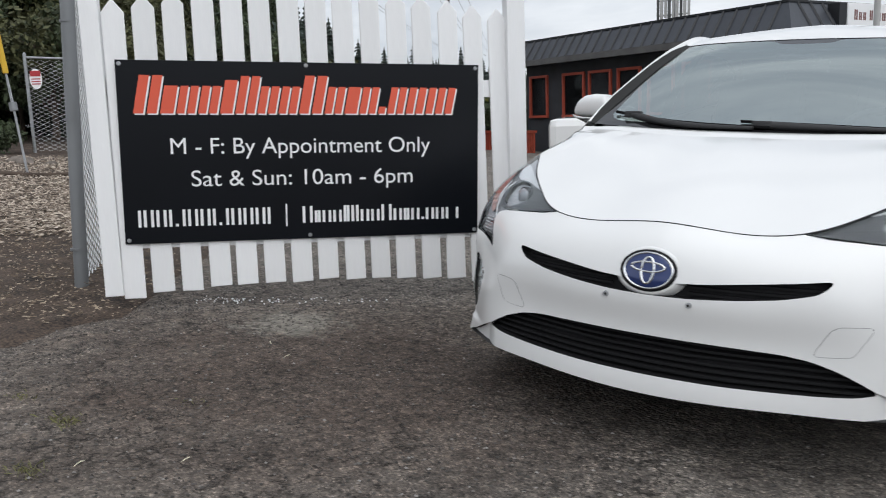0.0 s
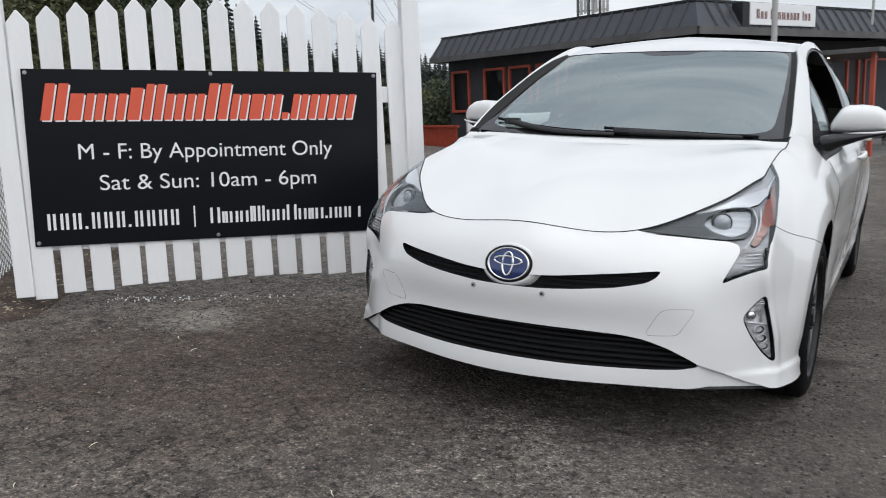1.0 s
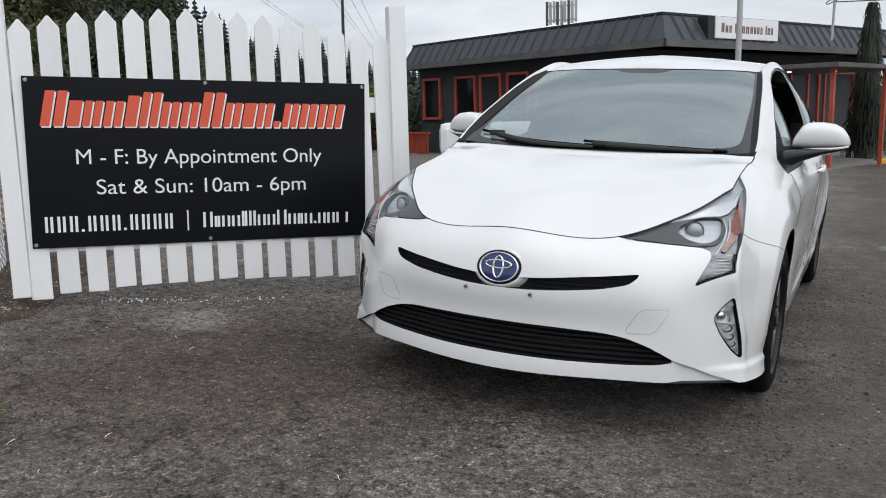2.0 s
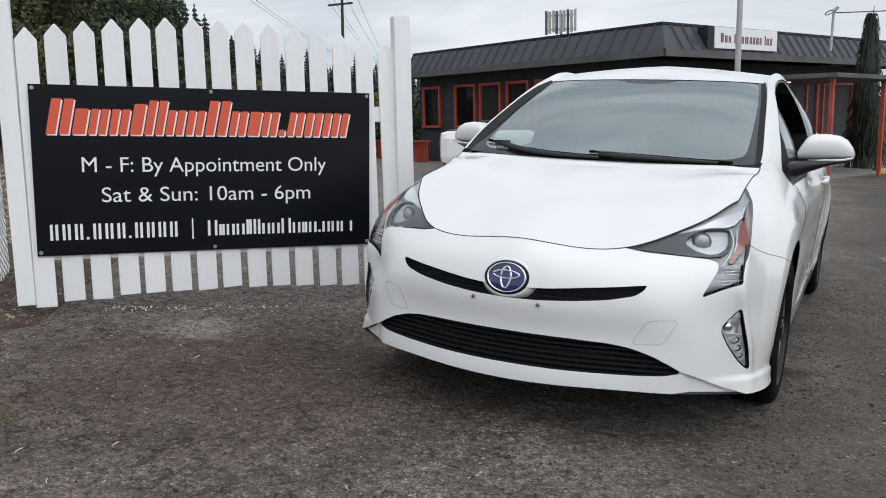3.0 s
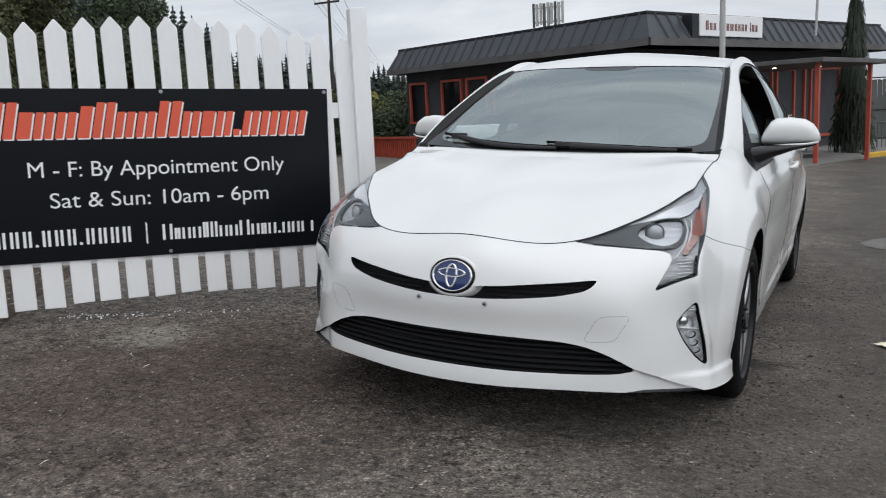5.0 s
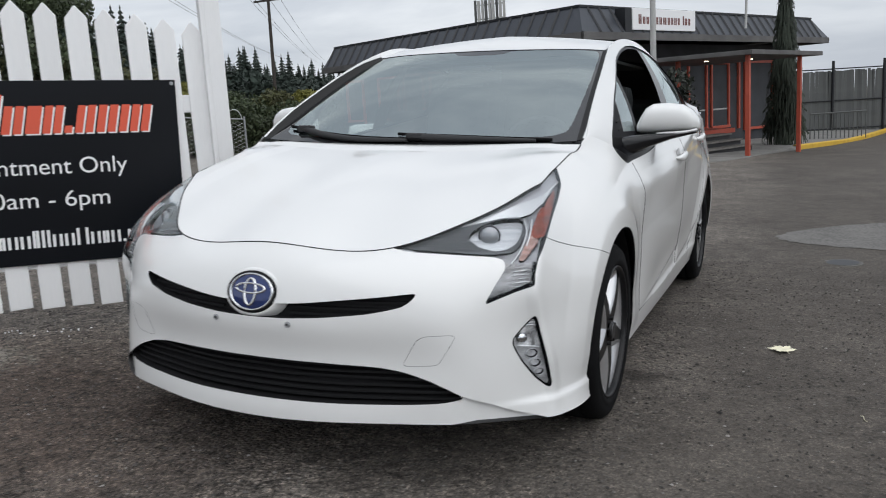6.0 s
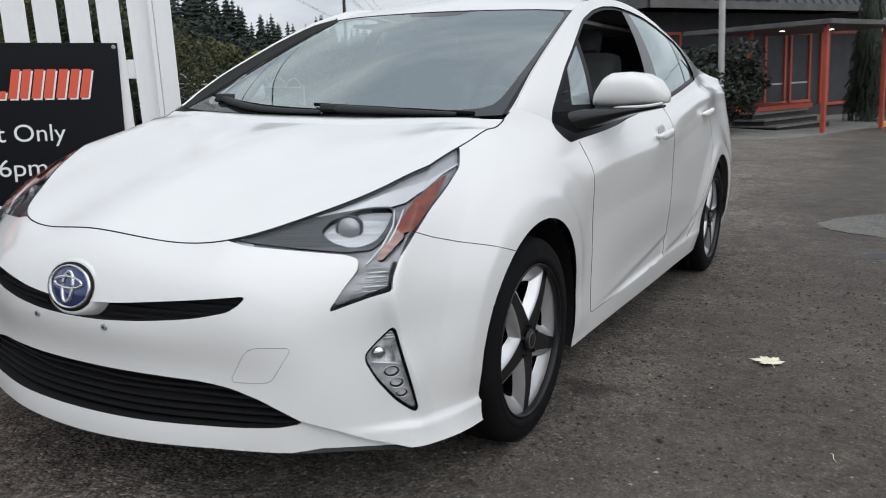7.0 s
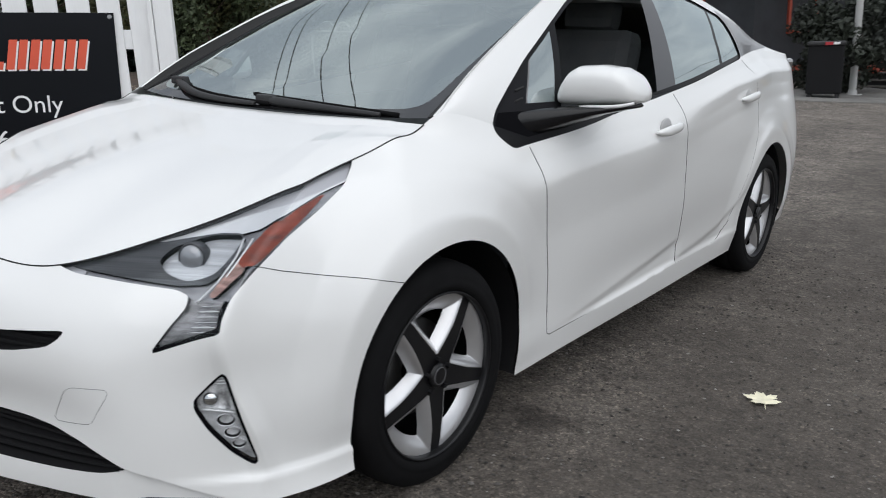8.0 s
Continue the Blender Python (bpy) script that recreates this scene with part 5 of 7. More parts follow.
# ---------------------------------------------------------------- bonnet, glass, roof
def bonnet(car):
    n, m = 70, 46
    c0 = edge_between(0, HL_TOP, n)
    d1 = edge_between(HL_TOP, 9, m)
    corner = d1[-1]
    c1 = sym_curve([(0, .105, .960), (.25, .107, .962), (.5, .110, .967), tuple(corner)], n)
    d0 = curve([tuple(c0[0]), (0, -.62, .790), (0, -.38, .862), (0, -.12, .920), (0, .105, .960)], m)
    g = coons(c0, c1, d0, d1, (0, 0, 0.012))
    v_ = np.linspace(0, 1, m)[None, :]
    u_ = np.linspace(0, 1, n)[:, None]
    fade = np.clip((.96 - u_) / .12, 0, 1)
    g[..., 2] += fade * (.006 * np.clip((v_ - .915) / .022, 0, 1) * np.clip((1 - v_) / .02, 0, 1))      # the raised rear edge
    g[..., 2] += .005 * tent(u_, .62, .74, .95) * np.clip(v_ / .25, 0, 1) * np.clip((1 - v_) / .15, 0, 1)      # the soft folds along the sides
    h = Sheet.grid(g, flip=True).whole()
    part("bonnet", h.mesh("bonnet", M_PAINT), None, car)
    edge = np.concatenate([c0, d1[1:]])
    v, f = tube(edge + (0, 0, -0.001), 0.0026, 5)
    part("bonnet_gap", Sheet(v, f).plus(Sheet(v, f).mirrored()).mesh("bonnet_gap", M_GAP), None, car)
    lo = resample(c1, 40)
    rear = np.stack([lo, lo + (0, .05, -.03), lo + (0, .10, -.02)], 1)
    part("cowl", Sheet.grid(rear).whole().mesh("cowl", M_PLASTIC), None, car)


bonnet(CAR_THING)

WS_SIDE = [(.690, .165, .980), (.667, .36, 1.074), (.633, .66, 1.214), (.602, .90, 1.314), (.580, 1.04, 1.366)]
RAIL = [(.714, .150, .974), (.693, .30, 1.066), (.661, .56, 1.196), (.631, .82, 1.312), (.608, 1.02, 1.384), (.605, 1.2, 1.425), (.612, 1.45, 1.444), (.622, 1.85, 1.423), (.638, 2.3, 1.350), (.652, 2.7, 1.258), (.661, 3.07, 1.162), (.735, 3.28, 1.108)]


def glasshouse(car):
    # windshield
    n, m = 60, 40
    bot = sym_curve([(0, .118, .964), (.35, .124, .967), (.58, .142, .974), WS_SIDE[0]], n)
    top = sym_curve([(0, .985, 1.380), (.3, .995, 1.377), (.5, 1.017, 1.371), WS_SIDE[-1]], n)
    d0 = curve([(0, .118, .964), (0, .40, 1.113), (0, .70, 1.260), (0, .985, 1.380)], m)
    d1 = curve(WS_SIDE, m)
    g = coons(bot, top, d0, d1)
    ws = Sheet.grid(g, flip=True)
    uu = np.repeat(np.linspace(0, 1, n), m)
    vv = np.tile(np.linspace(0, 1, m), n)
    q = np.stack([uu * 0.66, vv], 1)
    inner = rounded([(-.3, .050), (.55, .045), (.612, .085), (.632, .5), (.638, .92), (.620, .982), (.5, .992), (.17, .990), (.115, .930), (-.3, .930)], keep=0.7)
    glass, frit = ws.split(sd_poly(q, inner))
    w = part("windshield", glass.whole().mesh("windshield", M_WIND), None, car, "windshield reflecting the grey sky")
    part("black_border", frit.whole().mesh("black_border", M_FRIT), None, w)
    strip = bmesh.new()
    box(strip, -.045, .045, -.001, .001, -.005, .005, pose(.50, .172, .985, -62, 0, 8))
    part("serial_strip", strip, M_FOG_GREY, w, "pale strip under the glass")
    # side of the cabin
    belt = edge_between(9, 16, 160)
    rail = curve(RAIL, 400)
    ry = rail[0, 1] + (belt[:, 1] - belt[0, 1]) * (rail[-1, 1] - rail[0, 1]) / (belt[-1, 1] - belt[0, 1])
    r = np.stack([np.interp(ry, rail[:, 1], rail[:, k]) for k in range(3)], 1)
    v = np.linspace(0, 1, 40)[None, :, None]
    out = np.array([0.055, 0, 0.02]) * np.clip((r[:, 2] - belt[:, 2]) / 0.4, 0, 1)[:, None]
    g = belt[:, None] * (1 - v) + r[:, None] * v + 4 * v * (1 - v) * out[:, None] * 0.5
    s = Sheet.grid(g, flip=True)
    dlo, pillar = s.split(sd_poly(yz(s.v), DLO))
    shelf = np.interp(pillar.v[:, 1], [2.0, 2.34, 2.5, 3.0, 3.3], [1.062, 1.108, 1.122, 1.150, 1.16])
    wedge, pillar = pillar.split(np.where(pillar.v[:, 1] > 2.25, np.maximum(shelf - pillar.v[:, 2], np.maximum(2.30 - pillar.v[:, 1], pillar.v[:, 2] - np.interp(pillar.v[:, 1], [2.3, 2.7, 3.07], [1.325, 1.236, 1.152]))), 1))
    for k in (wedge, wedge.mirrored()):
        part("rear_pillar_trim", k.mesh("rear_pillar_trim", M_REAR_TRIM), None, car, "grey gloss trim behind the quarter window")
    for k in (pillar, pillar.mirrored()):
        part("cabin_frame", k.mesh("cabin_frame", M_PAINT), None, car)
    inside = dlo.puffed(-0.006)
    outer = PIECES["trim"].puffed(-0.004)
    edge, pane = inside.split(-sd_poly(yz(inside.v), DLO) - 0.015)
    low, pane = pane.split(pane.v[:, 2] - 0.018 - np.interp(pane.v[:, 1], [.335, .47, .67, 1.06, 1.34, 1.67, 2.10, 2.40], [.88, .891, .912, .950, .982, 1.019, 1.075, 1.108]))
    edge = edge.plus(low).plus(outer)
    sail, pane = pane.split(side_of(yz(pane.v), [(.45, .88), (.525, 1.027), (.60, 1.122), (.68, 1.2)]))
    tri, pane = pane.split(side_of(yz(pane.v), [(.60, .90), (.646, 1.01), (.769, 1.207), (.87, 1.36)]))
    foot, tri = tri.split(tri.v[:, 2] - 1.006)
    divider, tri = tri.split(side_of(yz(tri.v), [(.456, .88), (.531, 1.027), (.606, 1.122), (.686, 1.2)]))
    sail = sail.plus(foot)
    bar_, pane = pane.split(side_of(yz(pane.v), [(.632, .90), (.678, 1.01), (.801, 1.207), (.90, 1.36)]))
    opening, pane = pane.split(side_of(yz(pane.v), [(1.36, .97), (1.385, 1.12), (1.425, 1.24), (1.475, 1.37), (1.49, 1.42)]))
    bp, pane = pane.split(side_of(yz(pane.v), [(1.525, 1.0), (1.545, 1.2), (1.57, 1.36), (1.58, 1.43)]))
    rear, pane = pane.split(side_of(yz(pane.v), [(2.05, 1.07), (2.07, 1.2), (2.145, 1.32), (2.18, 1.4)]))
    bar2, quarter = pane.split(side_of(yz(pane.v), [(2.085, 1.07), (2.105, 1.2), (2.18, 1.32), (2.22, 1.4)]))
    edge = edge.plus(bar2)
    for k in (0, 1):
        f = (lambda a: a) if k == 0 else (lambda a: a.mirrored())
        part("window_trim", f(edge).mesh("window_trim", M_TRIM), None, car, "gloss black window trim")
        upper, lower = sail.split(.985 - sail.v[:, 2])
        base = part("mirror_base", f(lower).mesh("mirror_base", M_BASE_BLACK), None, car, "glossy black plastic mirror base panel")
        part("base_corner", f(upper).mesh("base_corner", M_CORNER), None, base, "dark grey corner cover with two slots")
        for z in (1.012, 1.043):
            line = np.array([(.470 + (z - 1.012) * .5, z), (.507 + (z - 1.012) * .7, z + .009)])
            near = [upper.v[np.argmin(np.hypot(upper.v[:, 1] - a, upper.v[:, 2] - b))][0] for a, b in line]
            pts = np.array([(near[0] + .001, *line[0]), (near[1] + .001, *line[1])])
            tv, tf = tube(resample(pts, 5), .0038, 6)
            part("slot", f(Sheet(tv, tf)).mesh("slot", M_GAP), None, base)
        part("corner_strip", f(divider).mesh("corner_strip", M_STRIP_GREY), None, base, "pale grey strip beside the corner window")
        part("window_bar", f(bar_).mesh("window_bar", M_TRIM), None, car)
        part("center_pillar", f(bp).mesh("center_pillar", M_PILLAR), None, car, "dark grey door pillar")
        part("corner_window", f(tri).mesh("corner_window", M_SIDE_GLASS), None, car)
        part("rear_window", f(rear).mesh("rear_window", M_SIDE_GLASS), None, car)
        part("quarter_window", f(quarter).mesh("quarter_window", M_SIDE_GLASS), None, car)
        if k == 1:
            part("front_window", f(opening).mesh("front_window", M_CLEAR_GLASS), None, car)
    # painted pillars beside the windshield
    i0 = int(np.argmin(np.abs(rail[:, 1] - 1.045)))
    outer_ = resample(rail[:i0 + 1], 50)
    glass_edge = resample(curve(WS_SIDE, 60), 50)
    proud = np.interp(np.linspace(0, 1, 50), [0, .25, .85, 1], [.010, .022, .016, .004])[:, None]
    wide = np.interp(np.linspace(0, 1, 50), [0, .1, .6, 1], [.1, .55, .5, .2])[:, None]
    inner_ = (glass_edge + (.006, 0, 0)) * (1 - wide) + outer_ * wide + proud * np.array((.25, -.40, .88)) * (1 - .5 * wide)
    w_ = np.linspace(0, 1, 7)[None, :, None]
    cap = outer_[:, None] * (1 - w_) + inner_[:, None] * w_ + 4 * w_ * (1 - w_) * np.array((.002, -.001, .006))
    cap = Sheet.grid(cap, flip=True)
    seal = Sheet.grid(np.stack([inner_ + (0, 0, -.0005), inner_ * .4 + glass_edge * .6 + (-.002, 0, 0), glass_edge + (-.012, 0, .0015)], 1), flip=True)
    for k, q in ((cap, seal), (cap.mirrored(), seal.mirrored())):
        p_ = part("front_pillar", k.mesh("front_pillar", M_PAINT), None, car)
        part("pillar_seal", q.mesh("pillar_seal", M_GAP), None, p_, "black rubber seal beside the glass")
    # roof
    n, m = 40, 70
    hdr = sym_curve([(0, .985, 1.380), (.3, .995, 1.377), (.5, 1.017, 1.371), (.583, 1.041, 1.369)], n - 5)
    hdr = np.concatenate([hdr, hdr[-1] + (rail[i0] - hdr[-1]) * np.linspace(.2, 1, 5)[:, None]])
    side = resample(rail[i0:], m)
    tail = sym_curve([(0, 3.38, 1.125), (.35, 3.36, 1.12), tuple(side[-1])], n)
    midl = curve([(0, .985, 1.380), (0, 1.2, 1.455), (0, 1.5, 1.485), (0, 2.0, 1.465), (0, 2.5, 1.388), (0, 3.0, 1.248), (0, 3.38, 1.125)], m)
    hdr[-1] = side[0]
    g = coons(hdr, tail, midl, side, (0, 0, 0.008))
    roof = Sheet.grid(g, flip=True)
    rg, rf = roof.split(-(roof.v[:, 1] - 2.25))
    part("roof_panel", rf.whole().mesh("roof_panel", M_PAINT), None, car)
    part("hatch_glass", rg.whole().mesh("hatch_glass", M_TRIM), None, car)
    deck = np.stack([tail, edge_between(16, 18, n)[::-1] + (0, 0, 0)], 1)
    part("tail_panel", Sheet.grid(deck).whole().mesh("tail_panel", M_PAINT), None, car)
    v, f = tube(np.concatenate([curve(WS_SIDE, 40)[:-1], resample(top[::-1], 30)]), 0.0025, 5)
    part("windshield_seal", Sheet(v, f).plus(Sheet(v, f).mirrored()).mesh("windshield_seal", M_GAP), None, car)


M_CORNER = material("dark_grey_corner_cover", (0.014, 0.014, 0.016), 0.5, spec=0.06)
M_STRIP_GREY = material("pale_grey_seal", (0.16, 0.16, 0.165), 0.5)
M_REAR_TRIM = material("grey_gloss_trim", (0.11, 0.11, 0.115), 0.3, coat=0.4)
M_PILLAR = material("dark_grey_pillar", (0.060, 0.060, 0.064), 0.35, coat=0.25)
glasshouse(CAR_THING)


# ---------------------------------------------------------------- wheels
def wheel_parts():
    w = {}
    tyre = [(-.10, .234), (-.105, .247), (-.108, .270), (-.100, .296), (-.084, .310), (-.05, .3145), (-.046, .3145), (-.045, .308), (-.038, .308), (-.037, .315), (0, .3152), (.037, .315), (.038, .308), (.045, .308), (.046, .3145), (.05, .3145),
            (.084, .310), (.100, .297), (.1085, .272), (.1080, .262), (.1095, .260), (.1085, .247), (.104, .239), (.098, .2335)]
    w["tyre"] = (lathe(tyre, 112), M_RUBBER, "black road tyre")
    w["lip"] = (lathe([(.098, .2345), (.105, .2330), (.105, .2300), (.100, .2265), (.085, .2255), (-.07, .218)], 112), M_RIM_BLACK, "")
    nr, nt = 64, 400
    rr = np.linspace(.026, .2285, nr)
    th = np.arange(nt + 1) * 2 * math.pi / nt
    R_, T_ = np.meshgrid(rr, th, indexing="ij")
    X = .088 + .007 * np.sin((R_ - .03) / .19 * math.pi) + 0 * T_
    face = Sheet(np.stack([X, R_ * np.cos(T_), R_ * np.sin(T_)], 2).reshape(-1, 3), grid_faces(nr, nt + 1)).weld()

    def inside(v):
        """How far a place lies inside the pocket between two spokes."""
        r = np.hypot(v[:, 1], v[:, 2])
        t = np.arctan2(v[:, 2], v[:, 1]) - math.pi / 2
        k = 2 * math.pi / 5
        t = t - k * np.round(t / k)
        spoke = np.abs(r * np.sin(t)) - np.interp(r, [.05, .09, .15, .224], [.034, .0275, .021, .0185])
        return np.minimum(spoke, r - .060), .2285 - r, t

    sp, rim, t = inside(face.v)
    star, gaps = face.split(sp)
    w["spoke"] = (star.puffed(.004), M_RIM_BLACK, "black five-spoke star")
    sp, rim, t = inside(gaps.v)
    deep = np.minimum(sp, rim * 0.55)
    hole, silver = gaps.split(.0285 - deep)
    k = 2 * math.pi / 5
    pockets = []
    for i in range(5):
        ang = (np.arctan2(silver.v[:, 2], silver.v[:, 1]) - math.pi / 2 - (i + .5) * k + math.pi) % (2 * math.pi) - math.pi
        one = {j for j in range(len(ang)) if abs(ang[j]) <= k / 2}
        sh = Sheet(silver.v, [q for q in silver.f if q[0] in one]).clean()
        sp, rim, t = inside(sh.v)
        d = np.clip(np.minimum(sp, rim * 0.55), 0, .0285) / .0285
        v = sh.v.copy()
        v[:, 0] -= .003 + .030 * d ** 1.6
        pockets.append(Sheet(v, sh.f))
    w["pockets"] = pockets
    w["brake_disc"] = (lathe([(.005, .05), (.007, .138), (-.01, .14), (-.012, .13)], 48), M_BRAKE, "steel brake disc")
    w["hub_cap"] = (lathe([(.092, .034), (.099, .031), (.101, .022), (.102, .0005)], 32), M_RIM_BLACK, "")
    w["hub_ring"] = (lathe([(.099, .0255), (.1025, .0235), (.099, .0215)], 32), M_REAR_TRIM, "dark grey centre ring")
    w["well_back"] = (lathe([(-.03, .02), (-.04, .20), (-.06, .21)], 32), M_GRILLE, "")
    return w


M_RIM_BLACK = material("satin_black_alloy", (0.008, 0.008, 0.009), 0.35, spec=0.3)


def wheels(car):
    ws = wheel_parts()
    meshes = {k: (v[0].mesh(k, v[1]), v[2]) for k, v in ws.items() if k != "pockets"}
    pocket = [q.mesh("pocket", M_ALLOY) for q in ws["pockets"]]
    nut = bmesh.new()
    rod(nut, (0.085, 0, 0), (0.100, 0, 0), 0.008, 0.0065, 6)
    nme = bpy.data.meshes.new("wheel_nut")
    nut.to_mesh(nme)
    nut.free()
    nme.materials.append(M_RIM_BLACK)
    for x, y, turn, spin in ((.765, 0.0, 0, -36), (.765, 2.70, 0, -10), (-.765, 0, 180, 10), (-.765, 2.70, 180, 30)):
        w = part("wheel", meshes["tyre"][0], None, car, "five-spoke black and silver alloy wheel")
        w.matrix_basis = pose(x, y, .315, 0, 0, turn) @ pose(0, 0, 0, spin, 0, 0)
        for k, (me, lab) in meshes.items():
            if k != "tyre":
                part(k, me, None, w, lab)
        for me in pocket:
            part("pocket", me, None, w, "bright machined alloy pocket")
        for i in range(5):
            a = 2 * math.pi * (i + 0.5) / 5 + math.pi / 2
            part("wheel_nut", nme, None, w).matrix_basis = pose(0, .047 * math.cos(a), .047 * math.sin(a))
    for sx in (1, -1):
        for y, (cy, cz, r) in zip((0, 2.7), ARCH):
            an = np.linspace(-0.35, math.pi + 0.35, 40)
            g = np.array([[(sx * x, cy + (r + .004) * math.cos(a), cz + (r + .004) * math.sin(a)) for x in (.85, .60)] for a in an])
            part("arch_liner", Sheet.grid(g).mesh("arch_liner", M_GRILLE), None, car, "black arch liner")
            part("arch_back", boxed(min(sx * .55, sx * .6), max(sx * .55, sx * .6), cy - .42, cy + .42, .16, .75), M_GRILLE, car)


wheels(CAR_THING)


# ---------------------------------------------------------------- door mirrors, handles, wipers, emblem
def door_mirrors(car):
    for sx in (1, -1):
        n, m = 40, 36
        v = []
        for i in range(n):
            s = i / (n - 1)                      # from the door outwards
            x = .800 + .250 * s
            end = max(0.0, 1 - abs(2 * s - 1) ** 7) ** 0.5
            z0 = .992 + .014 * s
            z1 = float(np.interp(s, [0, .06, .16, .26, .5, .72, .86, .95, 1], [1.03, 1.062, 1.103, 1.117, 1.121, 1.114, 1.095, 1.068, 1.045]))
            cz, hz = (z0 + z1) / 2, (z1 - z0) / 2 * (0.45 + 0.55 * end)
            cy, hy = .705 + .065 * s, .085 * (0.2 + 0.8 * end)
            for j in range(m):
                a = 2 * math.pi * j / m
                ca, sa = math.cos(a), math.sin(a)
                e = 0.62
                yy = cy + hy * math.copysign(abs(ca) ** e, ca)
                zz = cz + hz * math.copysign(abs(sa) ** 0.72, sa)
                v.append((sx * x, yy, zz))
        f = grid_faces(n, m, flip=sx > 0, wrap=True)
        f += [tuple(range(m))[::sx], tuple((n - 1) * m + j for j in range(m))[::-sx]]
        mi = part("door_mirror", mesh_from("door_mirror", v, f, M_PAINT, True), None, car, "white door mirror on a black arm")
        # black foot and lower tray
        av = []
        for i in range(28):
            s = i / 27
            x, cy, hy, z0, z1 = (float(np.interp(s, [0, .25, .5, .75, 1], q)) for q in ([.765, .815, .875, .945, 1.035], [.530, .595, .655, .70, .752], [.105, .095, .082, .070, .035], [.890, .914, .944, .972, .995], [.985, .992, .995, .998, 1.006]))
            for j in range(20):
                a = 2 * math.pi * j / 20
                ca, sa = math.cos(a), math.sin(a)
                av.append((sx * x, cy + hy * math.copysign(abs(ca) ** .6, ca), (z0 + z1) / 2 + (z1 - z0) / 2 * math.copysign(abs(sa) ** .6, sa)))
        af = grid_faces(28, 20, flip=sx > 0, wrap=True) + [tuple(range(20))[::sx], tuple(27 * 20 + j for j in range(20))[::-sx]]
        part("arm", mesh_from("arm", av, af, M_GLOSS_PLASTIC, True), None, mi, "glossy black mirror foot")
        path = curve([(sx * .885, .652, .995), (sx * .95, .655, .998), (sx * 1.01, .672, 1.004), (sx * 1.043, .70, 1.012)], 20)
        tv, tf = tube(path, np.interp(np.linspace(0, 1, 20), [0, .2, 1], [.003, .006, .005]), 8)
        part("indicator", mesh_from("indicator", tv, tf, M_STRIP, True), None, mi, "clear indicator strip")


M_GLOSS_PLASTIC = material("glossy_black_plastic", (0.008, 0.008, 0.009), 0.22, spec=0.3, coat=0.08)
M_STRIP = material("clear_white_strip", (0.7, 0.7, 0.7), 0.15, coat=1.0)
door_mirrors(CAR_THING)


def side_x(y, z):
    """Half width of the body at a place on its side."""
    g = BODY[(BODY[:, 40, 1] > -.2) & (BODY[:, 40, 1] < 3.2)]
    i = int(np.argmin(np.abs(g[:, 50, 1] - y)))
    return float(np.interp(z, g[i, :, 2], g[i, :, 0]))


def door_handles(car):
    for sx in (1, -1):
        for y, z, tilt in ((1.330, .872, 4), (2.300, .938, 5)):
            x = side_x(y, z)
            n, m = 26, 14
            v = []
            for i in range(n):
                s = i / (n - 1) * 2 - 1
                lift = 0.026 * (1 - abs(s) ** 4) + 0.002
                h = 0.019 * (1 - 0.45 * abs(s) ** 3) * (1 - abs(s) ** 8 * 0.7)
                for j in range(m):
                    a = 2 * math.pi * j / m
                    v.append((sx * (x + lift + 0.011 * math.cos(a)), y + s * 0.108, z + s * 0.108 * math.tan(radians(tilt)) + h * math.sin(a)))
            f = grid_faces(n, m, flip=sx < 0, wrap=True) + [tuple(range(m))[::-sx], tuple((n - 1) * m + j for j in range(m))[::sx]]
            h = part("door_handle", mesh_from("door_handle", v, f, M_PAINT, True), None, car)
            # no hollow is cut: a flat grey oval carries the recess's shade in its colour
            cup = bmesh.new()
            bmesh.ops.create_uvsphere(cup, u_segments=20, v_segments=10, radius=1)
            bmesh.ops.transform(cup, matrix=Matrix.Translation((sx * (x - .004), y - .01, z)) @ Matrix.Diagonal((.008, .052, .040, 1)), verts=cup.verts)
            part("finger_cup_shade", cup, M_CUP, h, "grey oval painted as the shade of the finger recess", smooth=True)


# body paint darkened to the shade inside the handle recess
M_CUP = material("recess_shade_grey", (0.42, 0.42, 0.42), 0.4)
door_handles(CAR_THING)


def wipers(car):
    for nm, piv, tip, knee in (("wiper", (-.53, .205, 1.020), (.0, .118, .978), (-.36, .145, .992)), ("wiper", (.02, .140, .990), (.53, .132, .980), (.28, .134, .984))):
        p = curve([piv, knee, tip], 24)
        tv, tf = tube(p, np.interp(np.linspace(0, 1, 24), [0, .15, 1], [.012, .015, .007]), 8)
        w = part("wiper", mesh_from("wiper", tv, tf, M_PLASTIC, True), None, car, "black windshield wiper")
        bl = curve([Vector(piv) + Vector((-.08, .03, .012)), Vector(knee) + Vector((0, .018, .008)), Vector(tip) + Vector((.06, .012, .003))], 24)
        tv, tf = tube(bl, .007, 6)
        part("blade", mesh_from("blade", tv, tf, M_RUBBER, True), None, w)
        bm = boxed(piv[0] - .03, piv[0] + .045, piv[1] - .012, piv[1] + .02, piv[2] - .012, piv[2] + .016, None, .007)
        part("pivot_cap", bm, M_PLASTIC, w)


wipers(CAR_THING)


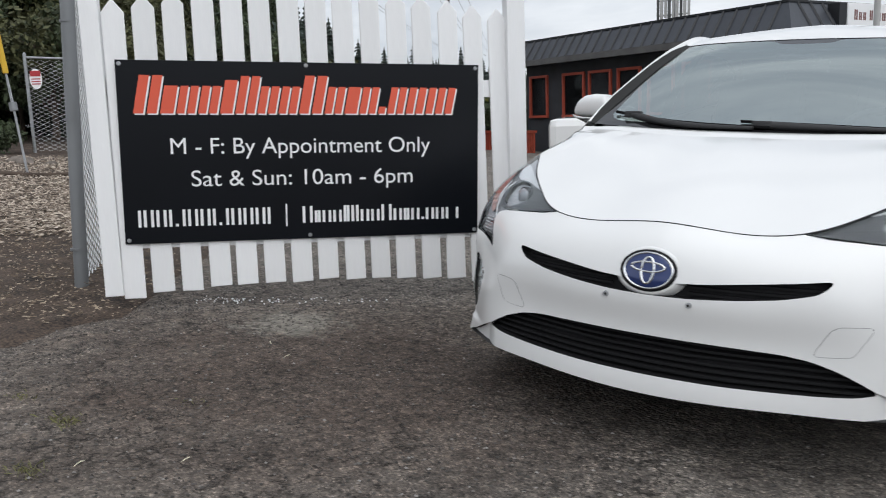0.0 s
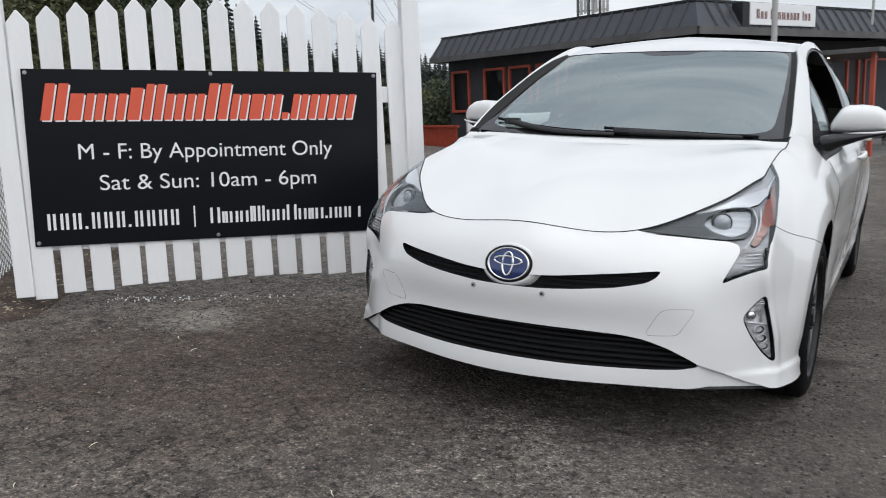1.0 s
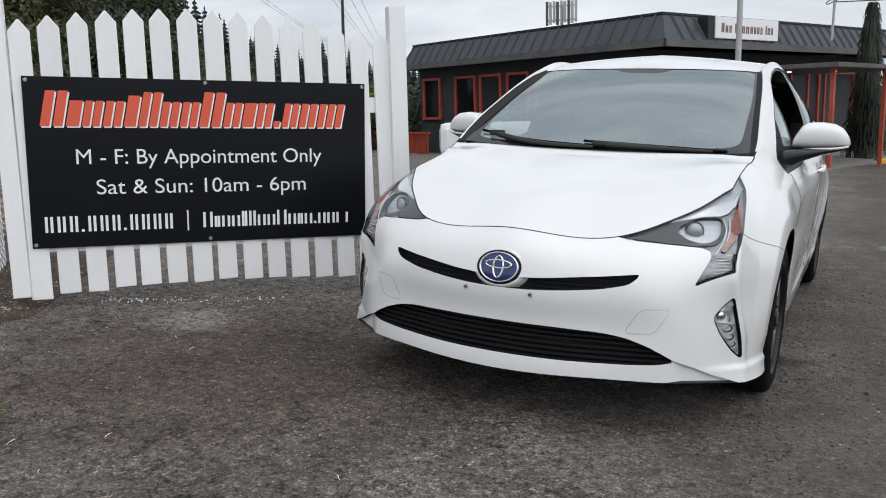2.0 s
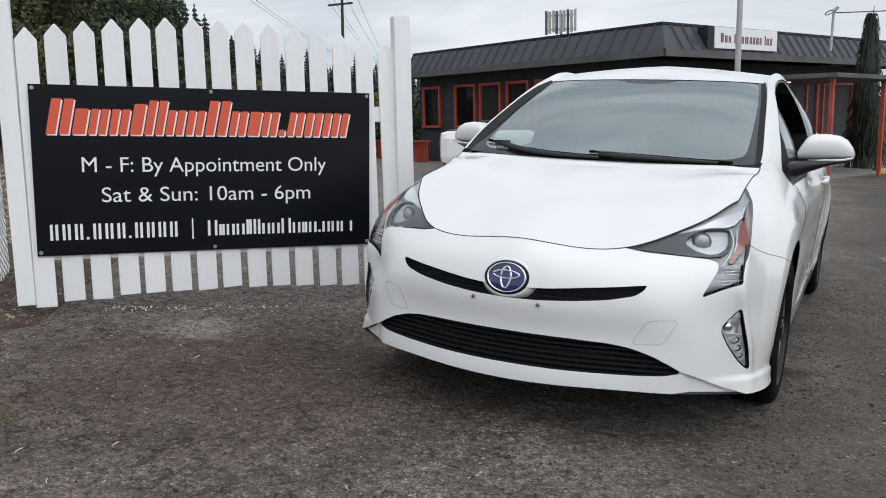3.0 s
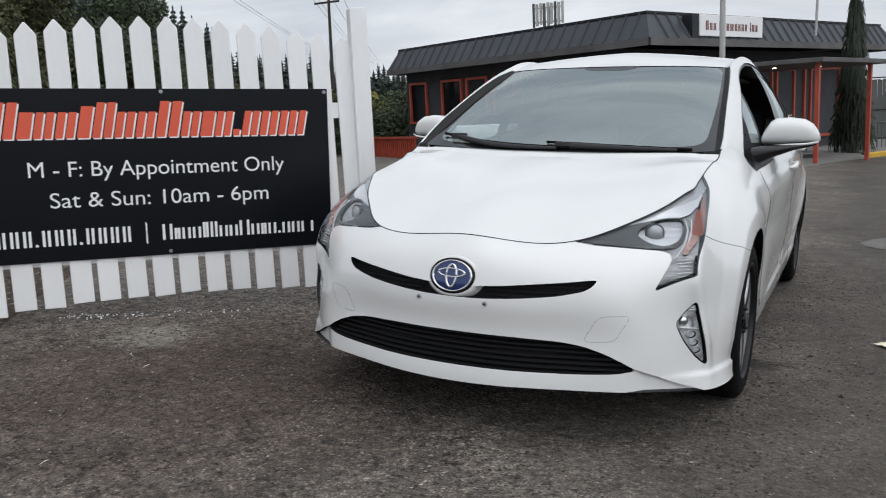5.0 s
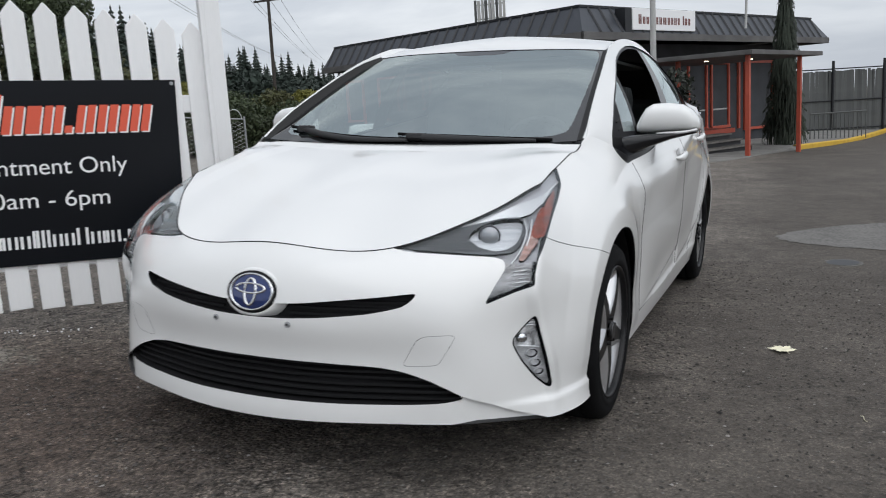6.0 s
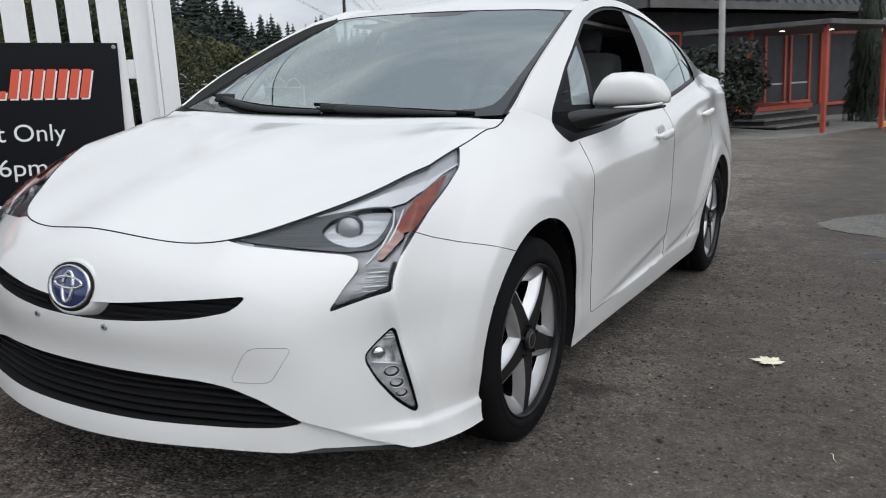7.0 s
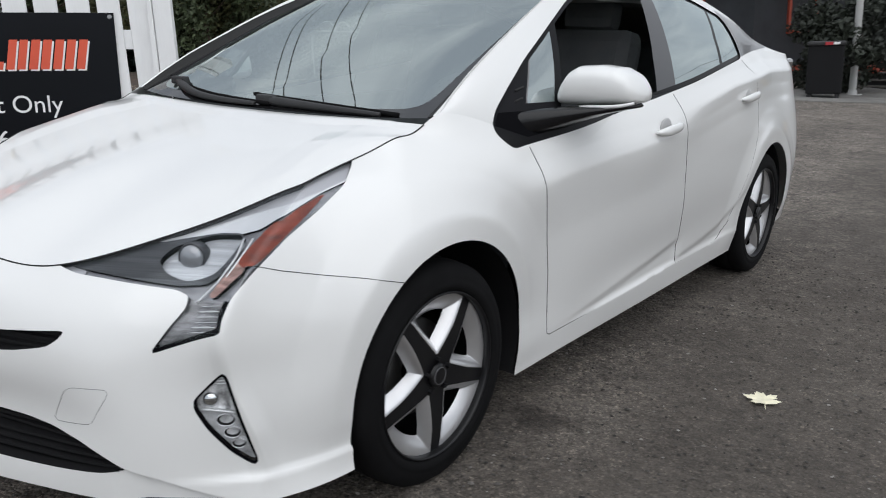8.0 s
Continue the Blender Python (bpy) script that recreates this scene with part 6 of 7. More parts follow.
def emblem(car):
    tilt = pose(0, -.917, .574, 0, 0, 0) @ pose(0, 0, 0, -14, 0, 0)
    m = tilt @ pose(0, 0, 0, 0, 0, -90) @ Matrix.Diagonal((1, 1.17, .84, 1))
    e = part("emblem", lathe([(-.02, .066), (.004, .066), (.008, .0625), (.004, .059)], 48).mesh("emblem", M_CHROME), None, car, "oval chrome-ringed blue emblem", m=m)
    part("disc", lathe([(.002, .060), (.006, .045), (.008, .02), (.0085, .0005)], 48).mesh("disc", M_BLUE), None, e, "blue enamel disc")
    part("socket", lathe([(-.03, .075), (.002, .073), (.004, .066)], 48).mesh("socket", M_GRILLE), None, e)
    part("collar", lathe([(-.05, .096), (-.02, .091), (-.006, .083), (-.001, .076), (-.004, .069), (-.02, .067)], 48).mesh("collar", M_PAINT), None, e, "white painted collar")
    # plain ovals
    for cx, cz, rx, rz, w in ((0, .012, .042, .017, .0042), (0, .0, .016, .046, .004)):
        a = np.linspace(0, 2 * math.pi, 49)
        ring = np.stack([0 * a + .0085, cx + rx * np.cos(a), cz + rz * np.sin(a)], 1)
        tv, tf = tube(ring, w, 6)
        part("oval", mesh_from("oval", tv, tf, M_CHROME, True), None, e)


emblem(CAR_THING)


def front_x(x, z):
    g = BODY[:edge_at(6)]
    j = [int(np.argmin(np.abs(g[i, :, 2] - z))) for i in range(len(g))]
    xs = np.array([g[i, j[i], 0] for i in range(len(g))])
    ys = np.array([g[i, j[i], 1] for i in range(len(g))])
    return float(np.interp(abs(x), xs, ys))


def plate_screws(car):
    for x in (-.124, .127):
        y = front_x(x, .490)
        bm = bmesh.new()
        rod(bm, (x, y + .004, .490), (x, y - .005, .490), .010, .008, 10)
        s = part("plate_screw", bm, M_GALV, car, "bare steel number plate screw")
        bm = bmesh.new()
        rod(bm, (x, y - .005, .490), (x, y - .0056, .490), .004, .004, 6)
        part("socket", bm, M_GAP, s)


plate_screws(CAR_THING)


# ---------------------------------------------------------------- cabin and underside
def cabin(car):
    part("underbody", boxed(-.56, .56, -.66, 3.35, .155, .34, None, 0.03), M_GRILLE, car)
    part("floor_pan", boxed(-.76, .76, .45, 2.3, .16, .36), M_GRILLE, car)
    part("engine_shroud", boxed(-.54, .54, -.66, .2, .34, .62), M_GRILLE, car)
    part("dashboard", boxed(-.70, .70, .22, .62, .70, .945, None, 0.05), M_CABIN, car, "dark dashboard")
    for x in (-.36, .36):
        seat = part("seat", boxed(x - .25, x + .25, 1.05, 1.55, .42, .62, None, 0.06), M_SEAT, car, "light grey front seat")
        part("backrest", boxed(x - .235, x + .235, -.07, .07, 0, .70, pose(0, 1.50, .55, -16, 0, 0), 0.065), M_SEAT, seat)
        part("head_rest", boxed(x - .125, x + .125, -.05, .05, .69, .85, pose(0, 1.50, .55, -15, 0, 0), 0.045), M_SEAT, seat)
    b = part("rear_bench", boxed(-.62, .62, 2.0, 2.5, .45, .65, None, 0.06), M_SEAT, car)
    part("bench_back", boxed(-.62, .62, -.07, .07, 0, .6, pose(0, 2.45, .6, -22, 0, 0), 0.05), M_SEAT, b)
    for sx in (1, -1):
        part("door_card", boxed(min(sx * .74, sx * .80), max(sx * .74, sx * .80), .50, 2.35, .35, .90, None, .01), M_CABIN, car)
    a = np.linspace(0, 2 * math.pi, 41)
    tv, tf = tube(np.stack([.36 + .185 * np.cos(a), .72 + .06 * np.sin(a), .88 + .175 * np.sin(a)], 1), .016, 8)
    sw = part("steering_wheel", mesh_from("steering_wheel", tv, tf, M_CABIN, True), None, car, "black steering wheel")
    part("hub", boxed(.29, .43, .70, .74, .83, .93, None, .02), M_CABIN, sw)
    part("headliner", boxed(-.54, .54, 1.10, 2.3, 1.335, 1.35), M_HEADLINER, car)
    mi = part("rear_view_mirror", boxed(-.11, .11, .93, .95, 1.225, 1.285, None, .01), M_CABIN, car)
    part("camera_housing", boxed(-.10, .06, .83, .95, 1.275, 1.305, pose(0, 0, 0, 0, 0, 0), .012), M_CABIN, mi)
    # tail lamp tip
    for sx in (1, -1):
        part("tail_lamp", boxed(min(sx * .70, sx * .772), max(sx * .70, sx * .772), 3.16, 3.335, 1.005, 1.088, None, .018), M_TAIL, car, "smoked clear tail lamp under the rear lip")


M_TAIL = material("smoked_tail_lamp", (0.13, 0.115, 0.115), 0.15, metal=0.3, coat=1.0, vary=0.6, scale=30)
cabin(CAR_THING)


# ---------------------------------------------------------------- trees and shrubs
def leaf_cloud(blobs, count, size, rng, flat=0.5):
    """Many small bent leaves in overlapping, uneven clumps: vertices and faces."""
    w = np.array([b[3] ** 2 for b in blobs])
    pick = rng.choice(len(blobs), count, p=w / w.sum())
    c = np.array([b[:3] for b in blobs])[pick]
    r = np.array([b[3] for b in blobs])[pick]
    d = rng.normal(size=(count, 3))
    d /= np.linalg.norm(d, axis=1)[:, None]
    rad = r * rng.uniform(0.25, 1.0, count) ** 0.45
    p = c + d * rad[:, None] * (1, 1, 0.85)
    a = rng.normal(size=(count, 3))
    a /= np.linalg.norm(a, axis=1)[:, None]
    b = np.cross(a, d + rng.normal(size=(count, 3)) * 0.6)
    b /= np.linalg.norm(b, axis=1)[:, None] + 1e-9
    s = size * rng.uniform(0.55, 1.3, count)[:, None]
    v = np.stack([p - a * s, p + b * s * flat, p + a * s, p - b * s * flat], 1).reshape(-1, 3)
    f = [(4 * i, 4 * i + 1, 4 * i + 2, 4 * i + 3) for i in range(count)]
    return v, f


def broad_tree(x, y, h, spread, mat, seed, label, leaves=5200, size=0.13):
    rng = np.random.default_rng(seed)
    z0 = lot_z(x, y) - 0.1
    t = thing("tree", label, "tree", m=pose(x, y, z0))
    trunk = tube(np.array([(0, 0, 0), (0.05, 0.02, h * .2), (-.04, .06, h * .42), (.06, .02, h * .66)]), [h * .03, h * .024, h * .018, h * .008], 8)
    limbs = [trunk]
    blobs = []
    for i in range(13):
        a = i * 2.4 + rng.uniform(-.4, .4)
        zz = h * rng.uniform(.22, .6)
        rr = spread * rng.uniform(.45, 1.0)
        tip = np.array((rr * math.cos(a), rr * math.sin(a), zz + h * rng.uniform(.08, .3)))
        limbs.append(tube(np.array([(0, 0, zz), tuple(tip * (.5, .5, 1) * (1, 1, .93)), tuple(tip)]), [h * .010, h * .006, h * .003], 5))
        blobs.append((*tip, spread * rng.uniform(.28, .46)))
    for i in range(5):
        blobs.append((rng.uniform(-.4, .4) * spread, rng.uniform(-.4, .4) * spread, h * rng.uniform(.62, .88), spread * rng.uniform(.3, .45)))
    v, f = merge(*limbs)
    part("trunk", mesh_from("trunk", v, f, M_BARK, True), None, t)
    v, f = leaf_cloud(blobs, leaves, size, rng)
    part("crown", mesh_from("crown", v, f, mat), None, t)
    return t


def conifer(x, y, h, seed, mat=None):
    rng = np.random.default_rng(seed)
    t = thing("conifer", "dark green conifer in the far tree line", "tree", group="far conifers", m=pose(x, y, lot_z(x, y) - 0.3))
    part("trunk", mesh_from("trunk", *tube(np.array([(0, 0, 0), (0, 0, h * .5), (0, 0, h)]), [h * .018, h * .010, h * .002], 6), M_BARK, True), None, t)
    v, f = [], []
    tiers = 26
    for i in range(tiers):
        s = i / (tiers - 1)
        z = h * (0.12 + 0.86 * s)
        reach = h * 0.24 * (1 - s) ** 0.8 * rng.uniform(.7, 1.2) + h * .008
        for j in range(9):
            a = j * 0.698 + i * 0.5 + rng.uniform(-.3, .3)
            L = reach * rng.uniform(.55, 1.15)
            c, sn = math.cos(a), math.sin(a)
            wd = L * rng.uniform(.22, .36)
            o = len(v)
            dz = -L * rng.uniform(.15, .45)
            v += [(0, 0, z + h * .018), (c * L * .55 - sn * wd, sn * L * .55 + c * wd, z + dz * .5), (c * L, sn * L, z + dz), (c * L * .55 + sn * wd, sn * L * .55 - c * wd, z + dz * .5),
                  (c * L * .5, sn * L * .5, z + dz * .2 - h * .022)]
            f += [(o, o + 1, o + 2), (o, o + 2, o + 3), (o + 1, o + 4, o + 2), (o + 2, o + 4, o + 3)]
    part("crown", mesh_from("crown", v, f, mat or M_NEEDLE), None, t)
    return t


def bed_rise(x):
    """How far the planted ground beyond the gate lies above the lot."""
    return BED_SLOPE * min(max(-x - 4.5, 0), 12)


BED_SLOPE = 0.010


def away(az, dist, px=1.16, py=-3.55):
    """A place at an angle left of straight ahead, in degrees, and a distance from the walk's middle."""
    return px - math.sin(radians(az)) * dist, py + math.cos(radians(az)) * dist


def woodland():
    for az, d, h, sp, mat, seed, lab in (
            (65, 27, 9.0, 3.4, M_LEAF, 1, "dense dark green tree behind the fence"), (59.5, 29, 8.6, 3.3, M_LEAF_OLIVE, 2, "olive green tree behind the fence"),
            (55.5, 27, 7.4, 2.6, M_LEAF_OLIVE, 3, "olive green tree behind the fence"), (51.5, 33, 7.6, 2.8, M_LEAF, 4, "dark green tree behind the fence"),
            (47.6, 36, 8.6, 2.3, M_LEAF, 5, "tall dark tree behind the fence"), (70.5, 24, 9.0, 3.4, M_LEAF, 6, "dense dark green tree behind the fence"), (62.5, 38, 11.0, 4.0, M_LEAF, 7, "tall dark tree behind the fence")):
        x, y = away(az, d)
        broad_tree(x, y, h, sp, mat, seed, lab, 17000, 0.085)
    rng = random.Random(8)
    angles = [29, 31, 33.4, 34.7, 35.5, 36.4, 37, 38, 39.5, 40, 41.4, 43, 48]
    rise = [3.2, 3.5, 4.4, 3.8, 4.8, 4.9, 4.4, 4.3, 5.1, 5.0, 5.6, 7.6, 7.8]
    for i in range(110):
        az = 47.5 - i * 0.17 + rng.uniform(-.12, .12)
        d = rng.uniform(110, 170)
        x, y = away(az, d)
        top = float(np.interp(az, angles, rise)) * rng.choice((.72, .8, .86, .92, 1.0))
        conifer(x, y, d * math.tan(radians(top)) + 1.6 - lot_z(x, y), 100 + i)
    # the undergrowth that closes the wood
    nrg = np.random.default_rng(77)
    blobs = []
    for i in range(260):
        az = nrg.uniform(28.5, 48)
        d = nrg.uniform(95, 112)
        x, y = away(az, d)
        h = d * math.tan(radians(float(np.interp(az, angles, rise)) * .62))
        blobs.append((x, y, nrg.uniform(0.2, 1) ** .6 * h + .3, nrg.uniform(1.2, 2.2)))
    tagged(new("far_woods", mesh_from("far_woods", *leaf_cloud(blobs, 26000, 0.42, nrg), M_NEEDLE)), "dense dark green undergrowth of the far wood", "woods", kind="stuff")
    for az, d, h, sp, mat, seed, lab in ((39.8, 60, 4.3, 1.15, M_LEAF_YEL, 21, "yellow-green roundish shrub far off"), (31.7, 60, 3.5, 1.1, M_LEAF_YEL, 26, "yellow-green shrub beside the building"), (41.9, 52, 4.3, 1.9, M_LEAF_OLIVE, 22, "olive shrub far off"),
                                         (37.3, 70, 3.6, 2.6, M_LEAF, 23, "dark shrub far off"), (46.0, 52, 4.6, 2.4, M_LEAF_OLIVE, 24, "olive shrub far off"), (34.2, 70, 3.6, 2.6, M_LEAF_OLIVE, 25, "olive shrub far off"), (29.5, 64, 3.4, 2.4, M_LEAF, 27, "dark shrub far off")):
        x, y = away(az, d)
        broad_tree(x, y, h, sp, mat, seed, lab, 4200, 0.17)


woodland()


def hedge():
    rng = random.Random(17)
    for i in range(15):
        az = 46 + i * 1.9
        d = 23 + rng.uniform(-1.5, 2.5)
        x, y = away(az, d)
        broad_tree(x, y, rng.uniform(2.6, 3.8), rng.uniform(1.5, 2.0), M_LEAF if i % 3 else M_LEAF_OLIVE, 200 + i, "dense dark shrub behind the fence", 7000, 0.075)
    nrg = np.random.default_rng(78)
    blobs = []
    for i in range(300):
        x, y = away(nrg.uniform(43, 77), nrg.uniform(27, 31))
        blobs.append((x, y, lot_z(x, y) + (nrg.uniform(0, 4.6) if i < 150 else nrg.uniform(0, 1.4)), nrg.uniform(.7, 1.2)))
    tagged(new("thicket", mesh_from("thicket", *leaf_cloud(blobs, 60000, 0.12, nrg), M_NEEDLE)), "dark thicket behind the chain-link fence", "thicket", kind="stuff")


hedge()


def far_hedge():
    """A low dark hedge that closes the ground between the far fence and the deck."""
    rng = np.random.default_rng(79)
    blobs = []
    for i in range(240):
        x, y = away(rng.uniform(27, 44), rng.uniform(33, 37))
        blobs.append((x, y, lot_z(x, y) + rng.uniform(0, 1.9), rng.uniform(.5, .9)))
    tagged(new("far_hedge", mesh_from("far_hedge", *leaf_cloud(blobs, 30000, 0.10, rng), M_LEAF)), "low dark green hedge beyond the wire fence", "hedge", kind="stuff")


far_hedge()


M_SHRUB = material("deep_green_shrub_leaf", (0.015, 0.020, 0.012), 0.65, vary=0.5, scale=1.2, fine=0.5)


def entrance_shrub():
    x, y = -2.0, 18.0
    rng = np.random.default_rng(31)
    t = thing("shrub", "dense dark green shrub beside the entrance steps", "shrub", m=pose(x, y, lot_z(x, y)))
    st = [tube(np.array([(0, 0, 0), (.25 * math.cos(a), .25 * math.sin(a), .5), (.6 * math.cos(a), .6 * math.sin(a), 1.2)]), [.03, .02, .008], 5) for a in np.arange(5) * 1.26]
    v, f = merge(*st)
    part("stems", mesh_from("stems", v, f, M_BARK, True), None, t)
    blobs = [(rng.uniform(-.95, .7), rng.uniform(-.5, .5), rng.uniform(.3, 1.75), rng.uniform(.35, .55)) for _ in range(26)]
    blobs += [(rng.uniform(-.2, .9), rng.uniform(-1.75, -1.2), rng.uniform(.75, 1.45), rng.uniform(.2, .32)) for _ in range(9)]
    v, f = leaf_cloud(blobs, 10500, 0.07, rng)
    part("foliage", mesh_from("foliage", v, f, M_SHRUB), None, t)


entrance_shrub()


M_WEEPING = material("grey_green_needles", (0.040, 0.050, 0.036), 0.8, vary=0.4, scale=1.5, fine=0.4)


def weeping_conifer():
    x, y = 0.95, 24.6
    rng = np.random.default_rng(41)
    t = thing("weeping_conifer", "narrow weeping dark conifer beside the canopy", "tree", m=pose(x, y, lot_z(x, y)))
    part("trunk", mesh_from("trunk", *tube(np.array([(0, 0, 0), (.03, .02, 1.8), (-.02, 0, 3.6), (.05, 0, 4.9)]), [.09, .07, .04, .008], 7), M_BARK, True), None, t)
    v, f = [], []
    for i in range(1700):
        z = .6 + 4.1 * rng.uniform(0, 1) ** 1.25
        a = rng.uniform(0, 6.28)
        L = rng.uniform(.2, .72) * (1.02 - z / 6.2) + .05
        drop = rng.uniform(.3, .9)
        o = len(v)
        c, s = math.cos(a), math.sin(a)
        w = .011
        for k in range(5):
            q = k / 4
            r = L * min(1, q * 1.6)
            zz = z + .08 * math.sin(q * 3) - drop * q ** 2
            v += [(c * r - s * w, s * r + c * w, zz), (c * r + s * w, s * r - c * w, zz - .06)]
        f += [(o + 2 * k, o + 2 * k + 2, o + 2 * k + 3, o + 2 * k + 1) for k in range(4)]
    part("foliage", mesh_from("foliage", v, f, M_WEEPING), None, t)


weeping_conifer()


# ---------------------------------------------------------------- chain-link fences
def link_mesh(w, h, pitch=0.06, r=0.0022, sag=0.0):
    """Woven wire: zigzag strands, in the x-z plane."""
    n = int(w / pitch) + 1
    rows = int(2 * h / pitch)
    v, f = [], []
    for i in range(n):
        o = len(v)
        for k in range(rows + 1):
            turn = 1 if (k + i) % 2 else -1
            x = i * pitch + pitch * 0.5 * turn
            v += [(x - r, r * turn, k * pitch / 2), (x + r, r * turn, k * pitch / 2), (x, r * turn + 2 * r, k * pitch / 2)]
        for k in range(rows):
            a, b = o + 3 * k, o + 3 * k + 3
            f += [(a, a + 1, b + 1, b), (a + 1, a + 2, b + 2, b + 1), (a + 2, a, b, b + 2)]
    return v, f


def chain_fence(a, b, h, pitch, r, name="chain_link_fence", label="galvanised chain-link fence with steel posts", posts=3, post_r=0.03, lift=0.0):
    a, b = Vector(a), Vector(b)
    d = b - a
    ang = math.degrees(math.atan2(d.y, d.x))
    z = lot_z(a.x, a.y) + lift
    z1 = lot_z(b.x, b.y) + lift
    t = thing(name, label, "fence", m=Matrix.Translation((a.x, a.y, z)) @ pose(0, 0, 0, 0, 0, ang))
    L = d.length
    dz = z1 - z
    v, f = link_mesh(L, h - 0.08, pitch, r)
    v = [(p[0], p[1], p[2] + 0.05 + dz * p[0] / L) for p in v]
    part("mesh", mesh_from("mesh", v, f, M_LINK), None, t)
    part("top_rail", rods(((0, 0, h), (L, 0, h + dz), 0.02)), M_GALV, t)
    for i in range(posts):
        x = L * i / (posts - 1)
        bm = bmesh.new()
        rod(bm, (x, 0, -0.2 + dz * x / L), (x, 0, h + 0.05 + dz * x / L), post_r, seg=12)
        rod(bm, (x, 0, h + 0.05 + dz * x / L), (x, 0, h + 0.09 + dz * x / L), post_r * 1.1, post_r * .4, 12)
        part("post", bm, M_GALV, t)
    t["rise"] = dz / L
    return t


chain_fence((-13.99, 5.06, 0), (-13.24, 5.95, 0), 1.74, 0.075, 0.0045, posts=2, lift=bed_rise(-13.99))
low_fence = chain_fence((-24.0, 10.0, 0), (-14.6, 18.6, 0), 1.15, 0.12, 0.006, posts=5, lift=0.3)
for i in range(14):
    a_ = np.linspace(0, math.pi, 15)
    c_ = 6.2 + i * .48
    pts_ = np.stack([c_ + .22 * np.cos(a_), 0 * a_, 1.14 + c_ * low_fence["rise"] + .30 * np.sin(a_)], 1)
    part("wire_hoop", mesh_from("wire_hoop", *tube(pts_, .011, 5), M_LINK, True), None, low_fence, "bent wire hoop")


def corner_post():
    """The thick pipe beside the gate with a short run of chain-link to the gate post."""
    x, y = -3.366, -0.649
    z = lot_z(x, y)
    t = thing("steel_fence_post", "thick galvanised steel pipe post with bands", "post")
    bm = bmesh.new()
    rod(bm, (x, y, z - 0.2), (x + .064, y + .110, z + 2.35), 0.037, seg=28)
    part("pipe", bm, M_PIPE, t)
    for h in (0.22, 0.93, 1.45, 1.98):
        part("band", rods(((x + .027 * h, y + .047 * h, z + h), (x + .027 * h, y + .047 * h, z + h + .014), 0.0405), seg=28), M_PIPE, t)
    g = thing("fence_run", "short galvanised chain-link panel tied to the pipe post", "fence")
    a, b = Vector((-3.362, -0.610, 0)), Vector((-3.90, -0.12, 0))
    d = b - a
    v, f = link_mesh(d.length - .03, 2.1, 0.05, 0.0030)
    v = [(p[0] + .015, p[1] - .05 * p[2] * (1 - p[0] / d.length), p[2]) for p in v]
    m = Matrix.Translation((a.x, a.y, z + .05)) @ pose(0, 0, 0, 0, 0, math.degrees(math.atan2(d.y, d.x)))
    part("mesh", mesh_from("mesh", v, f, M_LINK), None, g, m=m)


corner_post()


def guy_anchor():
    g = thing("guy_wire", "steel guy wire with yellow guard and ground anchor", "cable")
    x, y = -9.715, 2.575
    a = Vector((x, y, lot_z(x, y) + bed_rise(x)))
    b = a + Vector((-.20, -.05, 1.45)) * 3.0
    part("anchor_rod", rods((a - Vector((0, 0, .1)), a.lerp(b, .21), .016)), M_GALV, g)
    part("anchor_eye", rods((a.lerp(b, .20), a.lerp(b, .225), .05), seg=12), M_PIPE, g)
    for off in (-.022, .022):
        part("wire", rods((a.lerp(b, .22) + Vector((off, 0, 0)), a.lerp(b, .33) + Vector((off * .4, 0, 0)), .009)), M_GALV, g)
    part("yellow_guard", rods((a.lerp(b, .31), a.lerp(b, .9), .036), seg=12), M_YELLOW, g, "yellow plastic guard")
    sx_, sy_ = -13.893, 5.175
    s = thing("warning_sign", "small red and white notice on the chain-link fence", "sign", m=pose(sx_, sy_, lot_z(sx_, sy_) + bed_rise(sx_) + 1.36, 0, 0, 49.8))
    bm = bmesh.new()
    rod(bm, (0, -.006, 0), (0, -.013, 0), .105, seg=28)
    bmesh.ops.scale(bm, vec=(1, 1, 1.75), verts=bm.verts)
    part("plate", bm, M_SIGN_WHITE, s)
    part("red_band", boxed(-.085, .085, -.018, -.013, .045, .145, None, .001), M_RED, s)
    for k in range(3):
        part("text_bar", boxed(-.075, .075, -.018, -.013, -.1 + .045 * k, -.082 + .045 * k), M_RED, s)


M_RED = material("red_print", (0.45, 0.03, 0.04), 0.5)
guy_anchor()


# ---------------------------------------------------------------- poles and cables
def utility_pole():
    x, y = away(34.2, 70)
    z = lot_z(x, y)
    t = thing("utility_pole", "wooden utility pole with a cross arm", "pole", m=pose(x, y, z))
    part("pole", rods(((0, 0, -.5), (.2, 0, 11.5), .17, .11), seg=12), M_POLE_WOOD, t)
    part("cross_arm", boxed(-1.2, 1.2, -.06, .06, 10.6, 10.75), M_POLE_WOOD, t)


utility_pole()


def overhead_cables():
    D = Vector((-math.sin(radians(30)), math.cos(radians(30)), 0))
    N = Vector((-D.y, D.x, 0))
    e = Vector((1.5, -2.8, 0))
    for b, h in ((2.75, 6.6), (3.25, 6.6), (3.7, 6.3), (4.15, 6.6), (7.8, 6.9), (8.5, 7.2)):
        pts = []
        for k in range(60):
            s = -30 + k * 2.6
            sag = 0.9 * ((s - 20) / 60) ** 2
            q = e + N * b + D * s
            pts.append((q.x, q.y, h + sag))
        c = thing("overhead_cable", "black overhead cable across the sky", "cable", group="overhead cables")
        part("strand", mesh_from("strand", *tube(np.array(pts), 0.009, 5), M_WIRE, True), None, c)


overhead_cables()


